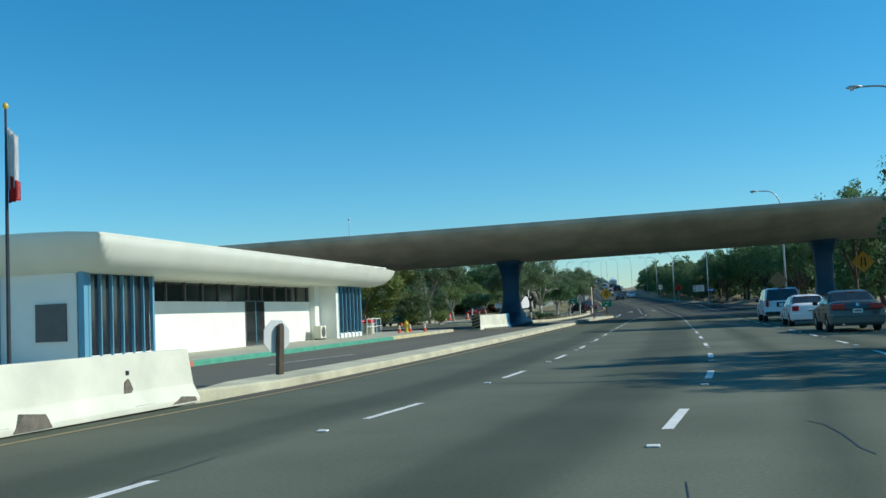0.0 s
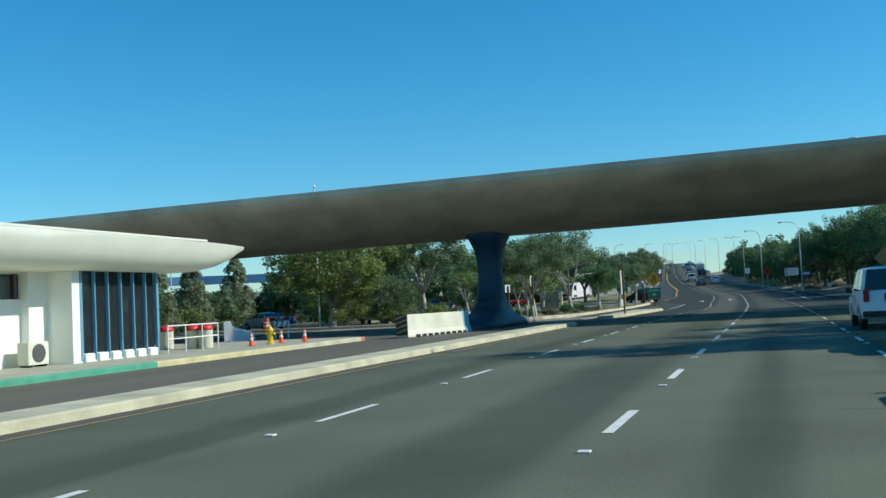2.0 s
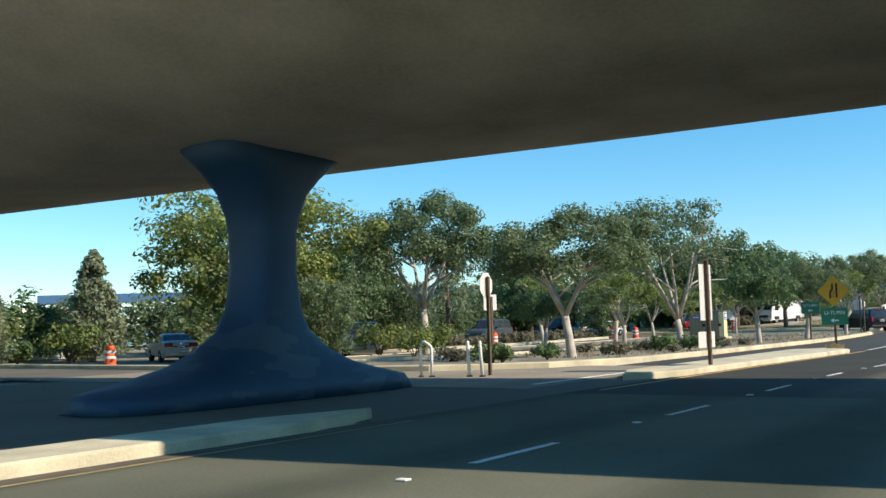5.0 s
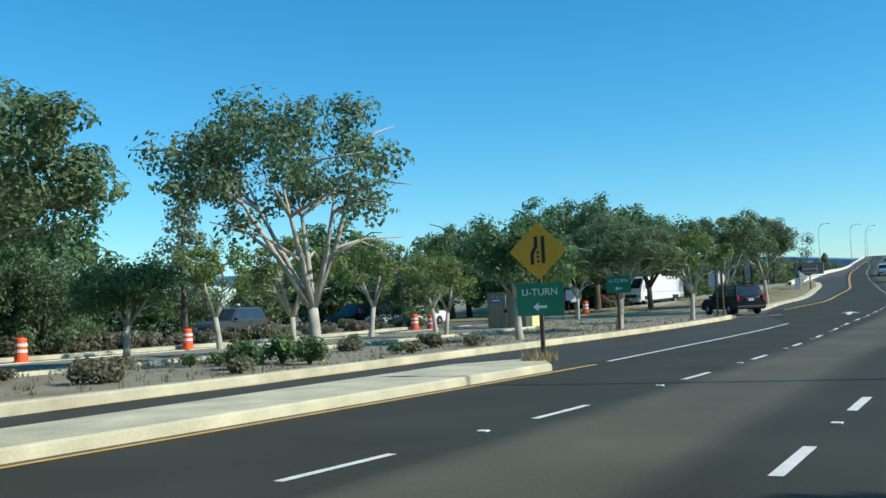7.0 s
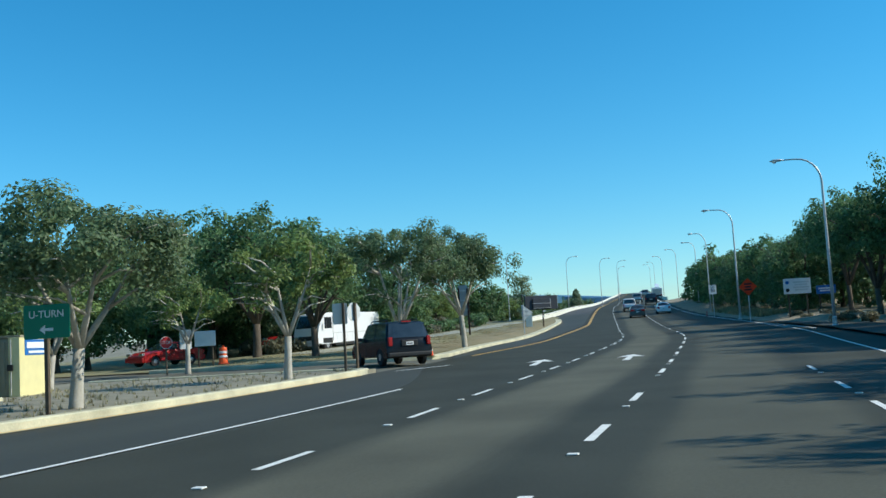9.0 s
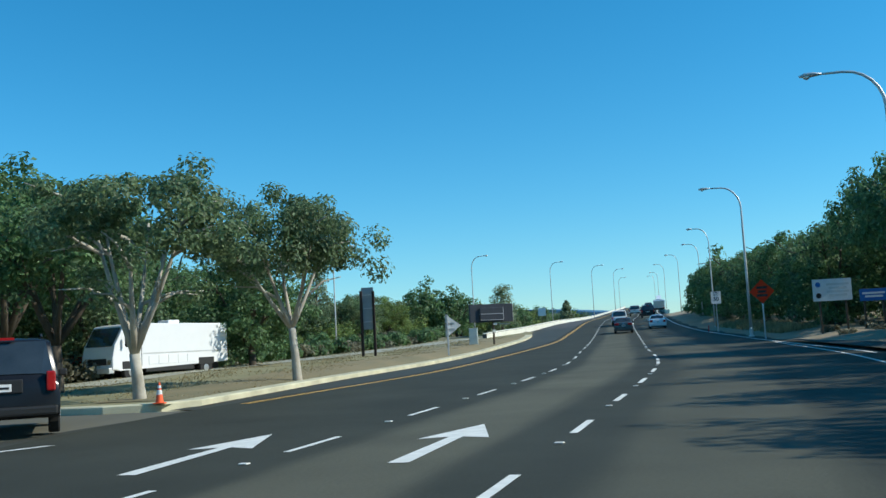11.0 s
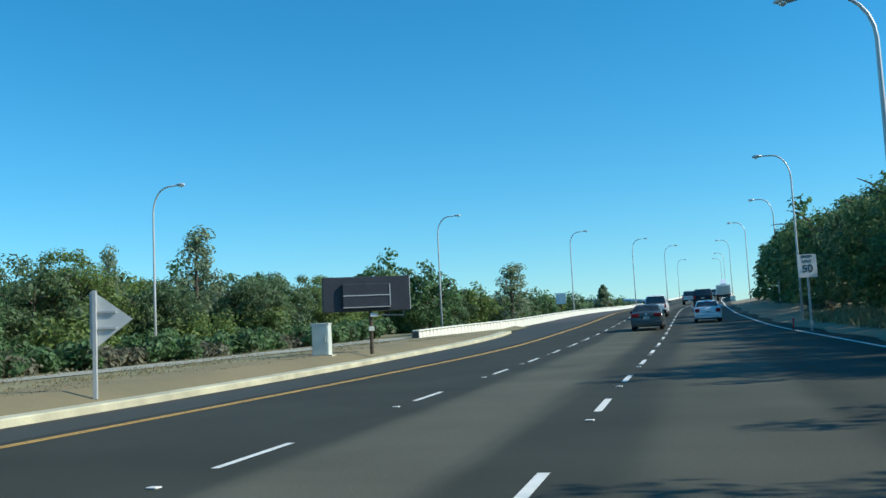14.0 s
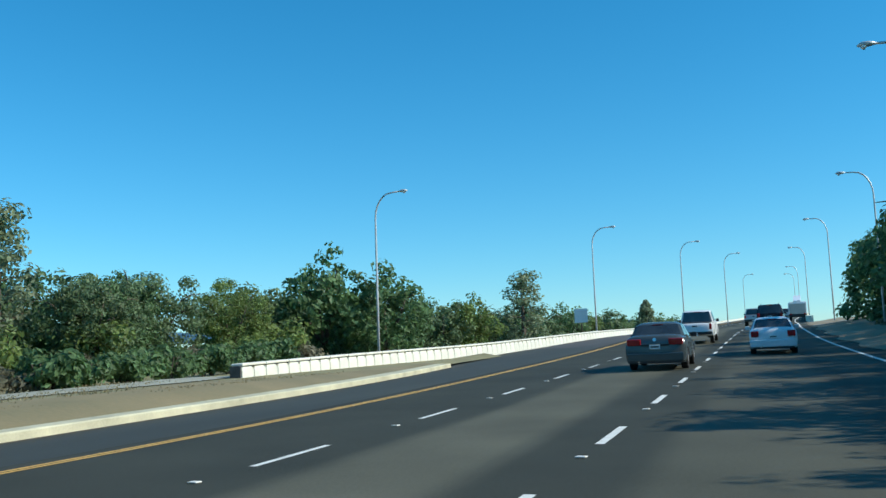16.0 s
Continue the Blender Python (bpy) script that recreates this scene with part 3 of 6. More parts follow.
def slope_strip(name, y0, y1, cols, mat, label, category, step=2.0):
    """Ground between lines of the plan: cols are pairs of functions (x, height above the road)."""
    bm = bmesh.new()
    rows = []
    for y in steps(y0, y1, step):
        rows.append([bm.verts.new((fx(y), y, road_z(y) + fz(y))) for fx, fz in cols])
    for r0, r1 in zip(rows, rows[1:]):
        for k in range(len(cols) - 1):
            bm.faces.new((r0[k], r0[k + 1], r1[k + 1], r1[k]))
    return tagged(part(name, bm, mat, smooth=True), label, category, "", "structure")


rise = lambda y: min(1.0, max(0.0, (y - 88) / 16))
crest = lambda y: .12 + .31 * rise(y) * min(1.0, max(0.0, (172 - y) / 20))
slope_strip("median_soil", 84.8, 174, [(lambda y: -64, lambda y: .0), (lambda y: -36, lambda y: .06), (lambda y: -29.5, lambda y: crest(y) - .06), (lambda y: -27.2 if y < 154 else -27.2 - (y - 154) * .2, lambda y: crest(y)), (lambda y: min(-24.4, k3(y) - 1.2), lambda y: crest(y) - .02), (lambda y: k3(y) - 1.1, lambda y: .14 + mound(y)), (lambda y: k3(y) - .1, lambda y: .13 if y < 158 else .13 - (y - 158) * .008)], "olivegrass", "brown dry grass median beside the approach", "soil")
ragged = lambda y: .3 * math.sin(y * .9) + .18 * math.sin(y * 2.3)
slope_strip("soil_band", 86.5, 164, [(lambda y: max(k3(y) - 3.4 - ragged(y), wall_line(y) + .1 if y > 151 else -40), lambda y: .165 + mound(y) + .35 * (crest(y) - .14 - mound(y))), (lambda y: k3(y) - 1.15, lambda y: .155 + mound(y)), (lambda y: k3(y) - .12, lambda y: .142 if y < 158 else .142 - (y - 158) * .008)], "brownsoil", "bare brown soil along the median kerb", "soil")
slope_strip("path", 96, 152, [(lambda y: -28.6, lambda y: crest(y) - .02), (lambda y: -27.2, lambda y: crest(y) + .015), (lambda y: -25.0 + .25 * math.sin(y * .6), lambda y: crest(y) + .01)], "greyroad", "pale grey worn track along the tree belt", "pavement")
strip("pavement", -130, 12, lambda y: 11.0, lambda y: 14.0, .1, "walk", thick=.3, label="pale concrete pavement under roadside trees", kind="structure")["category"] = "pavement"
re = lambda y: lane_x(y) + right_edge(y)
slope_strip("verge", 30, 232, [(lambda y: re(y) + .75 + .25 * math.sin(y * .7), lambda y: .012), (lambda y: re(y) + 1.9 + max(0, 116 - y) * .16, lambda y: .06 if y < 112 else .12), (lambda y: re(y) + 4 + max(0, 116 - y) * .16, lambda y: .4), (lambda y: re(y) + 42, lambda y: .3)], "sand", "pale sandy verge under dark trees", "ground")
slip = strip("slip_road", 60, 118, lambda y: re(y) + .3, lambda y: re(y) + .8 + max(0, 116 - y) * .16, .12, "asphalt_new", label="dark asphalt slip road joining the approach", kind="structure")
tagged(slip, category="road")


strip("gutter", -54, 6, lambda y: lane_x(y) + left_edge(y) - .34, lambda y: lane_x(y) + left_edge(y) + .06, .004, "gutter", road_a)
strip("gutter", 17, 38, lambda y: lane_x(y) + left_edge(y) - .16, lambda y: lane_x(y) + left_edge(y) - .02, .004, "gutter", road_b)
strip("gutter", 86, 165, lambda y: k3(y) + .22, lambda y: k3(y) + .55, .004, "gutter", road_b)
sh = strip("shoulder", 150, 182, lambda y: -27.6 if y > 160 else -22 - (y - 150) * .5, lambda y: lane_x(y) + left_edge(y) - .3, -.012, "asphalt_new", label="dark paved shoulder beside the bridge barrier", kind="structure")
tagged(sh, category="road")
sh = strip("shoulder", 84.6, 166, lambda y: k3(y) + .1, lambda y: lane_x(y) + left_edge(y) - .33, -.004, "asphalt_new", label="dark asphalt shoulder along the median kerb", kind="structure")
tagged(sh, category="road")


fill = strip("road_patch", 5.5, 17.5, lambda y: -11, lambda y: lane_x(y) + left_edge(y) - .2, -.008, "asphalt_old", label="grey asphalt between the traffic islands", kind="structure")
tagged(fill, category="road")


# ---- canopy of the old toll plaza ----
def canopy():
    e = thing("toll_canopy", pose(0, 0, 0), "long grey concrete toll plaza canopy on blue columns", "canopy")
    half = 8.4
    prof = []
    n = 18
    for i in range(n + 1):
        a = -1 + 2 * i / n
        prof.append((a * (half if a < 0 else 7.5), 5.47 + 2.0 * (max(0.0, abs(a) - .25) / .75) ** 1.5))
    prof = [(-half - .02, 7.9)] + [(-half - .02, 7.62)] + prof[1:-1] + [(7.52, 7.62), (7.52, 7.9), (6.5, 8.0), (0, 8.1), (-half + 1.0, 8.0)]
    bm = bmesh.new()
    rings = []
    for x in steps(-75, 60, 4.5):
        rings.append([bm.verts.new((x, 12.0 + .13 * x + u, v + .024 * x + .03 * max(0.0, u / 7.5) * max(0.0, -x - 6))) for u, v in prof])
    for r0, r1 in zip(rings, rings[1:]):
        for k in range(len(prof)):
            bm.faces.new((r0[k], r0[(k + 1) % len(prof)], r1[(k + 1) % len(prof)], r1[k]))
    bm.faces.new(rings[0])
    bm.faces.new(rings[-1])
    ob = part("shell", bm, "canopy", e, "weathered grey concrete shell", smooth=True)
    ob.data.polygons.foreach_set("use_smooth", [True] * len(ob.data.polygons))
    for f in ob.data.polygons:
        if f.normal.z > .5 or abs(f.normal.y) > .97 or abs(f.normal.x) > .9:
            f.use_smooth = False
    for cx, cy in ((-37, 7.2), (-14.65, 9.25), (9.9, 13.2), (34, 16.4)):
        bm = bmesh.new()
        prof2 = [(0.0, 4.6, 1.35), (.32, 4.3, 1.3), (.5, 3.3, 1.15), (.72, 2.3, 1.0), (1.0, 1.55, .9), (1.4, .95, .78), (1.9, .68, .70), (2.7, .55, .66), (3.5, .56, .68), (4.2, .64, .72), (4.7, .86, .8), (5.1, 1.25, .93), (5.7, 2.1, 1.1)]
        rr = []
        for z, wy, wx in prof2:
            ring = []
            if cx < -30:
                wy, wx = min(wy, 1.5), wx * 1.25
            for k in range(20):
                a = k * 2 * math.pi / 20
                ca, sa = math.cos(a), math.sin(a)
                ring.append(bm.verts.new((cx + wx * math.copysign(abs(ca) ** .55, ca), cy + wy * math.copysign(abs(sa) ** .55, sa), z + (cx * .024 if z > 4 else 0))))
            rr.append(ring)
        for r0, r1 in zip(rr, rr[1:]):
            for k in range(20):
                bm.faces.new((r0[k], r0[(k + 1) % 20], r1[(k + 1) % 20], r1[k]))
        bm.faces.new(rr[0])
        bm.faces.new(rr[-1])
        part("column", bm, "column", e, "dark blue painted flared column", smooth=True)
    return e


canopy()


# ---- toll building ----
def toll_building():
    e = thing("toll_building", pose(0, 0, 0), "low white toll building with curved eaves and blue fins", "building")
    # main walls with window openings
    X = -20.8
    Y0, Y1 = -42.2, -15.6
    part("wall", bx(X - .2, X, -38.6, -19.0, .15, 2.15), "white", e)
    part("wall", bx(X - .2, X, -38.6, -19.0, 2.9, 3.3), "white", e)
    # near-black filler block: the unlit room behind the strip window, as plain colour
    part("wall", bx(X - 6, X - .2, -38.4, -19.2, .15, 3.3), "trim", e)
    # high strip window
    n = 13
    for i in range(n):
        a = -38.5 + i * 19.4 / n
        w = part("window", bx(X - .1, X - .06, a + .05, a + 19.4 / n - .05, 2.17, 2.88), "glass", e)
        part("mullion", bx(X - .12, X + .02, a - .04, a + .04, 2.15, 2.9), "frame", e)
    # dark doorway
    d = part("door", bx(X - .02, X + .03, -28.5, -26.4, .17, 2.2), "frame", e)
    for y in (-28.42, -27.42):
        part("pane", bx(X + .03, X + .045, y, y + .92, .25, 2.14), "glass", d)
    part("door_post", bx(X + .03, X + .07, -27.48, -27.44, .17, 2.2), "bluelite", d)
    # end blocks with the blue fins
    for a, b in ((-42.4, -38.6), (-19.2, -15.3)):
        part("wall", bx(X - 9, -19.66, a, b, .15, .42), "white", e)
        part("bay_window", bx(X - 9, -19.7, a + .1, b - .1, .42, 3.3), "glass", e)
        k = 6
        for i in range(k + 1):
            y = a + (b - a) * i / k
            w = .12 if i in (0, k) else .05
            part("fin", bx(-19.72, -19.58, y - w / 2, y + w / 2, .2, 3.3, bevel=.01, segs=1), "bluelite", e)
        for i in range(k):
            y = a + (b - a) * (i + .5) / k
            part("sill_block", bx(-19.8, -19.55, y - .22, y + .22, .15, .4, bevel=.015, segs=1), "white", e)
    part("wall", bx(X - .4, -19.6, -19.6, -19.2, .15, 3.2), "white", e)
    part("wall", bx(X - .4, X + .3, -20.4, -19.6, .15, 3.2), "white", e)
    # end wall that faces the traffic
    part("wall", bx(-34, -19.9, -42.6, -42.3, .15, 3.3), "white", e)
    part("hatch", bx(-21.3, -20.25, -42.66, -42.6, .9, 2.05), "frame", e)
    part("corner_post", bx(-19.8, -19.6, -42.68, -42.4, .15, 3.2), "bluelite", e)
    for x in (-22.6, -23.3):
        part("fin", bx(x - .04, x + .04, -42.8, -42.6, .2, 3.2), "bluelite", e)
    # roof: hull-shaped eaves that sweep outward and up to a thin edge
    prof = [(0, 2.95), (1.2, 2.95), (1.5, 3.0), (1.8, 3.16), (2.02, 3.42), (2.16, 3.7), (2.24, 3.95), (2.2, 4.05), (1.2, 4.12), (0, 4.15)]
    bm = bmesh.new()
    rings = []
    ys = [-43.75, -43.6, -43.35, -43.0, -42.6, -42.2] + steps(-40, -16, 3) + [-14.6, -13.6, -12.8, -12.0, -11.4, -10.85]
    floor_z = curve(((-43.75, 4.0), (-43.6, 3.72), (-43.35, 3.4), (-43.0, 3.1), (-42.6, 2.97), (-42.2, 2.9), (-40, 2.8), (-16, 2.8), (-14.6, 2.9), (-13.6, 2.98), (-12.8, 3.12), (-12.0, 3.36), (-11.4, 3.62), (-10.85, 3.84)))
    for y in ys:
        pull = max(0.0, (y + 14) / 3.15) ** 2 * .16
        top = 4.15 - .006 * (y + 43.7)
        ring = []
        for sgn, base in ((1, -20.6), (-1, -33.4)):
            for u, v in (prof if sgn > 0 else list(reversed(prof))):
                vz = min(max(v, floor_z(y)), top)
                ring.append(bm.verts.new((base + sgn * u * (1 - pull), y, vz - (.003 * u if vz == floor_z(y) else 0))))
        rings.append(ring)
    m = len(rings[0])
    for r0, r1 in zip(rings, rings[1:]):
        for k in range(m):
            bm.faces.new((r0[k], r0[(k + 1) % m], r1[(k + 1) % m], r1[k]))
    bm.faces.new(rings[0])
    bm.faces.new(rings[-1])
    rf = part("roof", bm, "roof", e, "cream white roof slab with swept eaves", smooth=True)
    rf.data.set_sharp_from_angle(angle=radians(48))
    part("roof_edge", bx(-18.42, -18.36, -43.7, -14.0, 3.98, 4.05), "roof", e)
    return e


toll_building()


# ---- vegetation ----
def leaf_cloud(bm, centres, n_each, size, rng, flat=.75):
    for c, r in centres:
        for _ in range(n_each):
            d = Vector((rng.gauss(0, 1), rng.gauss(0, 1), rng.gauss(0, 1)))
            d.normalize()
            p = c + Vector((d.x, d.y, d.z * flat)) * r * (rng.random() ** .4)
            s = size * rng.uniform(.6, 1.3)
            nrm = (d + Vector((rng.uniform(-.7, .7), rng.uniform(-.7, .7), rng.uniform(-.2, .9)))).normalized()
            t = nrm.cross(Vector((rng.uniform(-1, 1), rng.uniform(-1, 1), rng.uniform(-1, 1)))).normalized()
            b = nrm.cross(t)
            vs = [bm.verts.new(p + t * s), bm.verts.new(p + b * s * .55 + nrm * s * .15), bm.verts.new(p - t * s), bm.verts.new(p - b * s * .55 + nrm * s * .15)]
            bm.faces.new(vs)


def tree(seed, h, spread, leaf, bark, fork=.28, clumps=46, n_each=70, size=.16, trunk=.17, label="", stems=4, clump_r=.2, crown_low=.45, open_crown=False, drift=(0, 0)):
    """A tree at the origin: a tapered trunk that forks into limbs, and a ragged crown of leaf clumps at the limb ends."""
    rng = random.Random(seed)
    e = thing("tree", pose(0, 0, -50), label, "tree")
    bm = bmesh.new()
    fh = h * fork
    lean = Vector((rng.uniform(-.12, .12), rng.uniform(-.12, .12), 0)) * h * .3
    tube(bm, [(0, 0, -.25), (0, 0, .05), lean * .4 + Vector((0, 0, fh * .5)), lean + Vector((0, 0, fh))], [trunk * 1.35, trunk * 1.1, trunk * .9, trunk * .8], 9)
    tips = []
    dr = Vector((drift[0], drift[1], 0))
    for i in range(stems):
        a = i * 2 * math.pi / stems + rng.uniform(-.5, .5)
        out = spread * rng.uniform(.3, .5)
        top = h * rng.uniform(.6, .78)
        p0 = lean + Vector((0, 0, fh - .05))
        p1 = p0 + Vector((math.cos(a) * out * .45, math.sin(a) * out * .45, (top - fh) * .4)) + dr * .35
        p2 = p0 + Vector((math.cos(a) * out * .8, math.sin(a) * out * .8, (top - fh) * .75)) + dr * .75
        p3 = p0 + Vector((math.cos(a) * out, math.sin(a) * out, top - fh)) + dr
        tube(bm, [p0, p1, p2, p3], [trunk * .6, trunk * .42, trunk * .26, trunk * .12], 6)
        tips.append(p3)
        for j in range(4):
            q = (p1, p2, p2, p3)[j]
            b = a + rng.uniform(-1.2, 1.2)
            r = spread * (rng.uniform(.35, .6) if open_crown else rng.uniform(.2, .4))
            e2 = q + Vector((math.cos(b) * r, math.sin(b) * r, rng.uniform(.0, .14) * h))
            mid = (q + e2) / 2 + Vector((0, 0, .03 * h))
            tube(bm, [q, mid, e2], [trunk * (.34 if open_crown else .25), trunk * .2, trunk * .08], 5)
            tips.append(e2)
    part("trunk", bm, bark, e, smooth=True)
    cb = bmesh.new()
    cs = []
    cz, rz = h * (1 + crown_low) / 2, h * (1 - crown_low) / 2
    lobes = [(rng.uniform(0, 6.28), rng.uniform(.82, 1.08)) for _ in range(9)]
    for k in range(clumps):
        if k < len(tips) and k % 2 == 0:
            t = tips[k]
            c = Vector((t.x * .85, t.y * .85, min(t.z, h * .86)))
        else:
            a = rng.uniform(0, 6.28)
            v = rng.uniform(-1 if crown_low < .15 else -.75, 1)
            s = math.sqrt(max(0.0, 1 - v * v))
            q = (rng.random() ** .33) * .95
            if open_crown:
                v = rng.uniform(-.35, 1)
                s = math.sqrt(1 - v * v)
                q = rng.uniform(.68, 1.0)
            lob = lobes[int(a / 6.29 * 9)][1] * (.9 + .14 * math.sin(3 * a + 5 * v + seed))
            c = Vector((math.cos(a) * s * spread * q * lob, math.sin(a) * s * spread * q * lob, cz + rz * v * q * lob)) + lean * .6 + dr
        cs.append((c, spread * clump_r * rng.uniform(.7, 1.25)))
    leaf_cloud(cb, cs, n_each, size, rng)
    part("crown", cb, leaf, e)
    return e


def conifer(seed, h, r, label):
    rng = random.Random(seed)
    e = thing("tree", pose(0, 0, -50), label, "tree")
    part("trunk", tube(bmesh.new(), [(0, 0, -.2), (0, 0, h * .5), (0, 0, h * .96)], [.14, .09, .02], 7), "bark_dark", e)
    cb = bmesh.new()
    cs = []
    for k in range(150):
        t = rng.random() ** 1.15
        a = rng.uniform(0, 6.3)
        rr = r * (1 - t) ** .62 * rng.uniform(.6, 1.0)
        cs.append((Vector((math.cos(a) * rr, math.sin(a) * rr, h * (.06 + .92 * t))), r * (.36 - .22 * t)))
    leaf_cloud(cb, cs, 62, .09, rng, 1.1)
    part("crown", cb, "leaf_pine", e)
    return e


def clumpy_pine(seed, h, r, label):
    """An old pine with open, cloud-like tufts."""
    rng = random.Random(seed)
    e = thing("tree", pose(0, 0, -50), label, "tree")
    bm = tube(bmesh.new(), [(0, 0, -.2), (.1, 0, h * .5), (0, .1, h * .95)], [.22, .15, .04], 7)
    cb = bmesh.new()
    cs = []
    for k in range(16):
        t = .3 + .68 * k / 15
        a = k * 2.4 + rng.uniform(-.4, .4)
        rr = r * (1.15 - t) * rng.uniform(.6, 1.1)
        c = Vector((math.cos(a) * rr, math.sin(a) * rr, h * t))
        tube(bm, [(0, 0, h * t - .3), c], [.06, .02], 5)
        cs.append((c, r * .33 * rng.uniform(.8, 1.3)))
    part("trunk", bm, "bark_dark", e)
    leaf_cloud(cb, cs, 130, .16, rng, .7)
    part("crown", cb, "leaf_pine", e)
    return e


proto = {
    "a": tree(1, 7.0, 3.6, "leaf_olive", "bark_pale", clumps=104, n_each=190, size=.082, stems=5, clump_r=.185, crown_low=.3, trunk=.19, open_crown=True, label="pale-barked street tree with olive green crown"),
    "b": tree(2, 7.2, 3.4, "leaf_olive", "bark_pale", fork=.2, clumps=84, n_each=150, size=.09, stems=6, clump_r=.18, crown_low=.36, trunk=.19, open_crown=True, label="tall open pale-barked tree with thin crown"),
    "l": tree(21, 7.6, 3.9, "leaf_olive", "bark_pale", fork=.19, clumps=84, n_each=120, size=.085, stems=6, clump_r=.17, crown_low=.34, trunk=.175, open_crown=True, drift=(-.55, -.3), label="tall pale-barked tree leaning with thin olive crown"),
    "c": tree(3, 4.3, 2.3, "leaf_green", "bark_pale", fork=.34, clumps=76, n_each=110, size=.08, trunk=.14, crown_low=.36, clump_r=.23, label="small round dense green street tree"),
    "d": tree(4, 5.0, 2.3, "leaf_bright", "bark_pale", fork=.3, clumps=46, n_each=80, size=.085, trunk=.14, stems=5, clump_r=.19, crown_low=.36, open_crown=True, label="thin yellowish green street tree with pale trunk"),
    "e": tree(5, 9.5, 5.0, "leaf_green", "bark_dark", fork=.16, clumps=160, n_each=76, size=.145, trunk=.28, stems=5, crown_low=-.06, clump_r=.17, label="big dense dark green broadleaf tree"),
    "f": tree(6, 9.0, 4.9, "leaf_bright", "bark_dark", fork=.16, clumps=160, n_each=80, size=.125, trunk=.26, stems=5, crown_low=.04, clump_r=.17, label="big leafy tree with sunlit yellow-green crown"),
    "q": tree(6, 9.0, 4.9, "leaf_lime", "bark_pale", fork=.16, clumps=230, n_each=120, size=.1, trunk=.26, stems=5, crown_low=.04, clump_r=.15, label="big round yellow-green tree with pale trunk"),
    "g": tree(7, 7.5, 4.6, "leaf_olive", "bark_dark", fork=.12, clumps=150, n_each=72, size=.135, trunk=.2, stems=6, crown_low=-.14, clump_r=.17, label="wide bushy olive green tree reaching the ground"),
    "h": tree(10, 9.5, 5.0, "leaf_green", "bark_dark", fork=.22, clumps=140, n_each=76, size=.14, trunk=.26, stems=6, crown_low=.3, clump_r=.18, label="tall spreading dark green roadside tree"),
    "E": tree(15, 9.5, 5.0, "leaf_green", "bark_dark", fork=.16, clumps=110, n_each=30, size=.28, trunk=.28, stems=4, crown_low=-.06, label="distant dense dark green broadleaf tree"),
    "F": tree(16, 9.0, 4.9, "leaf_bright", "bark_dark", fork=.16, clumps=110, n_each=30, size=.27, trunk=.26, stems=4, crown_low=.04, label="distant leafy tree with yellow-green crown"),
    "G": tree(17, 7.5, 4.6, "leaf_olive", "bark_dark", fork=.12, clumps=110, n_each=30, size=.25, trunk=.2, stems=4, crown_low=-.14, label="distant wide bushy olive green tree"),
    "k": conifer(8, 4.6, 1.3, "small dark conical conifer"),
    "p": clumpy_pine(9, 9.0, 2.6, "tall dark pine with open tufts"),
}
USED = set()


def plant(kind, x, y, h=None, rot=None, z=None, w=None):
    if kind in "efg" and (x < -48 or y > 176 or x > 17 or (y < 88 and x < -42)):
        kind = kind.upper()
    src = proto[kind]
    base = {"a": 7.0, "b": 7.2, "l": 7.6, "c": 4.3, "d": 5.0, "e": 9.5, "f": 9.0, "q": 9.0, "g": 7.5, "h": 9.5, "k": 4.6, "p": 9.0}[kind if kind in "kp" else kind.lower()]
    s = (h or base) / base
    sw = w or s
    rng = random.Random(int(x * 31 + y * 17))
    m = pose(x, y, ground_z(y) + .12 if z is None else z, 0, 0, rot if rot is not None else rng.uniform(0, 360))
    if kind in USED:
        o = copy_thing(src, m)
        o.scale = (sw, sw, s)
    else:
        USED.add(kind)
        o = src
        o.matrix_basis = m
        o.scale = (sw, sw, s)
    return o


# median row
plant("a", -16.7, 28.5, 6.05, 40, w=.98)
plant("l", -15.9, 38.7, 7.7, 0, w=1.0)
plant("c", -15.4, 50.1, 4.7, 10)
plant("a", -14.9, 59.3, 5.15, 200, w=.84)
plant("d", -14.4, 69.1, 4.9, 80)
for k, x, y, h in (("d", -21, 44, 4.2), ("c", -23, 38.5, 3.6), ("d", -22.5, 57, 3.8), ("d", -24.0, 69.5, 4.4), ("d", -26.6, 63.0, 4.4)):
    plant(k, x, y, h)
# tree belt beyond, seen past the canopy
for k, x, y, h in (("a", -27.6, 34.5, 8.2), ("e", -41, 45, 8.5), ("g", -38, 38, 6.5), ("e", -49, 56, 9), ("g", -47, 48, 7),
                   ("g", -46, 66, 3.2), ("d", -27.9, 47.8, 4.6), ("d", -27.8, 58.6, 5.2), ("g", -27.0, 25.4, 4.0), ("p", -44, 62, 9), ("g", -52, 86, 8), ("e", -47, 82, 9.5), ("e", -42, 95, 9.5), ("g", -38, 47, 5.2), ("g", -36.8, 76.5, 5.6), ("e", -42.5, 86, 6.6)):
    plant(k, x, y, h)
for x, y, h in ((-44.9, 20.9, 5.7), (-47.4, 29.7, 6.2), (-50.1, 41.5, 7.1), (-58, 16, 6), (-60, 2, 6.5)):
    plant("k", x, y, h, w=h / 4.6 * 1.05)
plant("a", -16.0, 95.2, 7.1, 120, w=.86)
plant("q", -33.2, 27.6, 9.6, 30, w=1.3)
plant("d", -26.2, 82.0, 4.6, 80)
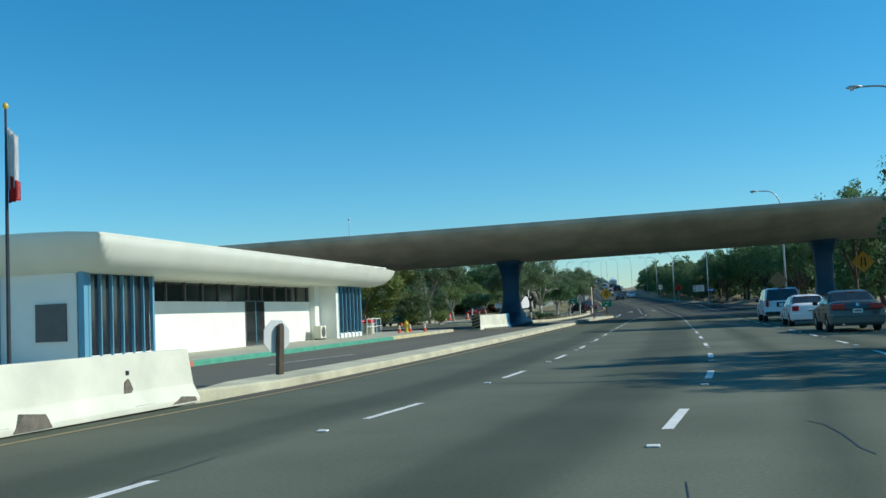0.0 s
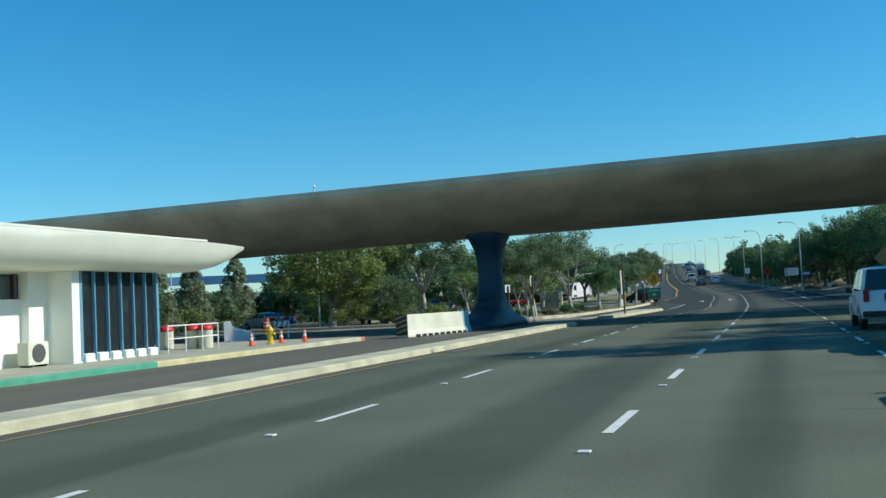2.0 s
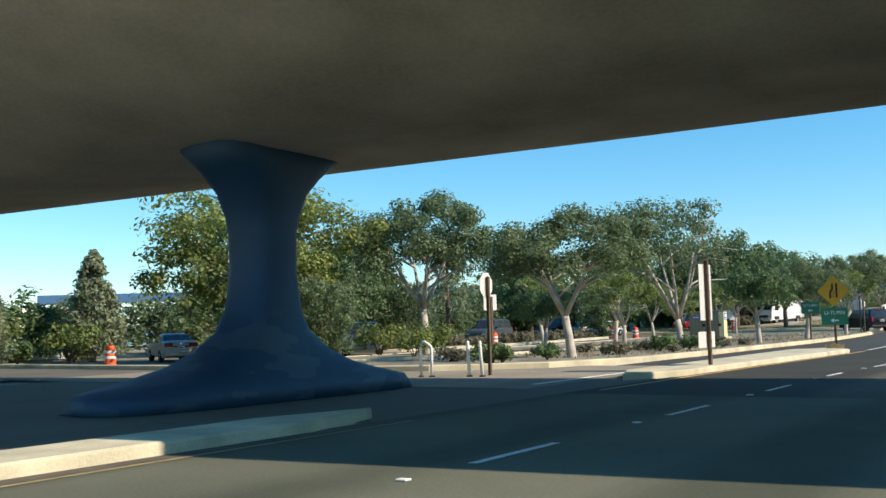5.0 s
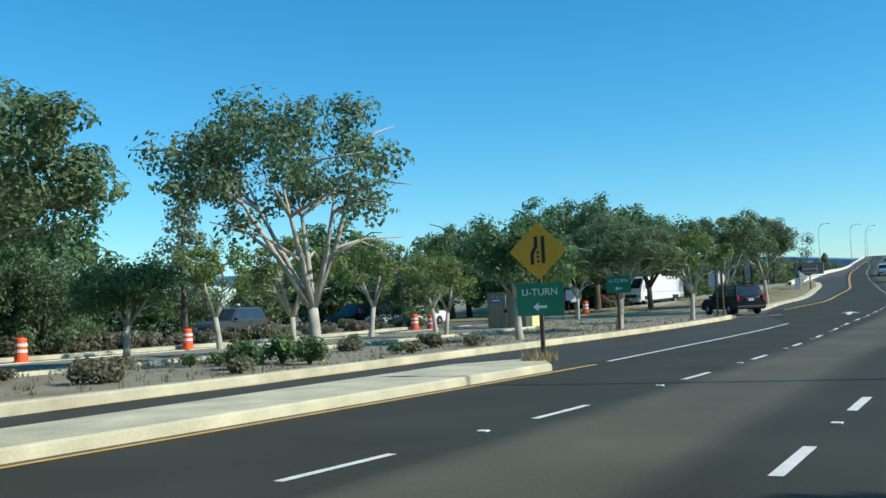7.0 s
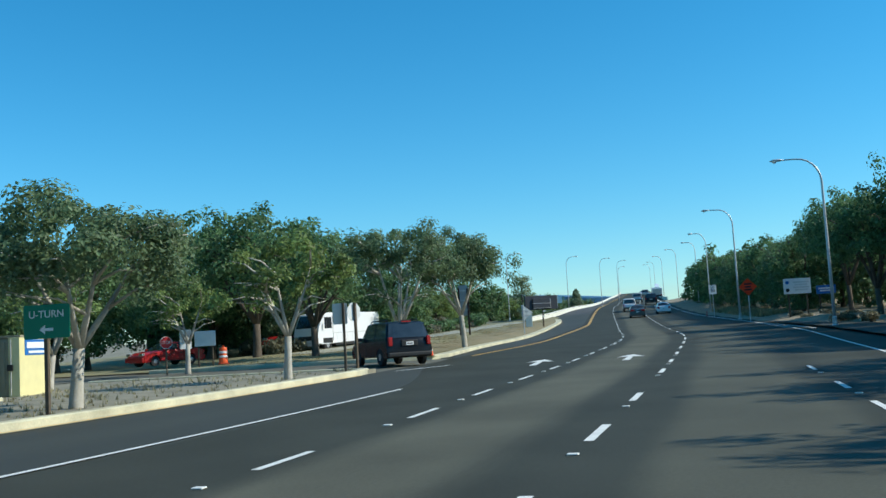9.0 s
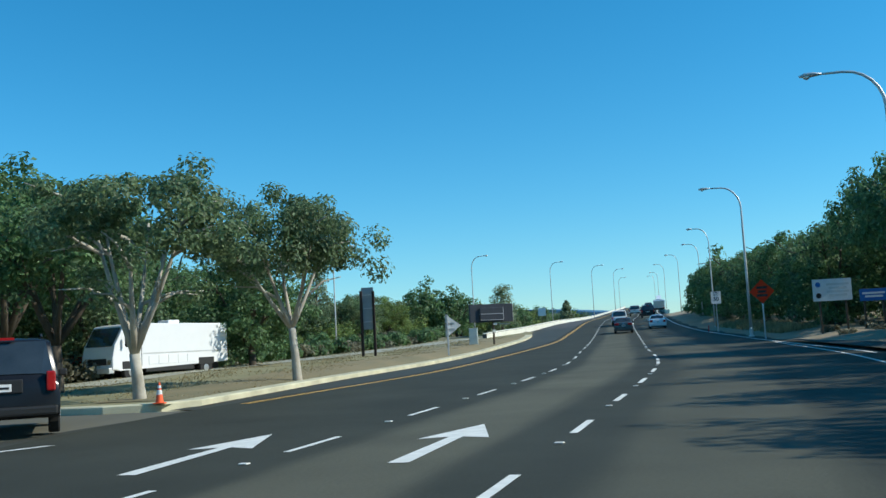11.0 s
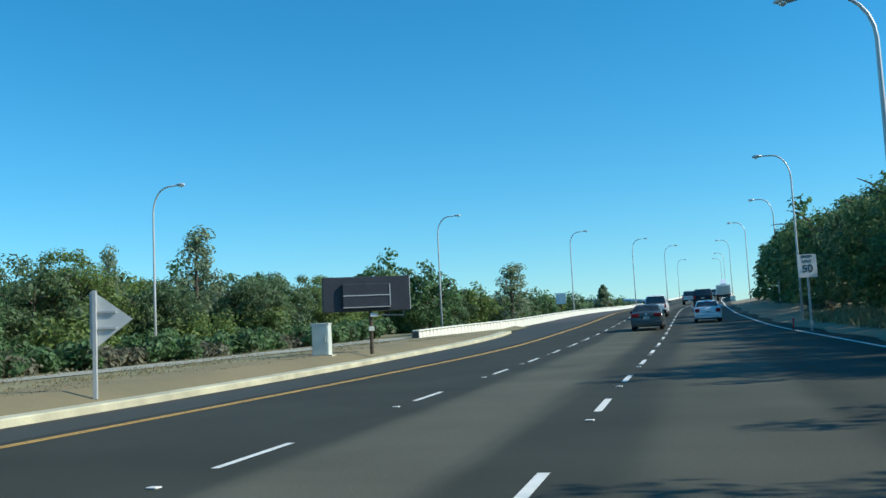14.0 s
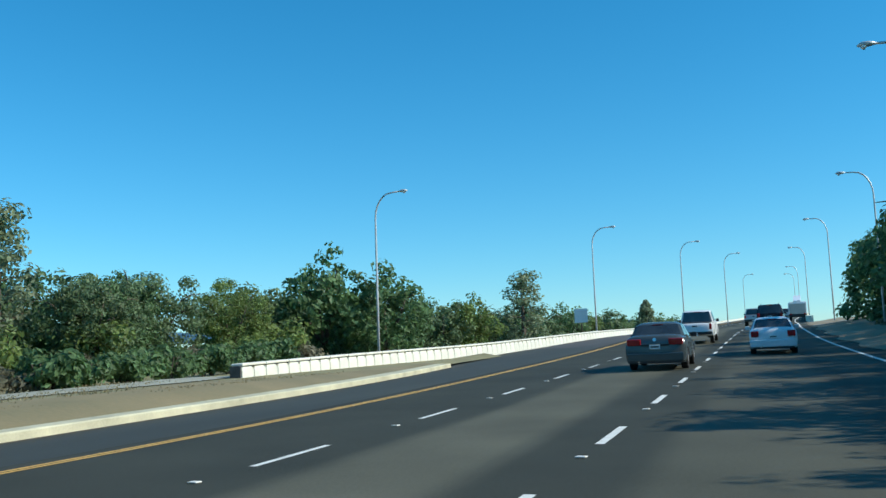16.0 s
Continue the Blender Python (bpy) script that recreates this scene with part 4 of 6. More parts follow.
# past the cross street
for k, x, y, h in (("h", -30.5, 97, 10.4), ("b", -17.2, 87.6, 7.0), ("h", -24.5, 93, 8.4), ("e", -26, 110, 7.5), ("e", -38, 104, 12), ("e", -42, 92, 9), ("g", -40, 116, 8), ("e", -46, 108, 10), ("f", -44, 122, 9)):
    plant(k, x, y, h)
rng = random.Random(5)
belt_x = curve(((100, -36), (112, -37.5), (122, -41), (135, -44.5), (150, -45), (170, -43.5), (200, -43), (300, -40)))
# continuous belt along the left of the approach
for i, y in enumerate(steps(108, 170, 4.3) + steps(175, 300, 5.5)):
    off = belt_x(y)
    plant("gegfge"[i % 6], off + rng.uniform(-1.5, 1.5), y + rng.uniform(-2, 2), rng.uniform(6.2, 7.4) + (1.6 if y < 128 else (.6 if y < 150 else -.6)), z=min(ground_z(y), 3.2))
    if i % 2 == 0 or y < 172:
        plant("geg"[i % 3], off - 8 + rng.uniform(-2, 2), y + rng.uniform(-2, 2), rng.uniform(6.4, 8.0) - (1.2 if y > 150 else 0), z=min(ground_z(y), 3.2))
for x, y, h, k in ((-33.5, 110.5, 8.2, "e"), (-36.8, 117, 8.4, "e"), (-31.8, 104.5, 8.0, "g"), (-40, 126, 7.6, "f")):
    plant(k, x, y, h, w=.9)
for x, y, h in ((-41.5, 181.5, 8.0), (-37.4, 184, 7.0)):
    plant("e", x, y, h, w=.8, z=3.0)
for i in range(7):
    plant("g", -51 + (i * 5 % 3 - 1) * .9, 132 + i * 7, 5.2, z=min(ground_z(132 + i * 7), 3.0))
plant("k", -33.5, 238, 7.2, w=1.6, z=2.6)
plant("p", -45.5, 159.3, 8.7, w=1.0)
plant("p", -46.7, 151.4, 7.2, w=.5)
plant("p", -39.0, 213, 9.0, w=1.35, z=2.5)
# low scrub belt on the horizon
for i, y in enumerate(steps(20, 96, 4.2)):
    plant("ggeg"[i % 4], -50.5 + rng.uniform(-1.8, 1.8), y + rng.uniform(-1, 1), rng.uniform(3.9, 4.7), w=rng.uniform(.62, .8))
# far belts that close the view
for i, y in enumerate(steps(-30, 108, 9)):
    plant("gegf"[i % 4], -62 + rng.uniform(-3, 3), y + rng.uniform(-2, 2), rng.uniform(5, 7) if y > 84 else rng.uniform(2.2, 3.2))
# right-hand trees: they shade the road
for k, x, y, h, w in (("e", 12.8, -49.4, 13, .8), ("e", 12.6, -44.6, 13.5, .8), ("f", 15.5, -33, 9, 1), ("e", 13.0, -15.8, 16.2, .82), ("e", 14.8, -10.4, 14.5, .76), ("e", 14.7, -4.5, 13.2, .98), ("h", 14.4, 25.5, 12, .8), ("e", 18, 32, 9, 1), ("e", 19, 42, 8.5, 1),
                      ("h", 13.6, 52.5, 9.6, .8), ("h", 13.8, 60.5, 10, .8), ("h", 17.6, 67, 12.6, .9), ("h", 21.8, 58, 12.4, .9), ("h", 15.6, 79, 11.5, .95), ("h", 15.6, 85, 12.0, .95), ("h", 14.8, 92, 12.0, .9), ("h", 13.6, 99, 11.5, .9), ("h", 11.5, 108, 11.4, .9), ("h", 7.9, 107.6, 8.9, .85), ("h", 11.5, 115.5, 9.6, .9), ("h", 7.8, 124.9, 10.6, .82), ("h", 8.2, 137, 9.4, .85), ("h", 5.8, 151, 8.8, .78)):
    plant(k, x, y, h, w=w)
for i, y in enumerate(steps(130, 204, 6.2)):
    plant("egeh"[i % 4], re(y) + 6.0 + rng.uniform(-.5, .9), y, rng.uniform(7.0, 8.4), w=.86)
for i, y in enumerate(steps(74, 200, 7.5)):
    plant("EG"[i % 2], re(y) + 14 + max(0, 118 - y) * .1 + rng.uniform(-2, 2), y + 3, rng.uniform(7.5, 9.8))
for k in proto:
    if k not in USED:
        plant(k, -70, 100)


# ---- vehicles ----
def wheel(parent, x, y, r, w=.2):
    s = 1 if x > 0 else -1
    bm = lathe(bmesh.new(), [(r * .62, -w / 2), (r * .93, -w / 2), (r, -w / 2 + .03), (r, w / 2 - .03), (r * .93, w / 2), (r * .62, w / 2)], 22)
    t = part("wheel", bm, "rubber", parent, at=pose(x, y, r, 0, 90, 0), smooth=False)
    bm = lathe(bmesh.new(), [(r * .12, w / 2 + .012), (r * .2, w / 2 + .012), (r * .56, w / 2 - .01), (r * .64, w / 2 - .005), (r * .64, -w / 2 + .02)], 14)
    rim = part("rim", bm, "rim", t, at=pose(0, 0, 0, 0 if s > 0 else 180, 0, 0))
    return t


SLICES = (-1.0, -.985, -.95, -.88, -.72, -.4, 0.0, .4, .72, .88, .95, .985, 1.0)


def pull(u, amount):
    """How far a body's ends draw in towards its corners."""
    return amount * abs(u) ** 5


def shell(outline, half, z0, z1, k, drop, ends, shoulder):
    """A rounded body: the side outline (y, z) swept over the width. Above `shoulder` its top sinks by `drop` towards the
    sides, its ends draw in by `ends`, and above z0 it narrows to k of the width at z1."""
    bm = bmesh.new()
    ymid = (max(p[0] for p in outline) + min(p[0] for p in outline)) / 2
    yh = (max(p[0] for p in outline) - min(p[0] for p in outline)) / 2
    rows = []
    for u in SLICES:
        row = []
        for y, z in outline:
            f = (y - ymid) / yh
            y2 = y - math.copysign(pull(u, ends) * abs(f) ** 3, f)
            z2 = z - (drop * abs(u) ** 7 * min(1.0, max(0.0, (z - shoulder) / .25)))
            w = half * (1 - (1 - k) * min(1.0, max(0.0, (z2 - z0) / (z1 - z0))))
            if z2 < .5:
                w *= 1 - .05 * (.5 - z2) / .3
            row.append(bm.verts.new((u * w, y2, z2)))
        rows.append(row)
    n = len(outline)
    for r0, r1 in zip(rows, rows[1:]):
        for q in range(n):
            bm.faces.new((r0[q], r0[(q + 1) % n], r1[(q + 1) % n], r1[q]))
    bm.faces.new(list(reversed(rows[0])))
    bm.faces.new(rows[-1])
    bmesh.ops.recalc_face_normals(bm, faces=list(bm.faces))
    return bm


def soft_part(name, bm, mat, parent, angle=38):
    o = part(name, bm, mat, parent, smooth=True)
    o.data.set_sharp_from_angle(angle=radians(angle))
    return o


def dense(pts, step=.16):
    """Round the corners of an outline a little by adding points beside them."""
    o = []
    n = len(pts)
    for q in range(n):
        a, b, c = Vector(pts[q - 1]), Vector(pts[q]), Vector(pts[(q + 1) % n])
        d1, d2 = (a - b), (c - b)
        s1, s2 = min(step, d1.length * .35), min(step, d2.length * .35)
        p1, p2 = b + d1.normalized() * s1, b + d2.normalized() * s2
        m = (p1 + p2) / 4 + b / 2
        o += [tuple(p1), tuple(m), tuple(p2)]
    return o


def quad_slab(bm, pts, n, t=.012):
    a = [bm.verts.new(Vector(p)) for p in pts]
    b = [bm.verts.new(Vector(p) + Vector(n) * t) for p in pts]
    bm.faces.new(a)
    bm.faces.new(list(reversed(b)))
    for i in range(len(a)):
        j = (i + 1) % len(a)
        bm.faces.new((a[i], a[j], b[j], b[i]))
    return bm


def car(kind, m, paint, label, lit=False, group="vehicles in traffic"):
    """kind: sedan, old_sedan, suv or pickup. Front towards +y of its own frame."""
    e = thing("car" if kind != "pickup" else "pickup_truck", m, label, "car" if kind != "pickup" else "pickup truck", group)
    P = {
        "sedan": dict(L=4.6, W=1.78, belt=.93, roof=1.45, hood=.86, deck=1.06, r=.32, ws=(.95, .15), rw=(-1.55, -.95), wb=(1.4, -1.25), bz=.2),
        "old_sedan": dict(L=4.4, W=1.7, belt=.88, roof=1.38, hood=.82, deck=.98, r=.29, ws=(1.0, .2), rw=(-1.5, -.85), wb=(1.35, -1.2), bz=.2),
        "suv": dict(L=4.9, W=1.98, belt=1.08, roof=1.83, hood=1.06, deck=1.15, r=.38, ws=(1.15, .5), rw=(-2.35, -2.05), wb=(1.5, -1.45), bz=.3),
        "pickup": dict(L=5.4, W=1.86, belt=1.12, roof=1.78, hood=1.1, deck=1.14, r=.39, ws=(1.15, .55), rw=(-.75, -.6), wb=(1.7, -1.6), bz=.42),
    }[kind]
    L, W, belt, roof, r = P["L"], P["W"], P["belt"], P["roof"], P["r"]
    h, b = W / 2, P["bz"]
    rear, front = -L / 2, L / 2
    w0, w1 = P["ws"]
    q0, q1 = P["rw"]
    arch = []
    for wy in P["wb"]:
        arch.append([(wy + (r + .07) * math.cos(a), max(b, r + (r + .07) * math.sin(a))) for a in [math.pi * i / 6 for i in range(7)]])
    deck = P["deck"]
    out = [(rear + .08, b + .02), (rear, b + .18), (rear + .01, .62), (rear + .05, deck - .12), (rear + .14, deck), (q0, deck + .0 if kind in ("suv", "pickup") else deck + .03), (w0 + .1, belt + .02), (front - .35, P["hood"]), (front - .08, P["hood"] - .16), (front, .55), (front - .03, b + .02)]
    out += arch[0] + arch[1]
    # arches run from front to rear along the underside
    tail = out[:11] + [(y, z) for y, z in arch[0]] + [(y, z) for y, z in arch[1]]
    soft_part("body", shell(dense(tail[:11]) + tail[11:], h, .72, roof, .84, .1, .13 if kind in ("sedan", "old_sedan") else .07, .62), paint, e)
    # cabin
    cab = [(q0, belt - .05), (q1, roof - .06), (q1 + .25, roof), (w1 - .25, roof), (w1, roof - .06), (w0, belt - .05)]
    k = {"suv": .82, "pickup": .8}.get(kind, .74)
    soft_part("cabin", shell(dense(cab, .1), h - .03, belt - .05, roof, k, .085 if kind in ("sedan", "old_sedan") else .05, .12, belt + .2), paint, e)

    def hx(z):
        t = max(0.0, min(1.0, (z - belt + .05) / (roof - belt + .05)))
        return (h - .03) * (1 - (1 - k) * t) - .0
    zt, zb = roof - .1, belt + .05

    def along(a, c, z):
        return a + (c - a) * (z - belt + .05) / (roof - .06 - belt + .05)
    for s in (-1, 1):
        y0b, y0t = along(q0, q1, zb) + .12, along(q0, q1, zt) + .1
        y1b, y1t = along(w0, w1, zb) - .12, along(w0, w1, zt) - .1
        mid = (y0t + y1t) / 2
        for a0, a1, c0, c1 in ((y0b, y0t, mid - .05, mid - .05), (mid + .05, mid + .05, y1b, y1t)):
            bm = quad_slab(bmesh.new(), [(s * (hx(zb) - .004), a0, zb), (s * (hx(zb) - .004), c0, zb), (s * (hx(zt) - .004), c1, zt), (s * (hx(zt) - .004), a1, zt)], (s, 0, .3), .016)
            part("side_window", bm, "carglass", e)
        mr = part("mirror", bx(s * (h + .08) - .09, s * (h + .08) + .09, w0 - .38, w0 - .26, belt + .0, belt + .15, bevel=.03), "trim" if kind != "old_sedan" else paint, e)
    for (a, c, n, nm) in ((q0, q1, -1, "rear_window"), (w0, w1, 1, "windscreen")):
        ya, yb = along(a, c, zb - .02), along(a, c, zt + .02)
        bm = bmesh.new()
        cols = []
        ymid, yh = (q0 + w0) / 2, (w0 - q0) / 2
        for q in range(9):
            u = -1 + q / 4
            col = []
            for zz, yy, wx in ((zb - .02, ya, hx(zb) - .07), (zt + .02, yb, hx(zt) - .07)):
                p = pull(u * wx / (h - .03), .09) * abs((yy - ymid) / yh) ** 3
                col += [bm.verts.new((u * wx, yy - n * p + n * .012, zz)), bm.verts.new((u * wx, yy - n * p - n * .02, zz))]
            cols.append(col)
        for c0, c1 in zip(cols, cols[1:]):
            for a4, b4 in ((0, 2), (2, 3), (3, 1), (1, 0)):
                bm.faces.new((c0[a4], c1[a4], c1[b4], c0[b4]))
        for cc in (cols[0], cols[-1]):
            bm.faces.new((cc[0], cc[1], cc[3], cc[2]))
        bmesh.ops.recalc_face_normals(bm, faces=list(bm.faces))
        part(nm, bm, "carglass", e)
    if kind != "suv":
        part("brake_light", bx(-.16, .16, along(q0, q1, zt) - .02, along(q0, q1, zt) + .05, zt + .0, zt + .03), "taillight", e)
    for s in (-1, 1):
        for yy in (.55, -.42):
            part("door_handle", bx(s * (h - .005) - .02, s * (h - .005) + .015, yy - .1, yy + .08, belt - .18, belt - .14, bevel=.008), "trim" if kind == "old_sedan" else paint, e)
            part("door_seam", bx(s * h - .006, s * h + .003, yy - .22, yy - .205, b + .12, belt - .1), "trim", e)
        for wy in P["wb"]:
            wheel(e, s * (h - .11), wy, r, .21)
        part("wheel_well", bx(s * (h - .2) - .13, s * (h - .2) + .1, P["wb"][1] - r - .04, P["wb"][1] + r + .04, r * .8, r + .12), "trim", e)
        # lamps
        if kind == "pickup":
            tl = (s * (h - .11) - .07, s * (h - .11) + .07, rear - .015, rear + .05, .78, 1.08)
        elif kind == "suv":
            tl = (s * (h - .16) - .08, s * (h - .16) + .08, rear - .02, rear + .12, .82, 1.18)
        elif kind == "sedan":
            tl = (s * (h - .27) - .21, s * (h - .27) + .21, rear - .012, rear + .12, .77, .96)
        else:
            tl = (s * (h - .2) - .14, s * (h - .2) + .14, rear - .012, rear + .1, .66, .88)
        part("tail_light", bx(*tl, bevel=.03), "taillight", e, "red tail light")
        part("headlight", bx(s * (h - .26) - .18, s * (h - .26) + .18, front - .2, front - .02, .62, .78, bevel=.03), "chrome", e)
    part("rear_bumper", bx(-h + .04, h - .04, rear - .06, rear + .12, b + .08, .55 if kind != "pickup" else .66, bevel=.04), "trim" if kind in ("suv", "pickup") else paint, e)
    if kind in ("sedan", "old_sedan"):
        part("diffuser", bx(-h + .12, h - .12, rear - .045, rear + .1, b + .02, b + .16, bevel=.02), "trim", e)
        part("exhaust", tube(bmesh.new(), [(-h + .4, rear - .05, .27), (-h + .4, rear + .2, .27)], .03, 8), "chrome", e)
    part("front_bumper", bx(-h + .04, h - .04, front - .12, front + .05, b + .06, .55, bevel=.04), "trim" if kind == "pickup" else paint, e)
    pz = .72 if kind in ("sedan",) else (.66 if kind == "old_sedan" else (.52 if kind == "pickup" else .9))
    pl = part("number_plate", bx(-.16, .16, rear - .075 if kind == "pickup" else rear - .02, rear + .02, pz - .07, pz + .07, bevel=.008), "signwhite", e, "white plate with dark bars")
    part("plate_bar", bx(-.12, .12, rear - .08 if kind == "pickup" else rear - .025, rear, pz - .02, pz + .02), "trim", pl)
    if kind == "pickup":
        part("bed", bx(-h + .12, h - .12, rear + .16, P["rw"][0] - .1, deck - .01, deck + .015), "trim", e)
        part("tailgate_handle", bx(-.12, .12, rear - .02, rear + .03, .93, 1.0, bevel=.01), "trim", e)
    if kind == "suv":
        for s in (-1, 1):
            part("roof_rail", tube(bmesh.new(), [(s * .66, -1.7, roof), (s * .66, -1.6, roof + .06), (s * .66, .3, roof + .06), (s * .66, .45, roof)], .02, 6), "trim", e)
        part("brake_light", bx(-.2, .2, rear + .3, rear + .36, roof - .05, roof), "taillight", e)
        part("number_panel", bx(-.35, .35, rear - .012, rear + .05, .8, 1.05, bevel=.02), "trim", e)
    if kind == "sedan":
        part("badge", lathe(bmesh.new(), [(.055, 0), (.055, .02)], 14), "chrome", e, at=pose(0, rear + .035, .93, 80, 0, 0))
        part("trunk_line", bx(-h + .46, h - .46, rear - .014, rear + .03, .745, .80), "trim", e)
    return e


def on_road(x, y, yaw=None):
    if yaw is None:
        yaw = math.degrees(math.atan2(-(lane_x(y + 2) - lane_x(y - 2)), 4))
    g = math.degrees(math.atan2(road_z(y + 1.5) - road_z(y - 1.5), 3))
    return pose(x, y, road_z(y) + .004, g, 0, yaw)


# oncoming traffic beyond the planted median
car("sedan", pose(-40.3, 78.0, road_z(78) + .004, 0, 0, 186), "carwhite", "white saloon car on the opposite carriageway")
car("suv", pose(-39.9, 61.6, .18, 0, 0, 184), "cargrey", "dark grey sport utility car beyond the brush")
car("suv", pose(-33.0, 36.2, .004, 0, 0, 215), "carsilver", "silver sport utility car beyond the street trees")
# traffic on the approach
car("sedan", on_road(-12.75, 157.6), "cargrey", "dark grey saloon car with red tail lights")
car("old_sedan", on_road(-10.45, 166.3), "carwhite", "white older saloon car with red tail lights")
car("pickup", on_road(-16.35, 181.5), "carwhite", "white crew-cab pickup truck")
car("suv", on_road(-15.6, 206), "carblack", "black sport utility car on the approach")
car("pickup", on_road(-20.6, 232), "carsilver", "silver pickup truck on the approach")
car("suv", pose(-14.9, 79.9, road_z(79.9) + .004, 0, 0, 40), "carblack", "black sport utility car turning through the median gap")
# traffic before the canopy
car("suv", on_road(3.7, -11), "carwhite", "white sport utility car in the inner lane")
car("old_sedan", on_road(3.7, -21.5), "carwhite", "white saloon car casting a long shadow")
car("sedan", on_road(3.9, -31), "cargrey", "grey saloon car casting a long shadow")
# cars on the opposite carriageway
gz = lambda y: road_z(y) + .004
for k, x, y, p, lab, yaw in (("old_sedan", -33.0, 90.5, "carred", "red saloon car on the opposite carriageway", 160), ("sedan", -31.6, 104, "carred", "dark red car parked by the trees", 175),
                             ("old_sedan", -32.4, 111, "carblue", "blue car on the opposite carriageway", 175),
                             ("suv", -41.0, 76.0, "carblack", "black people carrier beyond the median", 172), ("old_sedan", -44.8, 39.1, "carblue", "blue car parked beyond the median", 100),
                             ("sedan", -37.8, 79.6, "carwhite", "white car beyond the median", 170), ("sedan", -40, 29, "carsilver", "grey car parked under the trees", 60)):
    car(k, pose(x, y, gz(y) + (.5 if y > 100 else (.2 if y > 85 else 0)), 0, 0, yaw), p, lab, group="cars beyond the median")


def service_truck(m):
    e = thing("service_truck", m, "long white service truck parked under trees", "truck")
    # side outline from the sloping nose to the square tail
    out = [(-4.1, .72), (-4.1, 2.72), (2.6, 2.78), (3.3, 2.7), (3.95, 1.75), (4.1, 1.2), (4.1, .62), (3.6, .55)]
    part("body", prism(bmesh.new(), out, 'x', -1.15, 1.15, .07), "carwhite", e)
    part("windscreen", quad_slab(bmesh.new(), [(-1.0, 3.98, 1.72), (1.0, 3.98, 1.72), (1.0, 3.42, 2.58), (-1.0, 3.42, 2.58)], (0, .8, .5), .02), "glass", e)
    part("front_bumper", bx(-1.1, 1.1, 3.95, 4.3, .45, .72, bevel=.04), "galv", e)
    part("grille", bx(-.7, .7, 4.08, 4.13, .85, 1.15, bevel=.01), "trim", e)
    for s in (-1, 1):
        part("side_window", bx(s * 1.15 - .01, s * 1.15 + .012, 2.35, 3.25, 1.65, 2.45), "glass", e)
        part("door_seam", bx(s * 1.15 - .01, s * 1.15 + .008, 2.2, 2.23, .75, 2.6), "trim", e)
        part("mirror", bx(s * 1.38 - .06, s * 1.38 + .06, 3.35, 3.45, 1.7, 2.15, bevel=.02), "trim", e)
        part("headlight", bx(s * .9 - .14, s * .9 + .14, 4.08, 4.13, .85, 1.08, bevel=.02), "chrome", e)
        for y in (2.9, -2.4):
            wheel(e, s * 1.0, y, .46, .28)
            part("wheel_arch", bx(s * 1.15 - .02, s * 1.15 + .012, y - .58, y + .58, .62, .98, bevel=.01), "trim", e)
        for k in range(5):
            part("locker", bx(s * 1.15 - .02, s * 1.15 + .014, -1.6 + k * .68, -.98 + k * .68, .78, 1.2, bevel=.008), "carwhite", e)
        part("rub_rail", bx(s * 1.15 - .01, s * 1.15 + .02, -4.05, 2.1, 1.28, 1.34), "galv", e)
        part("skirt_box", bx(s * .9 - .22, s * .9 + .22, -1.5, 1.9, .42, .74, bevel=.03), "trim", e)
        part("tail_light", bx(s * 1.0 - .06, s * 1.0 + .06, -4.13, -4.1, .9, 1.2), "taillight", e)
    part("rear_door", bx(-.85, .85, -4.125, -4.1, .85, 2.55, bevel=.01), "carwhite", e)
    part("roof_vent", bx(-.4, .4, -1.2, -.4, 2.74, 2.95, bevel=.04), "carwhite", e)
    part("chassis", bx(-.5, .5, -4.0, 3.9, .4, .75), "trim", e)
    return e


truck = service_truck(pose(-27.95, 104.3, road_z(104.3) + .14, -.6, 0, 165))
truck.scale = (.94, .86, .96)


def bucket_truck(m):
    e = thing("bucket_truck", m, "white box truck with raised boom on the approach", "truck")
    part("chassis", bx(-1.0, 1.0, -3.5, 3.5, .5, .9, bevel=.03), "trim", e)
    part("cab", bx(-1.1, 1.1, 1.6, 3.5, .8, 2.5, bevel=.12), "carwhite", e)
    part("cargo_box", bx(-1.12, 1.12, -3.45, 1.45, .9, 2.35, bevel=.06), "carwhite", e)
    part("tailgate", bx(-.98, .98, -3.5, -3.45, .98, 2.2, bevel=.02), "carsilver", e)
    part("boom", prism(bmesh.new(), [(-3.3, 2.35), (-3.3, 2.6), (.7, 3.3), (1.2, 3.2), (1.2, 2.95)], 'x', -.45, .45), "carwhite", e)
    part("bumper", bx(-1.05, 1.05, -3.62, -3.5, .55, .75, bevel=.02), "trim", e)
    for s in (-.85, .85):
        part("tail_light", bx(s - .12, s + .12, -3.56, -3.5, .8, .95, bevel=.01), "taillight", e)
    for s in (-1, 1):
        for y in (-2.3, 2.4):
            wheel(e, s * .95, y, .48, .28)
    return e


bucket_truck(on_road(-19.4, 262))
car("suv", on_road(-27.5, 318), "carsilver", "grey car far ahead on the approach")
car("old_sedan", on_road(-31, 345), "carwhite", "white car far ahead on the approach")


# ---- lamps, signs and street furniture ----
def bars(parent, x0, x1, z0, z1, y, mat, n=2, t=.006, gaps=(1,)):
    """Unreadable writing as plain bars on the -y face."""
    h = (z1 - z0) / (n * 1.7)
    for i in range(n):
        zc = z1 - (i + .5) * (z1 - z0) / n
        w = (x1 - x0) * (1.0 if i % 2 == 0 else .8)
        c = (x0 + x1) / 2
        part("text_bar", bx(c - w / 2, c + w / 2, y - t, y + .001, zc - h / 2, zc + h / 2), mat, parent)


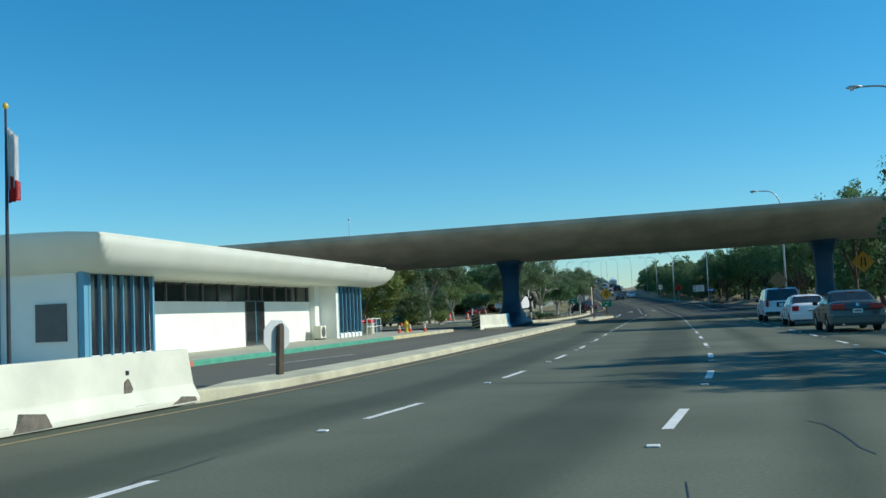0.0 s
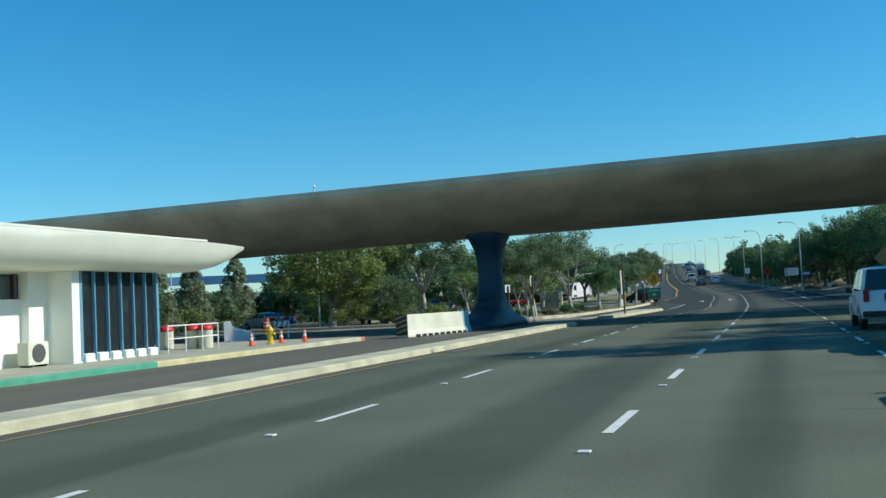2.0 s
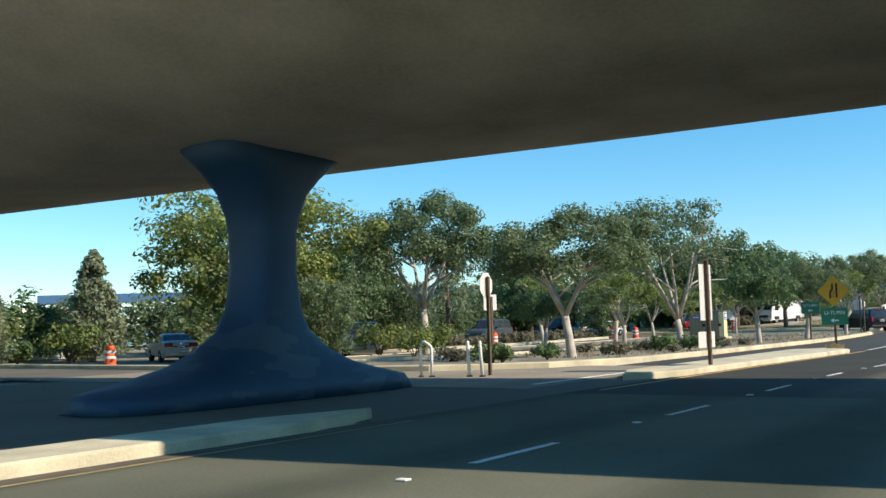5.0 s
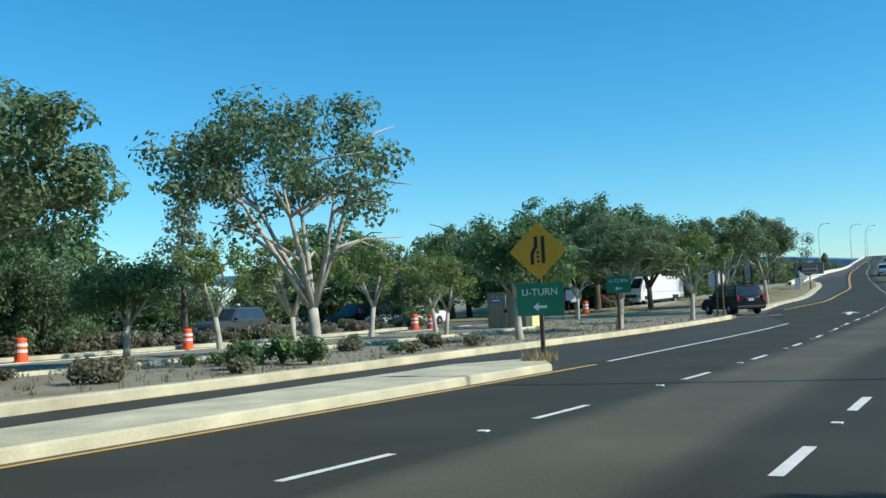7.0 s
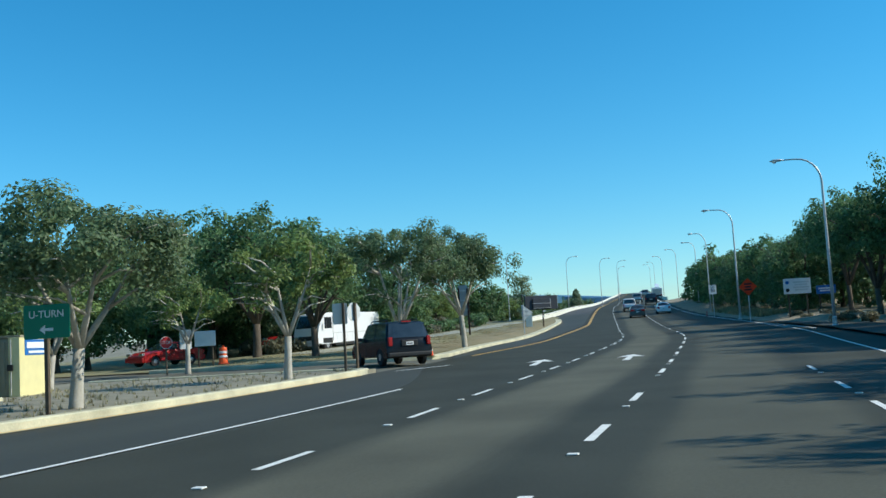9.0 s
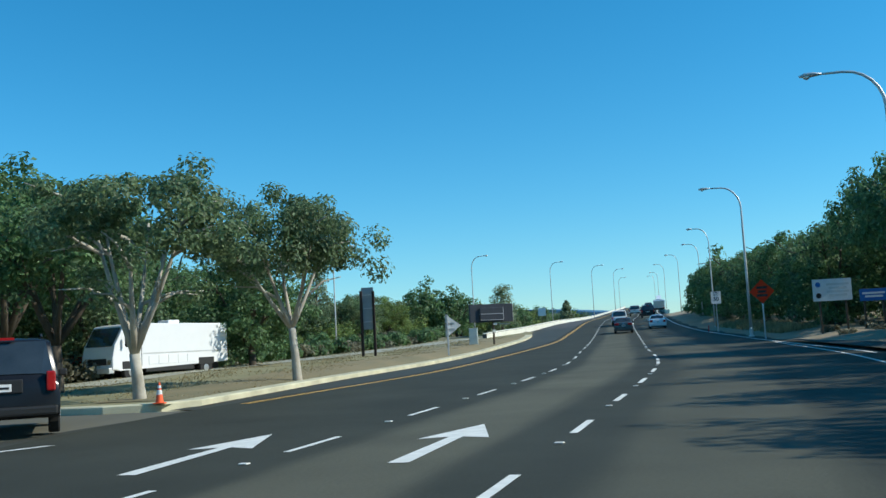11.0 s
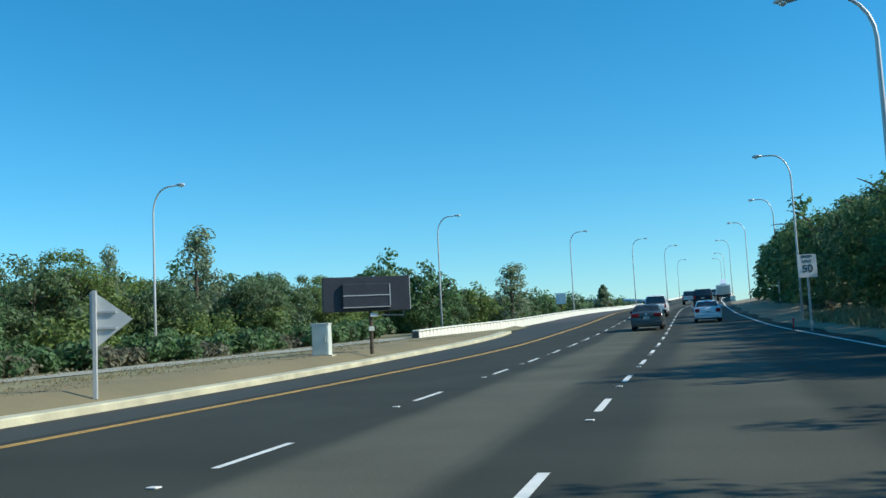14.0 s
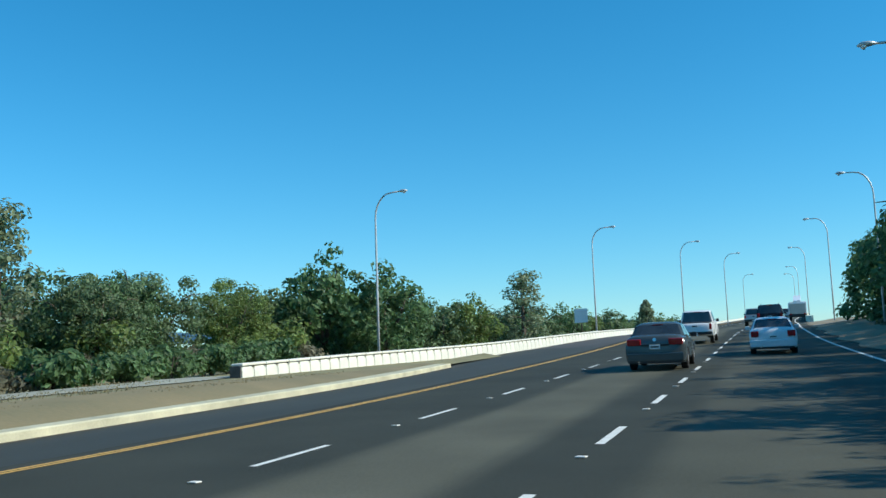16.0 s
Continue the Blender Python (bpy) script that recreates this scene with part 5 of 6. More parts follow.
def text(body, size, m, mat, parent):
    cu = bpy.data.curves.new("lettering", 'FONT')
    cu.body = body
    cu.size = size
    cu.extrude = .004
    cu.align_x = 'CENTER'
    cu.align_y = 'CENTER'
    tmp = bpy.data.objects.new("lettering", cu)
    scene.collection.objects.link(tmp)
    me = bpy.data.meshes.new_from_object(tmp.evaluated_get(bpy.context.evaluated_depsgraph_get()))
    bpy.data.objects.remove(tmp)
    me.materials.clear()
    me.materials.append(M[mat])
    ob = new("lettering", me)
    ob.parent = parent
    ob.matrix_basis = m
    return ob


def flat(pts, y0, y1, bevel=0.0):
    return prism(bmesh.new(), pts, 'y', y0, y1, bevel)


def octagon(cx, cz, r):
    return [(cx + r * math.cos(math.pi / 8 + k * math.pi / 4), cz + r * math.sin(math.pi / 8 + k * math.pi / 4)) for k in range(8)]


def rounded(cx, cz, w, h, r=.04):
    o = []
    for sx, sz, a0 in ((1, 1, 0), (-1, 1, 90), (-1, -1, 180), (1, -1, 270)):
        for k in range(4):
            a = radians(a0 + k * 30)
            o.append((cx + sx * (w / 2 - r) + r * math.cos(a), cz + sz * (h / 2 - r) + r * math.sin(a)))
    return o


def diamond(cx, cz, d):
    r = .05
    o = []
    for a0 in (0, 90, 180, 270):
        px, pz = cx + (d / 2 - r * 1.41) * math.cos(radians(a0)), cz + (d / 2 - r * 1.41) * math.sin(radians(a0))
        for k in (-45, -15, 15, 45):
            o.append((px + r * math.cos(radians(a0 + k)), pz + r * math.sin(radians(a0 + k))))
    return o


def street_lamp(m, h=9.75, reach=2.4):
    e = thing("street_lamp", m, "pale steel street lamp with curved arm", "street lamp", "street lamps along the approach")
    part("base", lathe(bmesh.new(), [(.2, 0), (.2, .06), (.13, .1), (.13, .5), (.1, .55)], 10), "galv", e)
    pts = [(0, 0, .0), (0, 0, h * .4), (0, 0, h - 1.5)]
    rad = [.1, .085, .065]
    for k in range(1, 7):
        a = k / 6 * math.pi / 2
        pts.append((-1.3 * (1 - math.cos(a)), 0, h - 1.5 + 1.4 * math.sin(a)))
        rad.append(.065 - .02 * k / 6)
    pts.append((-reach + .35, 0, h - .08))
    rad.append(.04)
    part("pole", tube(bmesh.new(), pts, rad, 8), "galv", e, smooth=True)
    bm = tube(bmesh.new(), [(-reach + .45, 0, h - .08), (-reach + .2, 0, h - .06), (-reach - .1, 0, h - .07), (-reach - .3, 0, h - .1)], [.05, .13, .15, .05], 10)
    for v in bm.verts:
        v.co.z = h - .08 + (v.co.z - h + .08) * .6
    hd = part("lamp_head", bm, "galv", e, smooth=True)
    part("lens", lathe(bmesh.new(), [(.05, -.12), (.12, -.07), (.13, 0)], 12), "reflect", hd, at=pose(-reach - .05, 0, h - .1))
    return e


L0 = street_lamp(pose(4.5, 99.2, road_z(99) + .06))
for x, y, rz in ((-0.75, 128.5, 3), (-3.9, 156.8, 6), (-6.6, 187, 7), (-11.4, 217, 7), (-17, 255, 7), (-23.6, 310, 7), (-28, 345, 7)):
    lamp = copy_thing(L0, pose(x - (.36 if y > 150 else .08), y, road_z(y) + (.06 if y < 150 else -.4), 0, 0, rz))
    lamp.scale = (.72 if y > 150 else .94, 1, 1)
tall = copy_thing(L0, pose(9.6, 36.4, .05))
tall.scale = (1.1, 1.1, 1.28)
tall = copy_thing(L0, pose(10.5, -14, .12))
tall.scale = (1.1, 1.1, 1.26)
copy_thing(L0, pose(-76.7, 70, -.3, 0, 0, 180))
for x, y, z in ((-35.7, 142.2, 1.85), (-31.9, 172.7, 3.15), (-29.0, 203.6, 4.5), (-26.6, 226, 5.4), (-26.4, 250, 6.4), (-35, 320, 9.5)):
    lamp = copy_thing(L0, pose(x, y, z, 0, 0, 180))
    lamp.scale = (.76, .85, .97)


def post(parent, x, y, h, r=.045, mat="wood", z0=0):
    return part("post", bx(x - r, x + r, y - r, y + r, z0 - .1, h, bevel=.008, segs=1), mat, parent)


def road_z2(y):
    return road_z(y) + .16


# merge and turn signs on the island
e = thing("traffic_sign", pose(-8.75, 37.5, road_z2(37.5), 0, 0, 12), "yellow merge diamond above a green turn sign", "traffic sign")
post(e, 0, .05, 2.9)
d = part("diamond_plate", flat(diamond(0, 2.4, 1.30), -.025, -.01), "signyellow", e)
part("line_symbol", flat([(.08, 2.12), (.16, 2.12), (.16, 2.72), (.08, 2.72)], -.032, -.024), "black", d)
part("line_symbol", flat([(-.17, 2.10), (-.09, 2.10), (-.09, 2.34), (.0, 2.48), (.0, 2.72), (-.08, 2.72), (-.08, 2.5), (-.17, 2.36)], -.032, -.024), "black", d)
for z in (2.14, 2.24, 2.34):
    part("line_symbol", flat([(-.03, z), (.03, z), (.03, z + .05), (-.03, z + .05)], -.032, -.024), "black", d)
g = part("turn_plate", flat(rounded(0, 1.33, 1.06, .72), -.03, -.012), "signgreen", e, "green plate with white border")
text("U-TURN", .22, pose(0, -.036, 1.48, 90, 0, 0), "signwhite", g)
part("arrow", flat([(-.16, 1.16), (-.04, 1.26), (-.04, 1.19), (.15, 1.19), (.15, 1.13), (-.04, 1.13), (-.04, 1.06)], -.036, -.029), "signwhite", g)

e = thing("traffic_sign", pose(-14.2, 57.55, road_z2(57.5) - .09, 0, 0, 8), "green turn sign on a wooden post", "traffic sign")
post(e, -.05, .05, 2.4)
g = part("turn_plate", flat(rounded(0, 2.02, 1.06, .72), -.03, -.012), "signgreen", e, "green plate with pale lettering")
text("U-TURN", .22, pose(0, -.036, 2.17, 90, 0, 0), "signwhite", g)
part("arrow", flat([(-.16, 1.85), (-.04, 1.95), (-.04, 1.88), (.15, 1.88), (.15, 1.82), (-.04, 1.82), (-.04, 1.75)], -.036, -.029), "signwhite", g)

# backs of signs that face the other way
e = thing("traffic_sign", pose(-9.05, 21.6, road_z2(21.6), 0, 0, 84), "tall pale sign backs on a brown post", "traffic sign")
post(e, .0, -.06, 3.0, .05)
for z in (2.5, 1.7):
    part("sign_back", flat(rounded(0, z, .80, .78 if z > 2 else .86), .0, .015), "signback", e)
part("sign_back", flat(rounded(-.04, .72, 1.1, .46), .0, .015), "signback", e)
e = thing("traffic_sign", pose(-14.48, 18.35, 0, 0, 0, 91), "grey back of an octagonal sign on a post", "traffic sign")
post(e, .0, -.06, 2.85, .045)
part("sign_back", flat(octagon(0, 2.6, .39), .0, .012), "signback", e)
e = thing("traffic_sign", pose(-14.2, 73.1, road_z2(73.1), 0, 0, 12), "pale rectangular sign back on a dark post", "traffic sign")
post(e, .12, -.06, 2.45)
part("sign_back", flat(rounded(-.02, 2.06, .54, .76), .0, .012), "signback", e)
e = thing("traffic_sign", pose(-14.0, 73.9, road_z2(73.9), 0, 0, 68), "octagonal sign back turned edge-on", "traffic sign")
post(e, 0, -.06, 2.45)
part("sign_back", flat(octagon(0, 2.12, .36), .0, .012), "signback", e)
e = thing("traffic_sign", pose(-17.5, 23.7, .15, 0, 0, 66), "small pale sign backs on brown posts", "traffic sign")
post(e, 0, -.06, 2.3)
part("sign_back", flat(rounded(0, 2.1, .56, .56), .0, .012), "signback", e)
e = thing("stop_sign", pose(-27.25, 81.8, road_z(82) + .05, 0, 0, 34), "small red octagonal stop sign on a post", "stop sign")
post(e, 0, .05, 1.75, .035)
p = part("plate", flat(octagon(0, 1.52, .29), -.015, .0), "signred", e)
part("plate_rim", flat(octagon(0, 1.52, .315), -.008, .004), "signwhite", p)
text("STOP", .19, pose(0, -.02, 1.52, 90, 0, 0), "signwhite", p)
e = thing("traffic_sign", pose(-26.6, 82.5, road_z(82.5) + .05, 0, 0, 34), "white rectangular sign on a post", "traffic sign")
post(e, 0, .05, 1.7, .035)
p = part("plate", flat(rounded(0, 1.62, .56, .95), -.015, .0), "signwhite", e)
bars(p, -.18, .18, 1.38, 1.86, -.015, "signback", 3)
e = thing("traffic_sign", pose(-29.2, 88.6, road_z(88.6) + .1, 0, 0, 15), "pale sign board on two posts", "traffic sign")
post(e, -.4, .05, 1.9, .04)
post(e, .4, .05, 1.9, .04)
part("sign_back", flat(rounded(0, 1.55, 1.2, .85), .0, .012), "signback", e)

# right-hand signs
def single_sign(x, y, yaw, label, plate, mat, h, cat="traffic sign", dz=.06):
    e = thing("traffic_sign", pose(x, y, road_z(y) + dz, 0, 0, yaw), label, cat)
    post(e, 0, .05, h, .04, "galv")
    return e, part("plate", flat(plate, -.015, .0), mat, e)


e, p = single_sign(0.0, 124.5, 8, "orange diamond road work sign", diamond(0, 2.75, 1.45), "signorange", 2.9)
bars(p, -.3, .3, 2.4, 3.1, -.015, "black", 3)
e, p = single_sign(-3.5, 144.6, 21, "white speed limit sign on a steel post", rounded(0, 2.7, .8, .98), "signwhite", 2.9)
text("SPEED", .17, pose(0, -.02, 3.1, 90, 0, 0), "black", p)
text("LIMIT", .17, pose(0, -.02, 2.9, 90, 0, 0), "black", p)
text("50", .46, pose(0, -.02, 2.57, 90, 0, 0), "black", p)
e = thing("information_sign", pose(3.65, 121, road_z(121) + .1, 0, 0, 14), "wide white information board on two posts", "sign board")
post(e, -.7, .05, 3.1, .05)
post(e, .7, .05, 3.1, .05)
p = part("board", flat(rounded(0, 2.5, 2.1, 1.2), -.03, .0), "signwhite", e)
bars(p, -.3, .9, 2.1, 2.9, -.03, "signback", 4)
part("emblem", flat(octagon(-.75, 2.8, .15), -.04, -.03), "signblue", p)
part("emblem", flat(octagon(-.75, 2.2, .15), -.04, -.03), "black", p)
e = thing("information_sign", pose(5.75, 121.3, road_z(121.3) + .1, 0, 0, 14), "wide blue information board on posts", "sign board")
post(e, -.5, .05, 2.45, .05)
post(e, .5, .05, 2.45, .05)
p = part("board", flat(rounded(0, 2.1, 1.5, .66), -.03, .0), "signblue", e)
bars(p, -.6, .6, 1.92, 2.28, -.03, "signwhite", 2)

e = thing("marker_post", pose(-4.3, 145.5, road_z(145) + .1, 4, 3, 0), "short red plastic marker post in dry grass", "marker post")
e.scale = (.6, .6, .6)
part("blade", bx(-.06, .06, -.02, .02, 0, .8, bevel=.01), "signred", e)
part("base", bx(-.1, .1, -.1, .1, -.05, .05, bevel=.01), "trim", e)
e = thing("mast", pose(-34.1, 27.3, .1), "tall slim white mast behind the trees", "mast")
part("tube", tube(bmesh.new(), [(0, 0, 0), (0, 0, 6), (0, 0, 11.2)], [.08, .065, .045], 8), "signwhite", e)
part("cap", lathe(bmesh.new(), [(.07, 11.15), (.09, 11.25), (.05, 11.4), (.01, 11.5)], 8), "galv", e)
# low pale building glimpsed through the trees
e = thing("building", pose(-58, 27, 0, 0, 0, 12), "low white building glimpsed through trees", "building")
part("wall", bx(-4, 4, -7, 7, 0, 2.9), "jersey", e)
part("roof", bx(-4.4, 4.4, -7.4, 7.4, 2.9, 3.2, bevel=.03), "roof", e)
for y in range(-5, 6, 5):
    w = part("window", bx(4.0, 4.04, y - .9, y + .9, 1.0, 2.3), "glass", e)
    part("sill", bx(4.0, 4.1, y - 1.0, y + 1.0, .9, 1.0), "concrete", w)

e = thing("traffic_sign", pose(6.2, 11.5, .05, 0, 0, 10), "dull brown diamond sign under the canopy", "traffic sign")
post(e, 0, .05, 2.6, .04, "galv")
part("plate", flat(diamond(0, 2.6, 1.5), -.015, .0), "dulldiamond", e)
e = thing("traffic_sign", pose(14.1, 20, .05, 0, 0, 0), "yellow merge diamond beyond the canopy column", "traffic sign")
post(e, 0, .05, 4.4, .05)
p = part("plate", flat(diamond(0, 4.0, 1.9), -.02, .0), "signyellow", e)
for s in (-1, 1):
    part("line_symbol", flat([(s * .18 - .06, 3.6), (s * .18 + .06, 3.6), (s * .12 + .06, 4.4), (s * .12 - .06, 4.4)], -.03, -.02), "black", p)
# left median furniture
def zm(y):
    return road_z(y) + .14 + mound(y)


e = thing("sign_board", pose(-22.4, 117.5, zm(117) - .2, 0, 0, 12), "tall narrow grey sign back on two dark posts", "sign board")
for x, h in ((-.37, 4.1), (.37, 4.05)):
    post(e, x, -.1, h, .075, "tarred")
p = part("sign_back", flat(rounded(0, 3.05, .74, 2.5, .04), .0, .025), "signgrey", e)
for z in (2.25, 3.05, 3.85):
    part("brace", bx(-.36, .36, -.04, 0, z - .025, z + .025), "galv", p)
e = thing("traffic_sign", pose(-17.38, 117.2, zm(117.2) - .1, 0, 0, 25), "grey back of a diamond sign on a pale post", "traffic sign")
post(e, -.0, -.05, 2.25, .045, "galv")
p = part("sign_back", flat([(-.06, .95), (.8, 1.6), (-.06, 2.25), (-.12, 2.2), (-.12, 1.0)], .0, .015), "signback", e)
part("brace", bx(-.1, .45, -.04, 0, 1.4, 1.45), "galv", p)
part("brace", bx(-.1, .45, -.04, 0, 1.75, 1.8), "galv", p)
e = thing("electrical_cabinet", pose(-20.3, 132.4, zm(132), 0, 0, 14), "pale green-grey steel electrical cabinet", "cabinet")
part("body", bx(-.36, .36, -.28, .28, .0, 1.3, bevel=.02), "cabinet", e)
part("lid", bx(-.39, .39, -.31, .31, 1.3, 1.36, bevel=.02), "cabinet", e)
part("door", bx(-.32, .32, -.3, -.28, .08, 1.24, bevel=.006), "cabinet", e)
part("handle", bx(.18, .24, -.33, -.3, .6, .8, bevel=.01), "galv", e)
part("plinth", bx(-.5, .5, -.38, .38, -.1, .05), "concrete", e)
e.scale = (.88, .88, .9)
e = thing("message_board", pose(-19.45, 134.6, zm(134), 0, 0, 36), "dark electronic message board seen from behind", "message board")
part("housing", bx(-2.45, 2.35, -.2, .22, 2.15, 3.98, bevel=.03), "boarddark", e)
part("rear_hatch", bx(-1.4, 1.25, -.42, -.2, 2.3, 3.6, bevel=.04), "boarddark", e)
part("hatch_rail", bx(-1.38, 1.2, -.45, -.42, 2.95, 3.0), "galv", e)
part("hatch_rail", bx(1.17, 1.22, -.45, -.42, 2.4, 3.55), "galv", e)
part("hatch_rail", bx(-1.38, 1.2, -.45, -.42, 2.34, 2.38), "galv", e)
part("side_panel", bx(2.35, 2.38, -.2, .22, 2.18, 3.95), "signback", e)
part("column", tube(bmesh.new(), [(.15, 0, -.1), (.15, 0, 2.2)], [.11, .1], 10), "wood", e)
part("junction_box", bx(.0, .3, -.2, -.06, 1.1, 1.35, bevel=.01), "cabinet", e)
part("sensor", bx(.1, .5, -.2, .05, 1.85, 2.05, bevel=.02), "signwhite", e)
part("bracket", tube(bmesh.new(), [(.3, 0, 1.95), (2.0, 0, 1.9), (2.0, 0, 2.2)], .03, 6), "galv", e)
e.scale = (.715, .715, .74)
e = thing("traffic_sign", pose(-31.2, 206.5, road_z(206) + .1, 0, 0, 5), "white square sign beside the barrier", "traffic sign")
post(e, 0, .05, 2.0)
part("plate", flat(rounded(0, 1.75, 1.15, 1.2), -.02, .0), "signwhite", e)


# concrete bridge barrier with recessed panels
wall_foot = curve(((140, .2), (151, .2), (160, .17), (170, .08), (180, .0), (500, .0)))
e = thing("bridge_barrier", pose(0, 0, 0), "long pale concrete bridge barrier with recessed panels", "barrier")


def ribbon(fx, y0, y1, prof, step=3.0):
    bm = bmesh.new()
    rings = []
    for y in steps(y0, y1, step):
        rings.append([bm.verts.new((fx(y) + u, y, road_z(y) + wall_foot(y) + v)) for u, v in prof])
    for r0, r1 in zip(rings, rings[1:]):
        for k in range(len(prof)):
            bm.faces.new((r0[k], r0[(k + 1) % len(prof)], r1[(k + 1) % len(prof)], r1[k]))
    bm.faces.new(rings[0])
    bm.faces.new(rings[-1])
    return bm


# dark core paints shade into the panel joints and the gap under the rail
part("core", ribbon(wall_line, 151, 440, [(-.3, -.4), (-.3, .6), (-.06, .6), (-.06, -.4)]), "joint", e, "dark core face painting joint and rail-gap shade")
part("plinth", ribbon(wall_line, 151, 440, [(-.06, -.4), (-.06, .03), (.1, .02), (.12, -.4)]), "barrierwhite", e)


def barrier_panel():
    """One cast panel: a slab with chamfered shoulders and a slightly dished face."""
    bm = bmesh.new()
    w, out = .39, []
    for u, z in ((-w, .02), (w, .02), (w, .43), (w - .09, .545), (-w + .09, .545), (-w, .43)):
        out.append((u, z))
    back = [bm.verts.new((-.08, u, z)) for u, z in out]
    front = [bm.verts.new((.07 - .03 * (z > .5), u * .985, z)) for u, z in out]
    face = [bm.verts.new((.085 - .035 * (z > .5), u * .93, .035 + (z - .02) * .95)) for u, z in out]
    for r0, r1 in ((back, front), (front, face)):
        for k in range(6):
            bm.faces.new((r0[k], r0[(k + 1) % 6], r1[(k + 1) % 6], r1[k]))
    bm.faces.new(face)
    return finish("panel", bm, "barrierwhite")


def rail_block():
    return finish("rail_block", bx(-.33, .09, -.785, .785, .575, .66, bevel=.02, segs=1), "barrierwhite")


panel_mesh, rail_mesh = barrier_panel(), rail_block()
y = 151.4
k = 0
while y < 300:
    a = -math.degrees(math.atan2(wall_line(y + .5) - wall_line(y - .5), 1))
    g = math.degrees(math.atan2(road_z(y + .5) - road_z(y - .5), 1))
    o = new("panel", panel_mesh)
    o.parent, o.matrix_basis = e, pose(wall_line(y), y, road_z(y) + wall_foot(y), g, 0, a)
    if k % 2 == 0:
        o = new("rail_block", rail_mesh)
        o.parent, o.matrix_basis = e, pose(wall_line(y + .4), y + .4, road_z(y + .4) + wall_foot(y), g, 0, a)
    y += .8
    k += 1
part("far_wall", ribbon(wall_line, 299.5, 440, [(-.3, -.3), (-.3, .66), (.1, .66), (.1, -.3)]), "barrierwhite", e)
# end plate in the same dark colour as the core
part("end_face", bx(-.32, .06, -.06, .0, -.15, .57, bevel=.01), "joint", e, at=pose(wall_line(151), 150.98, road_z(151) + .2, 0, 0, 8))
rx = lambda y: lane_x(y) + right_edge(y) + 1.4
e = thing("bridge_barrier", pose(0, 0, 0), "plain pale concrete barrier on the bridge edge", "barrier")
part("wall", ribbon(rx, 235, 440, [(-.15, -.3), (-.15, 1.0), (.2, 1.0), (.2, -.3)]), "jersey", e)

# bridge deck beyond the approach embankment
strip("bridge_deck", 178, 440, lambda y: wall_line(y) - .35, lambda y: rx(y) + .3, -.03, "asphalt_worn", thick=1.4, label="rising concrete bridge deck of the approach", kind="structure")["category"] = "bridge"

# the long blue bridge far beyond the trees
e = thing("far_bridge", pose(0, 0, 0), "distant blue steel girder bridge on pale piers", "bridge")
fb = [(-43.2, 437), (-62, 560), (-95, 700), (-150, 800), (-260, 880), (-420, 900), (-570, 830), (-690, 700), (-830, 560)]
fz = [14.6, 18.2, 23.5, 31, 39.5, 42, 43, 43, 41]
bm = bmesh.new()
rings = []
for i, ((x, y), z) in enumerate(zip(fb, fz)):
    a, b = Vector(fb[max(i - 1, 0)]), Vector(fb[min(i + 1, len(fb) - 1)])
    d = (b - a).normalized()
    s = Vector((d.y, -d.x))
    rings.append([bm.verts.new((x + s.x * u, y + s.y * u, z + v)) for u, v in ((-7, -8.5), (-7, 0), (7, 0), (7, -8.5))])
for r0, r1 in zip(rings, rings[1:]):
    for k in range(4):
        bm.faces.new((r0[k], r0[(k + 1) % 4], r1[(k + 1) % 4], r1[k]))
part("girder", bm, "bridgeblue", e)
for i in range(1, 9):
    (x, y), z = fb[i], fz[i]
    part("pier", bx(x - 3, x + 3, y - 2, y + 2, -3, z - 8), "concrete", e)
w2 = strip("water", -300, 330, lambda y: -1600, lambda y: -86, 0, "water", step=60, label="pale blue bay water beyond the trees", kind="structure", zf=lambda y: .12 + max(0.0, ground_z(y)))
tagged(w2, category="water")
w = strip("water", 330, 2400, lambda y: -1600, lambda y: 1600, -.0, "water", step=200, label="blue bay water in the distance", kind="structure", zf=lambda y: 3.4)
tagged(w, category="water")

# low wooded hills beyond the bay
rngh = random.Random(3)
for x0, x1, y0, hh in ((-1500, -500, 1500, 30), (-560, 150, 1750, 34), (60, 900, 1600, 30)):
    bm = bmesh.new()
    top = []
    n = 60
    for i in range(n + 1):
        u = i / n
        z = 6 + hh * (.55 + .3 * math.sin(u * 5 + x0) + .15 * rngh.random()) * min(1, u * 6, (1 - u) * 6)
        x = x0 + (x1 - x0) * u
        top.append([bm.verts.new((x, y0, 0)), bm.verts.new((x, y0 + 60, z)), bm.verts.new((x, y0 + 260, 0))])
    for r0, r1 in zip(top, top[1:]):
        for k in range(2):
            bm.faces.new((r0[k], r0[k + 1], r1[k + 1], r1[k]))
    tagged(part("hill", bm, "farland", smooth=True), "low dark wooded hills far across the bay", "hill")
# ---- before the canopy ----
def k_rail(m, length, label, mat="jersey", h=.86):
    e = thing("concrete_barrier", m, label, "barrier")
    prof = [(-.3, 0), (-.3, .08), (-.17, .3), (-.09, h), (.09, h), (.17, .3), (.3, .08), (.3, 0)]
    part("body", prism(bmesh.new(), prof, 'y', -length / 2, length / 2, .015), mat, e)
    for s in (-1, 1):
        part("lifting_slot", bx(.2, .29, s * length * .25 - .25, s * length * .25 + .25, .02, .1), "trim", e)
    return e


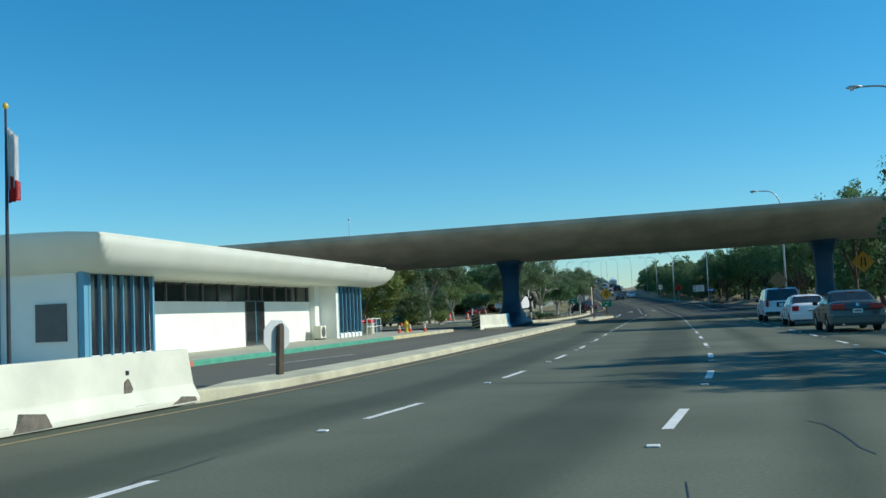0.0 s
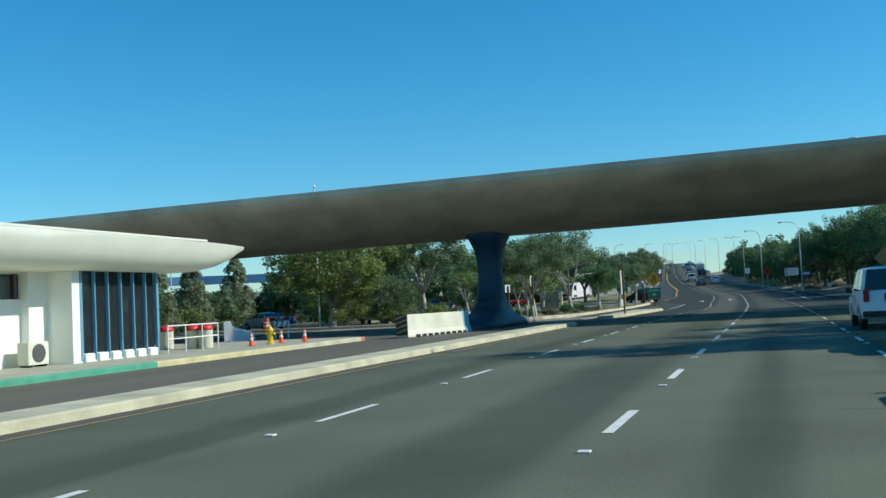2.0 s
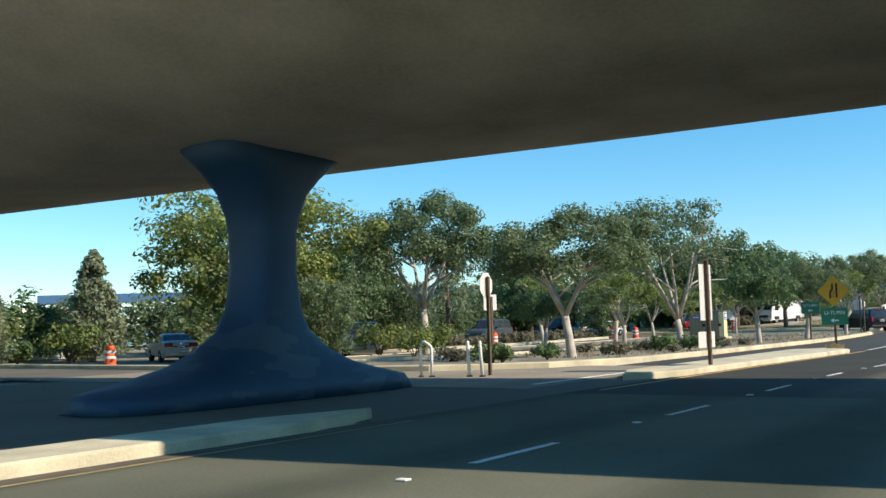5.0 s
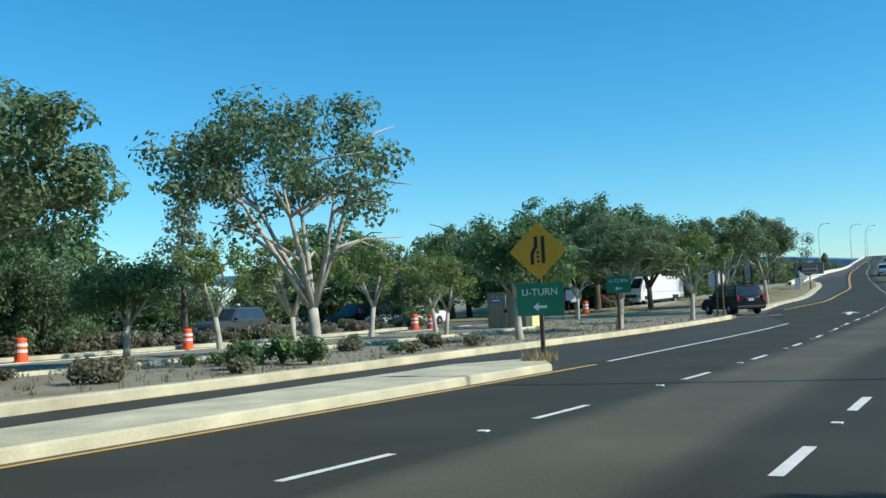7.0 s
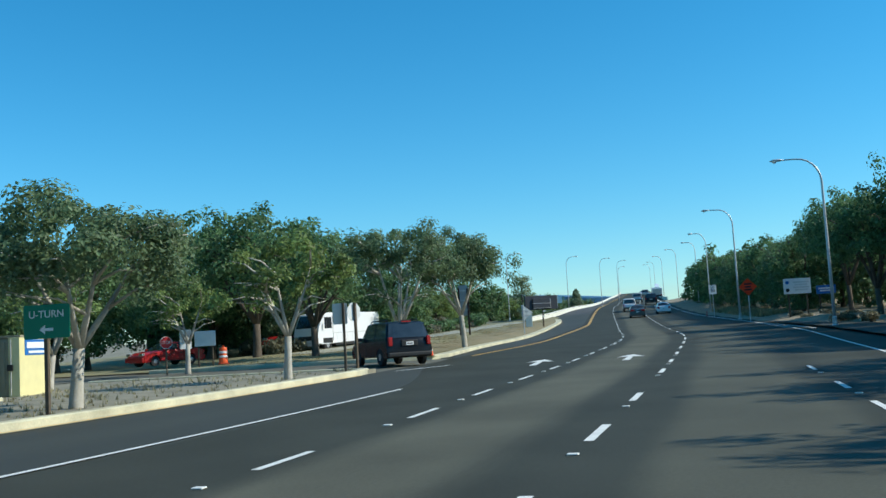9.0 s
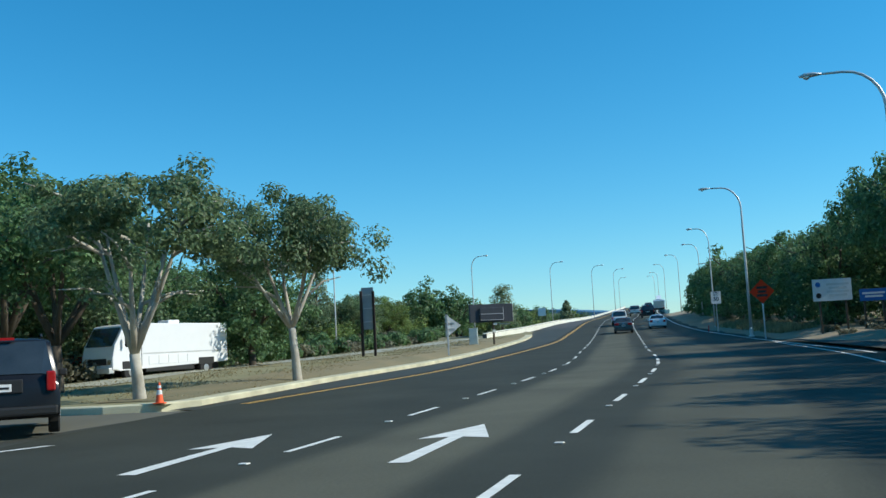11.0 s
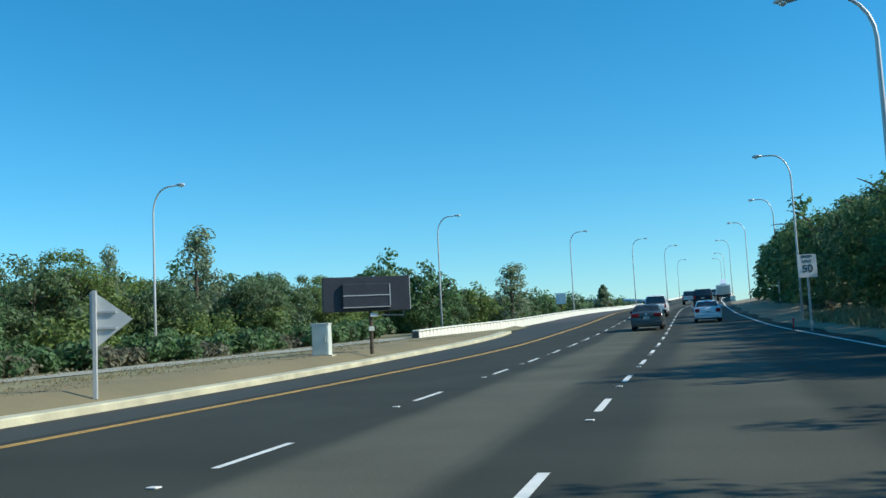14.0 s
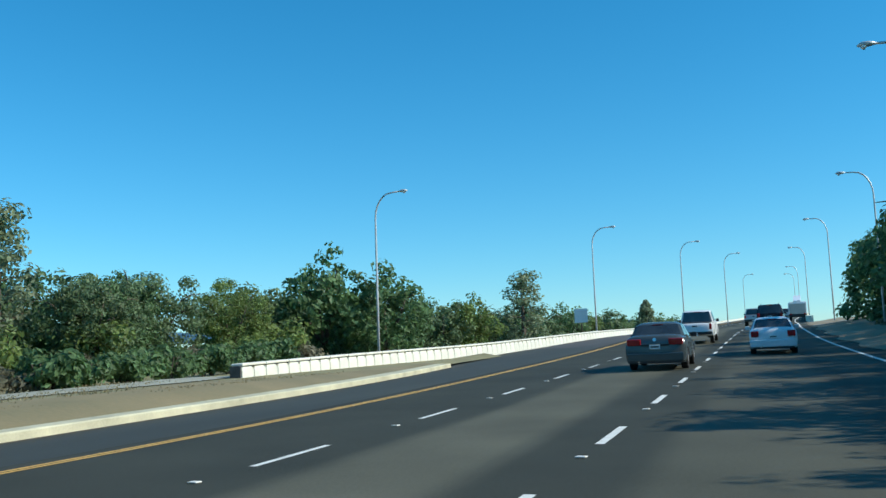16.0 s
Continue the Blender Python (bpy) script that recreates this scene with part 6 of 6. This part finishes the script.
b1 = k_rail(pose(-10.5, -57.3, 0, 0, 0, -5), 6.0, "white concrete traffic barrier with chipped dark scars")
part("scar", prism(bmesh.new(), [(1.16, .26), (1.3, .22), (1.4, .34), (1.3, .5), (1.22, .46)], 'x', .1, .175), "scar", b1)
part("scar", prism(bmesh.new(), [(2.2, .03), (2.9, .03), (2.86, .1), (2.5, .13)], 'x', .2, .305), "scar", b1)
part("scar", prism(bmesh.new(), [(-1.2, .02), (-.5, .02), (-.62, .2), (-1.0, .24)], 'x', .18, .31), "scar", b1)
part("scar", bx(.105, .14, 1.28, 1.36, .55, .62, bevel=.01), "trim", b1)
for i in range(1, 4):
    k_rail(pose(-11.05 - .62 * (i - 1) - .0, -57.3 - 6.05 * i, 0, 0, 0, -6), 6.0, "white concrete traffic barrier on the kerb line")
b2 = k_rail(pose(-14.45, -1.2, 0, 0, 0, -14), 5.4, "pale concrete barrier with striped end", h=1.0)
for i in range(9):
    part("drain_slot", bx(.17, .305, -2.1 + i * .5, -1.75 + i * .5, .0, .11), "trim", b2)
part("hazard_panel", bx(-.3, .3, -2.78, -2.71, .1, 1.0, bevel=.01), "black", b2)
for i in range(4):
    z = .15 + i * .21
    part("stripe", prism(bmesh.new(), [(-.28, z), (.28, z + .16), (.28, z + .25), (-.28, z + .09)], 'y', -2.79, -2.775), "fadedyellow", b2)
part("blue_end", prism(bmesh.new(), [(-.31, 0), (-.31, .1), (-.18, .32), (-.1, 1.02), (.1, 1.02), (.18, .32), (.31, .1), (.31, 0)], 'y', 2.2, 2.72), "endblue", b2)
e = thing("wooden_post", pose(-10.22, -50.3, .15, 0, 3, 62), "short leaning wooden post with grey octagonal sign back", "post")
part("sign_back", flat(octagon(-.02, .78, .36), .08, .095), "signback", e)
part("post", prism(bmesh.new(), [(-.065, -.1), (.065, -.1), (.06, .98), (.02, 1.05), (-.06, 1.0)], 'y', -.06, .06, .012), "wood", e)
# flag on its pole
e = thing("flagpole", pose(-19.5, -46.3, .15), "dark flagpole with a hanging white and red flag", "flagpole")
part("pole", tube(bmesh.new(), [(0, 0, -.05), (0, 0, 3.5), (0, 0, 7.1)], [.06, .05, .03], 10), "boarddark", e)
part("finial", lathe(bmesh.new(), [(.01, 7.08), (.06, 7.12), (.075, 7.18), (.06, 7.24), (.01, 7.28)], 10), "hydrant", e)
for nm, z0, z1, mt in (("flag_field", 4.9, 6.6, "signwhite"), ("flag_stripe", 4.55, 5.35, "signred")):
    bm = bmesh.new()
    cols = []
    for i in range(10):
        u = i / 9
        cols.append([bm.verts.new((.05 + .28 * u * (1 if nm == "flag_field" else 1.15), .07 * math.sin(u * 14) + (.012 if nm == "flag_stripe" else 0), z0 + (z1 - z0) * (j / 5) - u * .25 + .3 * (1 - j / 5) * u)) for j in range(6)])
    for c0, c1 in zip(cols, cols[1:]):
        for j in range(5):
            bm.faces.new((c0[j], c1[j], c1[j + 1], c0[j + 1]))
    r = bmesh.ops.solidify(bm, geom=list(bm.faces), thickness=.006)
    part(nm, bm, mt, e, smooth=True)


def ac_unit(m):
    e = thing("air_conditioner", m, "cream outdoor air conditioner with fan grille", "air conditioner", "air conditioners by the wall")
    part("case", bx(-.2, .2, -.42, .42, .06, .72, bevel=.02), "jersey", e)
    g = part("grille", lathe(bmesh.new(), [(.27, 0), (.27, .02), (.24, .03), (.02, .03)], 20), "frame", e, at=pose(.2, 0, .4, 0, 90, 0))
    for s in (-.3, .3):
        part("foot", bx(-.2, .2, s - .04, s + .04, 0, .07), "trim", e)
    return e


ac = ac_unit(pose(-20.2, -20.6, .15))


def cone(m):
    e = thing("traffic_cone", m, "orange traffic cone with white bands", "traffic cone", "traffic cones")
    part("base", bx(-.18, .18, -.18, .18, 0, .035, bevel=.01), "orange", e)
    part("cone", lathe(bmesh.new(), [(.135, .035), (.03, .70), (.02, .71)], 16), "orange", e)
    part("band", lathe(bmesh.new(), [(.096, .3), (.073, .45)], 16), "reflect", e)
    part("band", lathe(bmesh.new(), [(.063, .51), (.05, .6)], 16), "reflect", e)
    return e


c0 = cone(pose(-18.6, -10.8, .15))
c0.scale = (.78, .78, .76)
for x, y, z in ((-18.5, -8.6, .15), (-17.6, -8.3, .15), (-14.7, 84.9, road_z(85) + .16), (-24.2, 68.8, .2)):
    copy_thing(c0, pose(x, y, z, 0, 0, 20))
e = thing("fire_hydrant", pose(-18.5, -9.5, .15), "yellow fire hydrant on the pavement", "fire hydrant")
part("barrel", lathe(bmesh.new(), [(.16, 0), (.16, .05), (.11, .07), (.11, .5), (.14, .52), (.14, .56), (.12, .6), (.08, .68), (.03, .72), (.03, .77)], 16), "hydrant", e)
for a in (0, 90, 180):
    part("outlet", tube(bmesh.new(), [(.08, 0, .42), (.2, 0, .42)], .06, 10), "hydrant", e, at=pose(0, 0, 0, 0, 0, a))


def drum(m):
    e = thing("traffic_drum", m, "orange plastic traffic drum with white bands", "traffic drum", "traffic drums")
    part("barrel", lathe(bmesh.new(), [(.32, 0), (.32, .06), (.26, .07), (.25, .3), (.23, .31), (.22, .9), (.2, .95), (.05, .96)], 16), "orange", e)
    for a, b in ((.38, .5), (.62, .74)):
        part("band", lathe(bmesh.new(), [(.245, a), (.24, b)], 16), "reflect", e)
    part("handle", bx(-.08, .08, -.015, .015, .95, 1.06, bevel=.01), "orange", e)
    return e


d0 = drum(pose(-28.6, 89.5, road_z(89) + .14))
for x, y in ((-29.8, 112), (-33.8, 51.9), (-33.9, 72.6), (-38.7, 83.8), (-33.2, 42.4), (-30.5, 69), (-36, 22)):
    copy_thing(d0, pose(x, y, road_z(y) + (.14 if y > 85 else .004)))
# white bollards at the island end
e0 = thing("bollard", pose(-14.6, 17.5, 0, 0, -2.5, 0), "slim white plastic bollard with a dark foot", "bollard", "white bollards")
part("tube", lathe(bmesh.new(), [(.05, .03), (.05, .95), (.046, .985), (.03, 1.0), (0.001, 1.002)], 12), "bollard", e0, smooth=True)
part("foot", lathe(bmesh.new(), [(.09, -.01), (.09, .012), (.065, .035), (.05, .04)], 12), "rubber", e0)
copy_thing(e0, pose(-14.22, 17.58, 0, 1, -3.5, 30))
e = thing("bollard", pose(-15.87, 17.2, 0, 0, 0, 13), "white tubular hoop bollard with two legs", "bollard", "white bollards")
part("hoop", tube(bmesh.new(), [(-.165, 0, 0), (-.16, 0, .84), (-.145, 0, .93), (-.1, 0, .985), (-.04, 0, .995), (.04, .0, .95), (.1, .0, .9), (.15, .0, .86), (.165, 0, .8), (.17, 0, 0)], .045, 10), "bollard", e, smooth=True)
for x in (-.165, .17):
    part("foot", lathe(bmesh.new(), [(.085, -.01), (.085, .012), (.06, .035), (.045, .04)], 12), "rubber", e, at=pose(x, 0, 0))
# railing by the end of the toll building
e = thing("railing", pose(-19.4, -13.8, .15, 0, 0, 4), "white tubular railing beside the building", "railing")
for y in (-1.4, -.2, 1.0, 2.2):
    part("post", tube(bmesh.new(), [(0, y, 0), (0, y, .95)], .025, 8), "signwhite", e)
for z in (.5, .95):
    part("rail", tube(bmesh.new(), [(0, -1.4, z), (0, 2.2, z)], .025, 8), "signwhite", e)
# shed with a cream notice panel
e = thing("storage_container", pose(-23.3, 65.9, .12, 0, 0, 10), "olive steel storage container with a cream end wall", "container")
part("body", bx(-1.5, .93, .1, 1.9, .06, 1.98, bevel=.02), "shed", e)
part("roof", bx(-1.54, 1.02, .02, 1.95, 1.98, 2.05, bevel=.01), "shed", e)
part("skid", bx(-1.5, .98, .12, 1.88, -.04, .06), "trim", e)
for k in range(2):
    x = -1.44 + k * 1.17
    d = part("door", bx(x, x + 1.12, .05, .1, .12, 1.94, bevel=.01), "shed", e, "olive corrugated steel door")
    for q in range(4):
        part("rib", prism(bmesh.new(), [(x + .09 + q * .27, .05), (x + .12 + q * .27, .0), (x + .2 + q * .27, .0), (x + .23 + q * .27, .05)], 'z', .2, 1.86), "shed", d)
    part("lock_rod", tube(bmesh.new(), [(x + .98, -.015, .14), (x + .98, -.015, 1.92)], .016, 6), "galv", d)
    part("lock_box", bx(x + .86, x + 1.06, -.06, -.01, .92, 1.12, bevel=.01), "trim", d)
for x in (-1.5, .9):
    part("corner_post", bx(x - .03, x + .06, .02, .12, .0, 2.0, bevel=.01), "shed", e)
p = part("end_wall", bx(.93, 1.0, .06, 1.86, .08, 1.98, bevel=.01), "cream", e, "cream painted steel end wall")
part("front_return", bx(.62, 1.0, .0, .06, .08, 1.98, bevel=.01), "cream", e)
q = part("poster", bx(1.0, 1.014, .3, 1.72, 1.4, 1.9), "signblue", p, "blue and white notice sheet")
part("text_bar", bx(1.012, 1.026, .4, 1.62, 1.62, 1.82), "signwhite", q)
part("text_bar", bx(1.012, 1.026, .5, 1.5, 1.46, 1.54), "signwhite", q)
q = part("notice", bx(-1.3, -.75, -.02, .0, 1.5, 1.72), "signblue", e, "small dark blue notice")
part("text_bar", bx(-1.24, -.81, -.03, -.015, 1.58, 1.64), "signwhite", q)

# painted arrows on the turn lanes
for x0, x1, y0 in ((-7.25, -7.75, 73.3), (-4.15, -4.4, 74.0)):
    bm = bmesh.new()
    pts = [(-.13, 0), (.13, 0), (.1, 2.7), (.52, 2.5), (0, 4.5), (-.52, 2.5), (-.1, 2.7)]
    bm.faces.new([bm.verts.new((x0 + (x1 - x0) * v / 4.5 + u, y0 + v, road_z(y0 + v) + .007)) for u, v in pts])
    part("lane_arrow", bm, "roadwhite", road_b if x0 < -6 else road_c)

# scrub on the planting strip and along the median
rng = random.Random(11)


def shrub(seed, r, h, leaf):
    g = random.Random(seed)
    e = thing("shrub", pose(0, 0, -60), "low rounded shrub on bare soil" if leaf != "scrub" else "dry brown scrub on bare soil", "shrub")
    bm = bmesh.new()
    for k in range(7):
        a = k * .9
        tube(bm, [(0, 0, -.05), (math.cos(a) * r * .4, math.sin(a) * r * .4, h * .6)], [.02, .008], 5)
    part("stem", bm, "bark_dark", e)
    cb = bmesh.new()
    cs = [(Vector((g.uniform(-r, r) * .6, g.uniform(-r, r) * .6, h * g.uniform(.3, .75))), r * .42) for _ in range(12)]
    leaf_cloud(cb, cs, 60, .07, g)
    part("foliage", cb, leaf, e)
    return e


shrubs = [shrub(1, .55, .8, "leaf_green"), shrub(2, .7, .6, "scrub"), shrub(3, .5, .5, "scrub"), shrub(4, .9, 1.3, "leaf_bright")]
used = set()


def put_shrub(i, x, y, z, s=1.0):
    m = pose(x, y, z, 0, 0, rng.uniform(0, 360))
    if i in used:
        o = copy_thing(shrubs[i], m)
    else:
        used.add(i)
        o = shrubs[i]
        o.matrix_basis = m
    o.scale = (s, s, s)


for x, y in ((-15.0, 37.2), (-16.2, 37.6), (-15.8, 35.6), (-16.9, 23.4), (-17.3, 23.0), (-16.6, 26.2)):
    put_shrub(0, x, y, road_z(y) + .13, rng.uniform(.9, 1.15))
for x, y, s in ((-25.6, 30.5, 1.2), (-26.3, 33.6, 1.4), (-28.5, 27.0, 1.5), (-27.2, 24.5, 1.3), (-29.4, 33, 1.6), (-31.5, 30, 1.6), (-30, 22.8, 1.2)):
    put_shrub(3, x, y, road_z(y) + .05, s)
for k in range(14):
    y = -6 + k * 2.6
    put_shrub(3 if k % 3 else 0, -47.5 + rng.uniform(-1.2, 1.2), y, .02, rng.uniform(1.7, 2.8))
for k in range(34):
    y = 44 + k * .86
    put_shrub(1 + k % 2, -36.9 + rng.uniform(-1.2, 1.0), y, road_z(y) + .1, rng.uniform(.9, 1.7))
for k in range(20):
    y = rng.uniform(24, 46)
    x = rng.uniform(-20.3, -14.3)
    if y < 30 and x > -17:
        continue
    put_shrub(rng.choice((1, 2, 1, 2, 0)) if y < 50 else rng.choice((1, 2)), x, y, road_z(y) + .13, rng.uniform(.5, 1.1))
for k in range(30):
    y = rng.uniform(100, 190)
    put_shrub(rng.choice((1, 2)), re(y) + rng.uniform(3, 7), y, road_z(y) + .05, rng.uniform(.7, 1.4))
for k in range(70):
    y = 104 + k * 1.25 + rng.uniform(-.5, .5)
    put_shrub(rng.choice((0, 0, 3, 1, 2)), belt_x(y) + 2.6 + rng.uniform(-1.4, 1.2), y, min(ground_z(y) + .08, 3.1), rng.uniform(1.6, 3.0))


# brush at the foot of the tree belt
for k in range(52):
    y = 100 + k * 1.35 + rng.uniform(-.5, .5)
    back = max(0, y - 150) * .25
    put_shrub(rng.choice((0, 0, 0, 1, 0)), -30.6 - back + rng.uniform(-.9, .5), y, road_z(y) + .1, rng.uniform(1.5, 2.4))


# ---- grass and weeds ----
def tufts(name, places, blades, mat, label, seed):
    """Many small grass tufts as one mesh: places are (x, y, z, height)."""
    g = random.Random(seed)
    vs, fs = [], []
    for x, y, z, h in places:
        for _ in range(blades):
            a, lean = g.uniform(0, 6.28), g.uniform(.15, .8)
            hh, w = h * g.uniform(.6, 1.2), .012 + h * .045
            bx0, by0 = x + g.uniform(-.5, .5) * h, y + g.uniform(-.5, .5) * h
            n = len(vs)
            vs += [(bx0 - math.sin(a) * w, by0 + math.cos(a) * w, z - .02), (bx0 + math.sin(a) * w, by0 - math.cos(a) * w, z - .02), (bx0 + math.cos(a) * hh * lean, by0 + math.sin(a) * hh * lean, z + hh)]
            fs.append((n, n + 1, n + 2))
    me = bpy.data.meshes.new(name)
    me.from_pydata(vs, [], fs)
    me.materials.append(M[mat])
    return tagged(new(name, me), label, "grass", "", "stuff")


g = random.Random(21)
pl = []
while len(pl) < 9000:
    y = g.uniform(87, 158)
    d = g.random() ** 1.4 * 13
    x = k3(y) - .35 - d
    if math.sin(x * 1.3 + y * .5) + math.sin(x * .6 - y * .8) + g.uniform(-1, 1) > -.2 and x > -29 and x > wall_line(y) + .3 * (y > 150) - 9 * (y < 150):
        pl.append((x, y, road_z(y) + .15 + mound(y) * min(1, d) + (crest(y) - .14 - mound(y)) * min(1, max(0, (d - 1) / 3)), g.uniform(.02, .055)))
tufts("dry_grass", pl[:5500], 4, "straw", "sparse dry straw grass on the median", 1)
tufts("dry_grass", pl[5500:], 4, "greyweed", "thin grey-brown weeds on the median", 2)
pl = [(g.uniform(-24, -13.7), g.uniform(28, 74), .14, g.uniform(.05, .15)) for _ in range(1500)]
tufts("weeds", [(x, y, road_z(y) + z, h) for x, y, z, h in pl], 5, "greyweed", "grey-brown weeds in the planting strip", 3)
pl = []
for _ in range(1500):
    y = g.uniform(129, 158)
    d = g.uniform(2.0, 4.2)
    pl.append((re(y) + d, y, road_z(y) + .1 + max(0, d - 1.9) * .13, g.uniform(.18, .5)))
tufts("dry_grass", pl, 6, "straw", "tall dry yellow grass at the roadside", 4)
tufts("weeds", [(-8.75 + g.uniform(-.3, .3), 37.3 + g.uniform(-.3, .3), .15, g.uniform(.12, .3)) for _ in range(26)], 5, "straw", "small tuft of dry weeds on the island", 5)


# ---- small things by the toll building ----
def ramp_block(m):
    """A white plastic barrier end that slopes down to one side."""
    e = thing("barrier_end", m, "white sloping plastic barrier end with pale blue face", "barrier")
    out = [(-.75, 0), (-.75, 1.02), (-.42, 1.05), (-.3, .72), (.72, .42), (.8, 0)]
    part("body", prism(bmesh.new(), out, 'y', -.3, .3, .03), "signwhite", e)
    part("face", prism(bmesh.new(), [(-.2, .08), (-.22, .6), (.62, .36), (.68, .08)], 'y', -.315, -.298), "paleblue", e, "pale blue reflective face")
    for x in (-.55, .55):
        part("foot", bx(x - .12, x + .12, -.32, .32, -.02, .04, bevel=.01), "trim", e)
    return e


def barricade(m):
    e = thing("barricade", m, "small folding barricade with slanted pale boards", "barricade")
    for s in (-1, 1):
        for x in (-.34, .34):
            part("leg", bx(x - .03, x + .03, -.02, .02, 0, .95, bevel=.005, segs=1), "signwhite", e, at=pose(0, s * .2, 0, s * 12, 0, 0))
        part("board", bx(-.42, .42, -.035, -.02, .62, .9, bevel=.005, segs=1), "signwhite", e, at=pose(0, s * .2, 0, s * 12, 0, 0))
        for k in range(3):
            part("stripe", prism(bmesh.new(), [(-.36 + k * .27, .63), (-.25 + k * .27, .63), (-.14 + k * .27, .89), (-.25 + k * .27, .89)], 'y', -.042, -.034), "dulldiamond", e, at=pose(0, s * .2, 0, s * 12, 0, 0))
    return e


ramp_block(pose(-25.4, -0.1, .02, 0, 0, 28))
barricade(pose(-24.3, 2.4, .02, 0, 0, 25))
def trash_can(m):
    e = thing("trash_can", m, "cream round trash can with red domed lid", "trash can", "trash cans by the railing")
    part("body", lathe(bmesh.new(), [(.01, 0), (.26, 0), (.27, .04), (.27, .66), (.28, .68), (.28, .7)], 18), "jersey", e, smooth=True)
    part("lid", lathe(bmesh.new(), [(.29, .7), (.29, .76), (.25, .86), (.14, .93), (.01, .95)], 18), "signred", e, smooth=True)
    return e


tcan = trash_can(pose(-22.3, -10.9, .15))
for x, y in ((-21.0, -11.1), (-20.4, -11.1)):
    copy_thing(tcan, pose(x, y, .15))

# ---- cracks and seams in the old asphalt ----
g = random.Random(33)
for k in range(16):
    x, y = g.uniform(-7, 6.5), g.uniform(-74, -8)
    along = g.random() < .6
    n = g.randint(5, 10)
    w = g.uniform(.004, .010)
    bm = bmesh.new()
    prev = None
    for i in range(n):
        a, b = bm.verts.new((x - (w if along else 0), y - (0 if along else w), .0035)), bm.verts.new((x + (w if along else 0), y + (0 if along else w), .0035))
        if prev:
            bm.faces.new((prev[0], prev[1], b, a))
        prev = (a, b)
        if along:
            x, y = x + g.uniform(-.12, .12), y + g.uniform(.3, .8)
        else:
            x, y = x + g.uniform(.3, .7), y + g.uniform(-.14, .14)
    part("crack", bm, "trim", road_a)
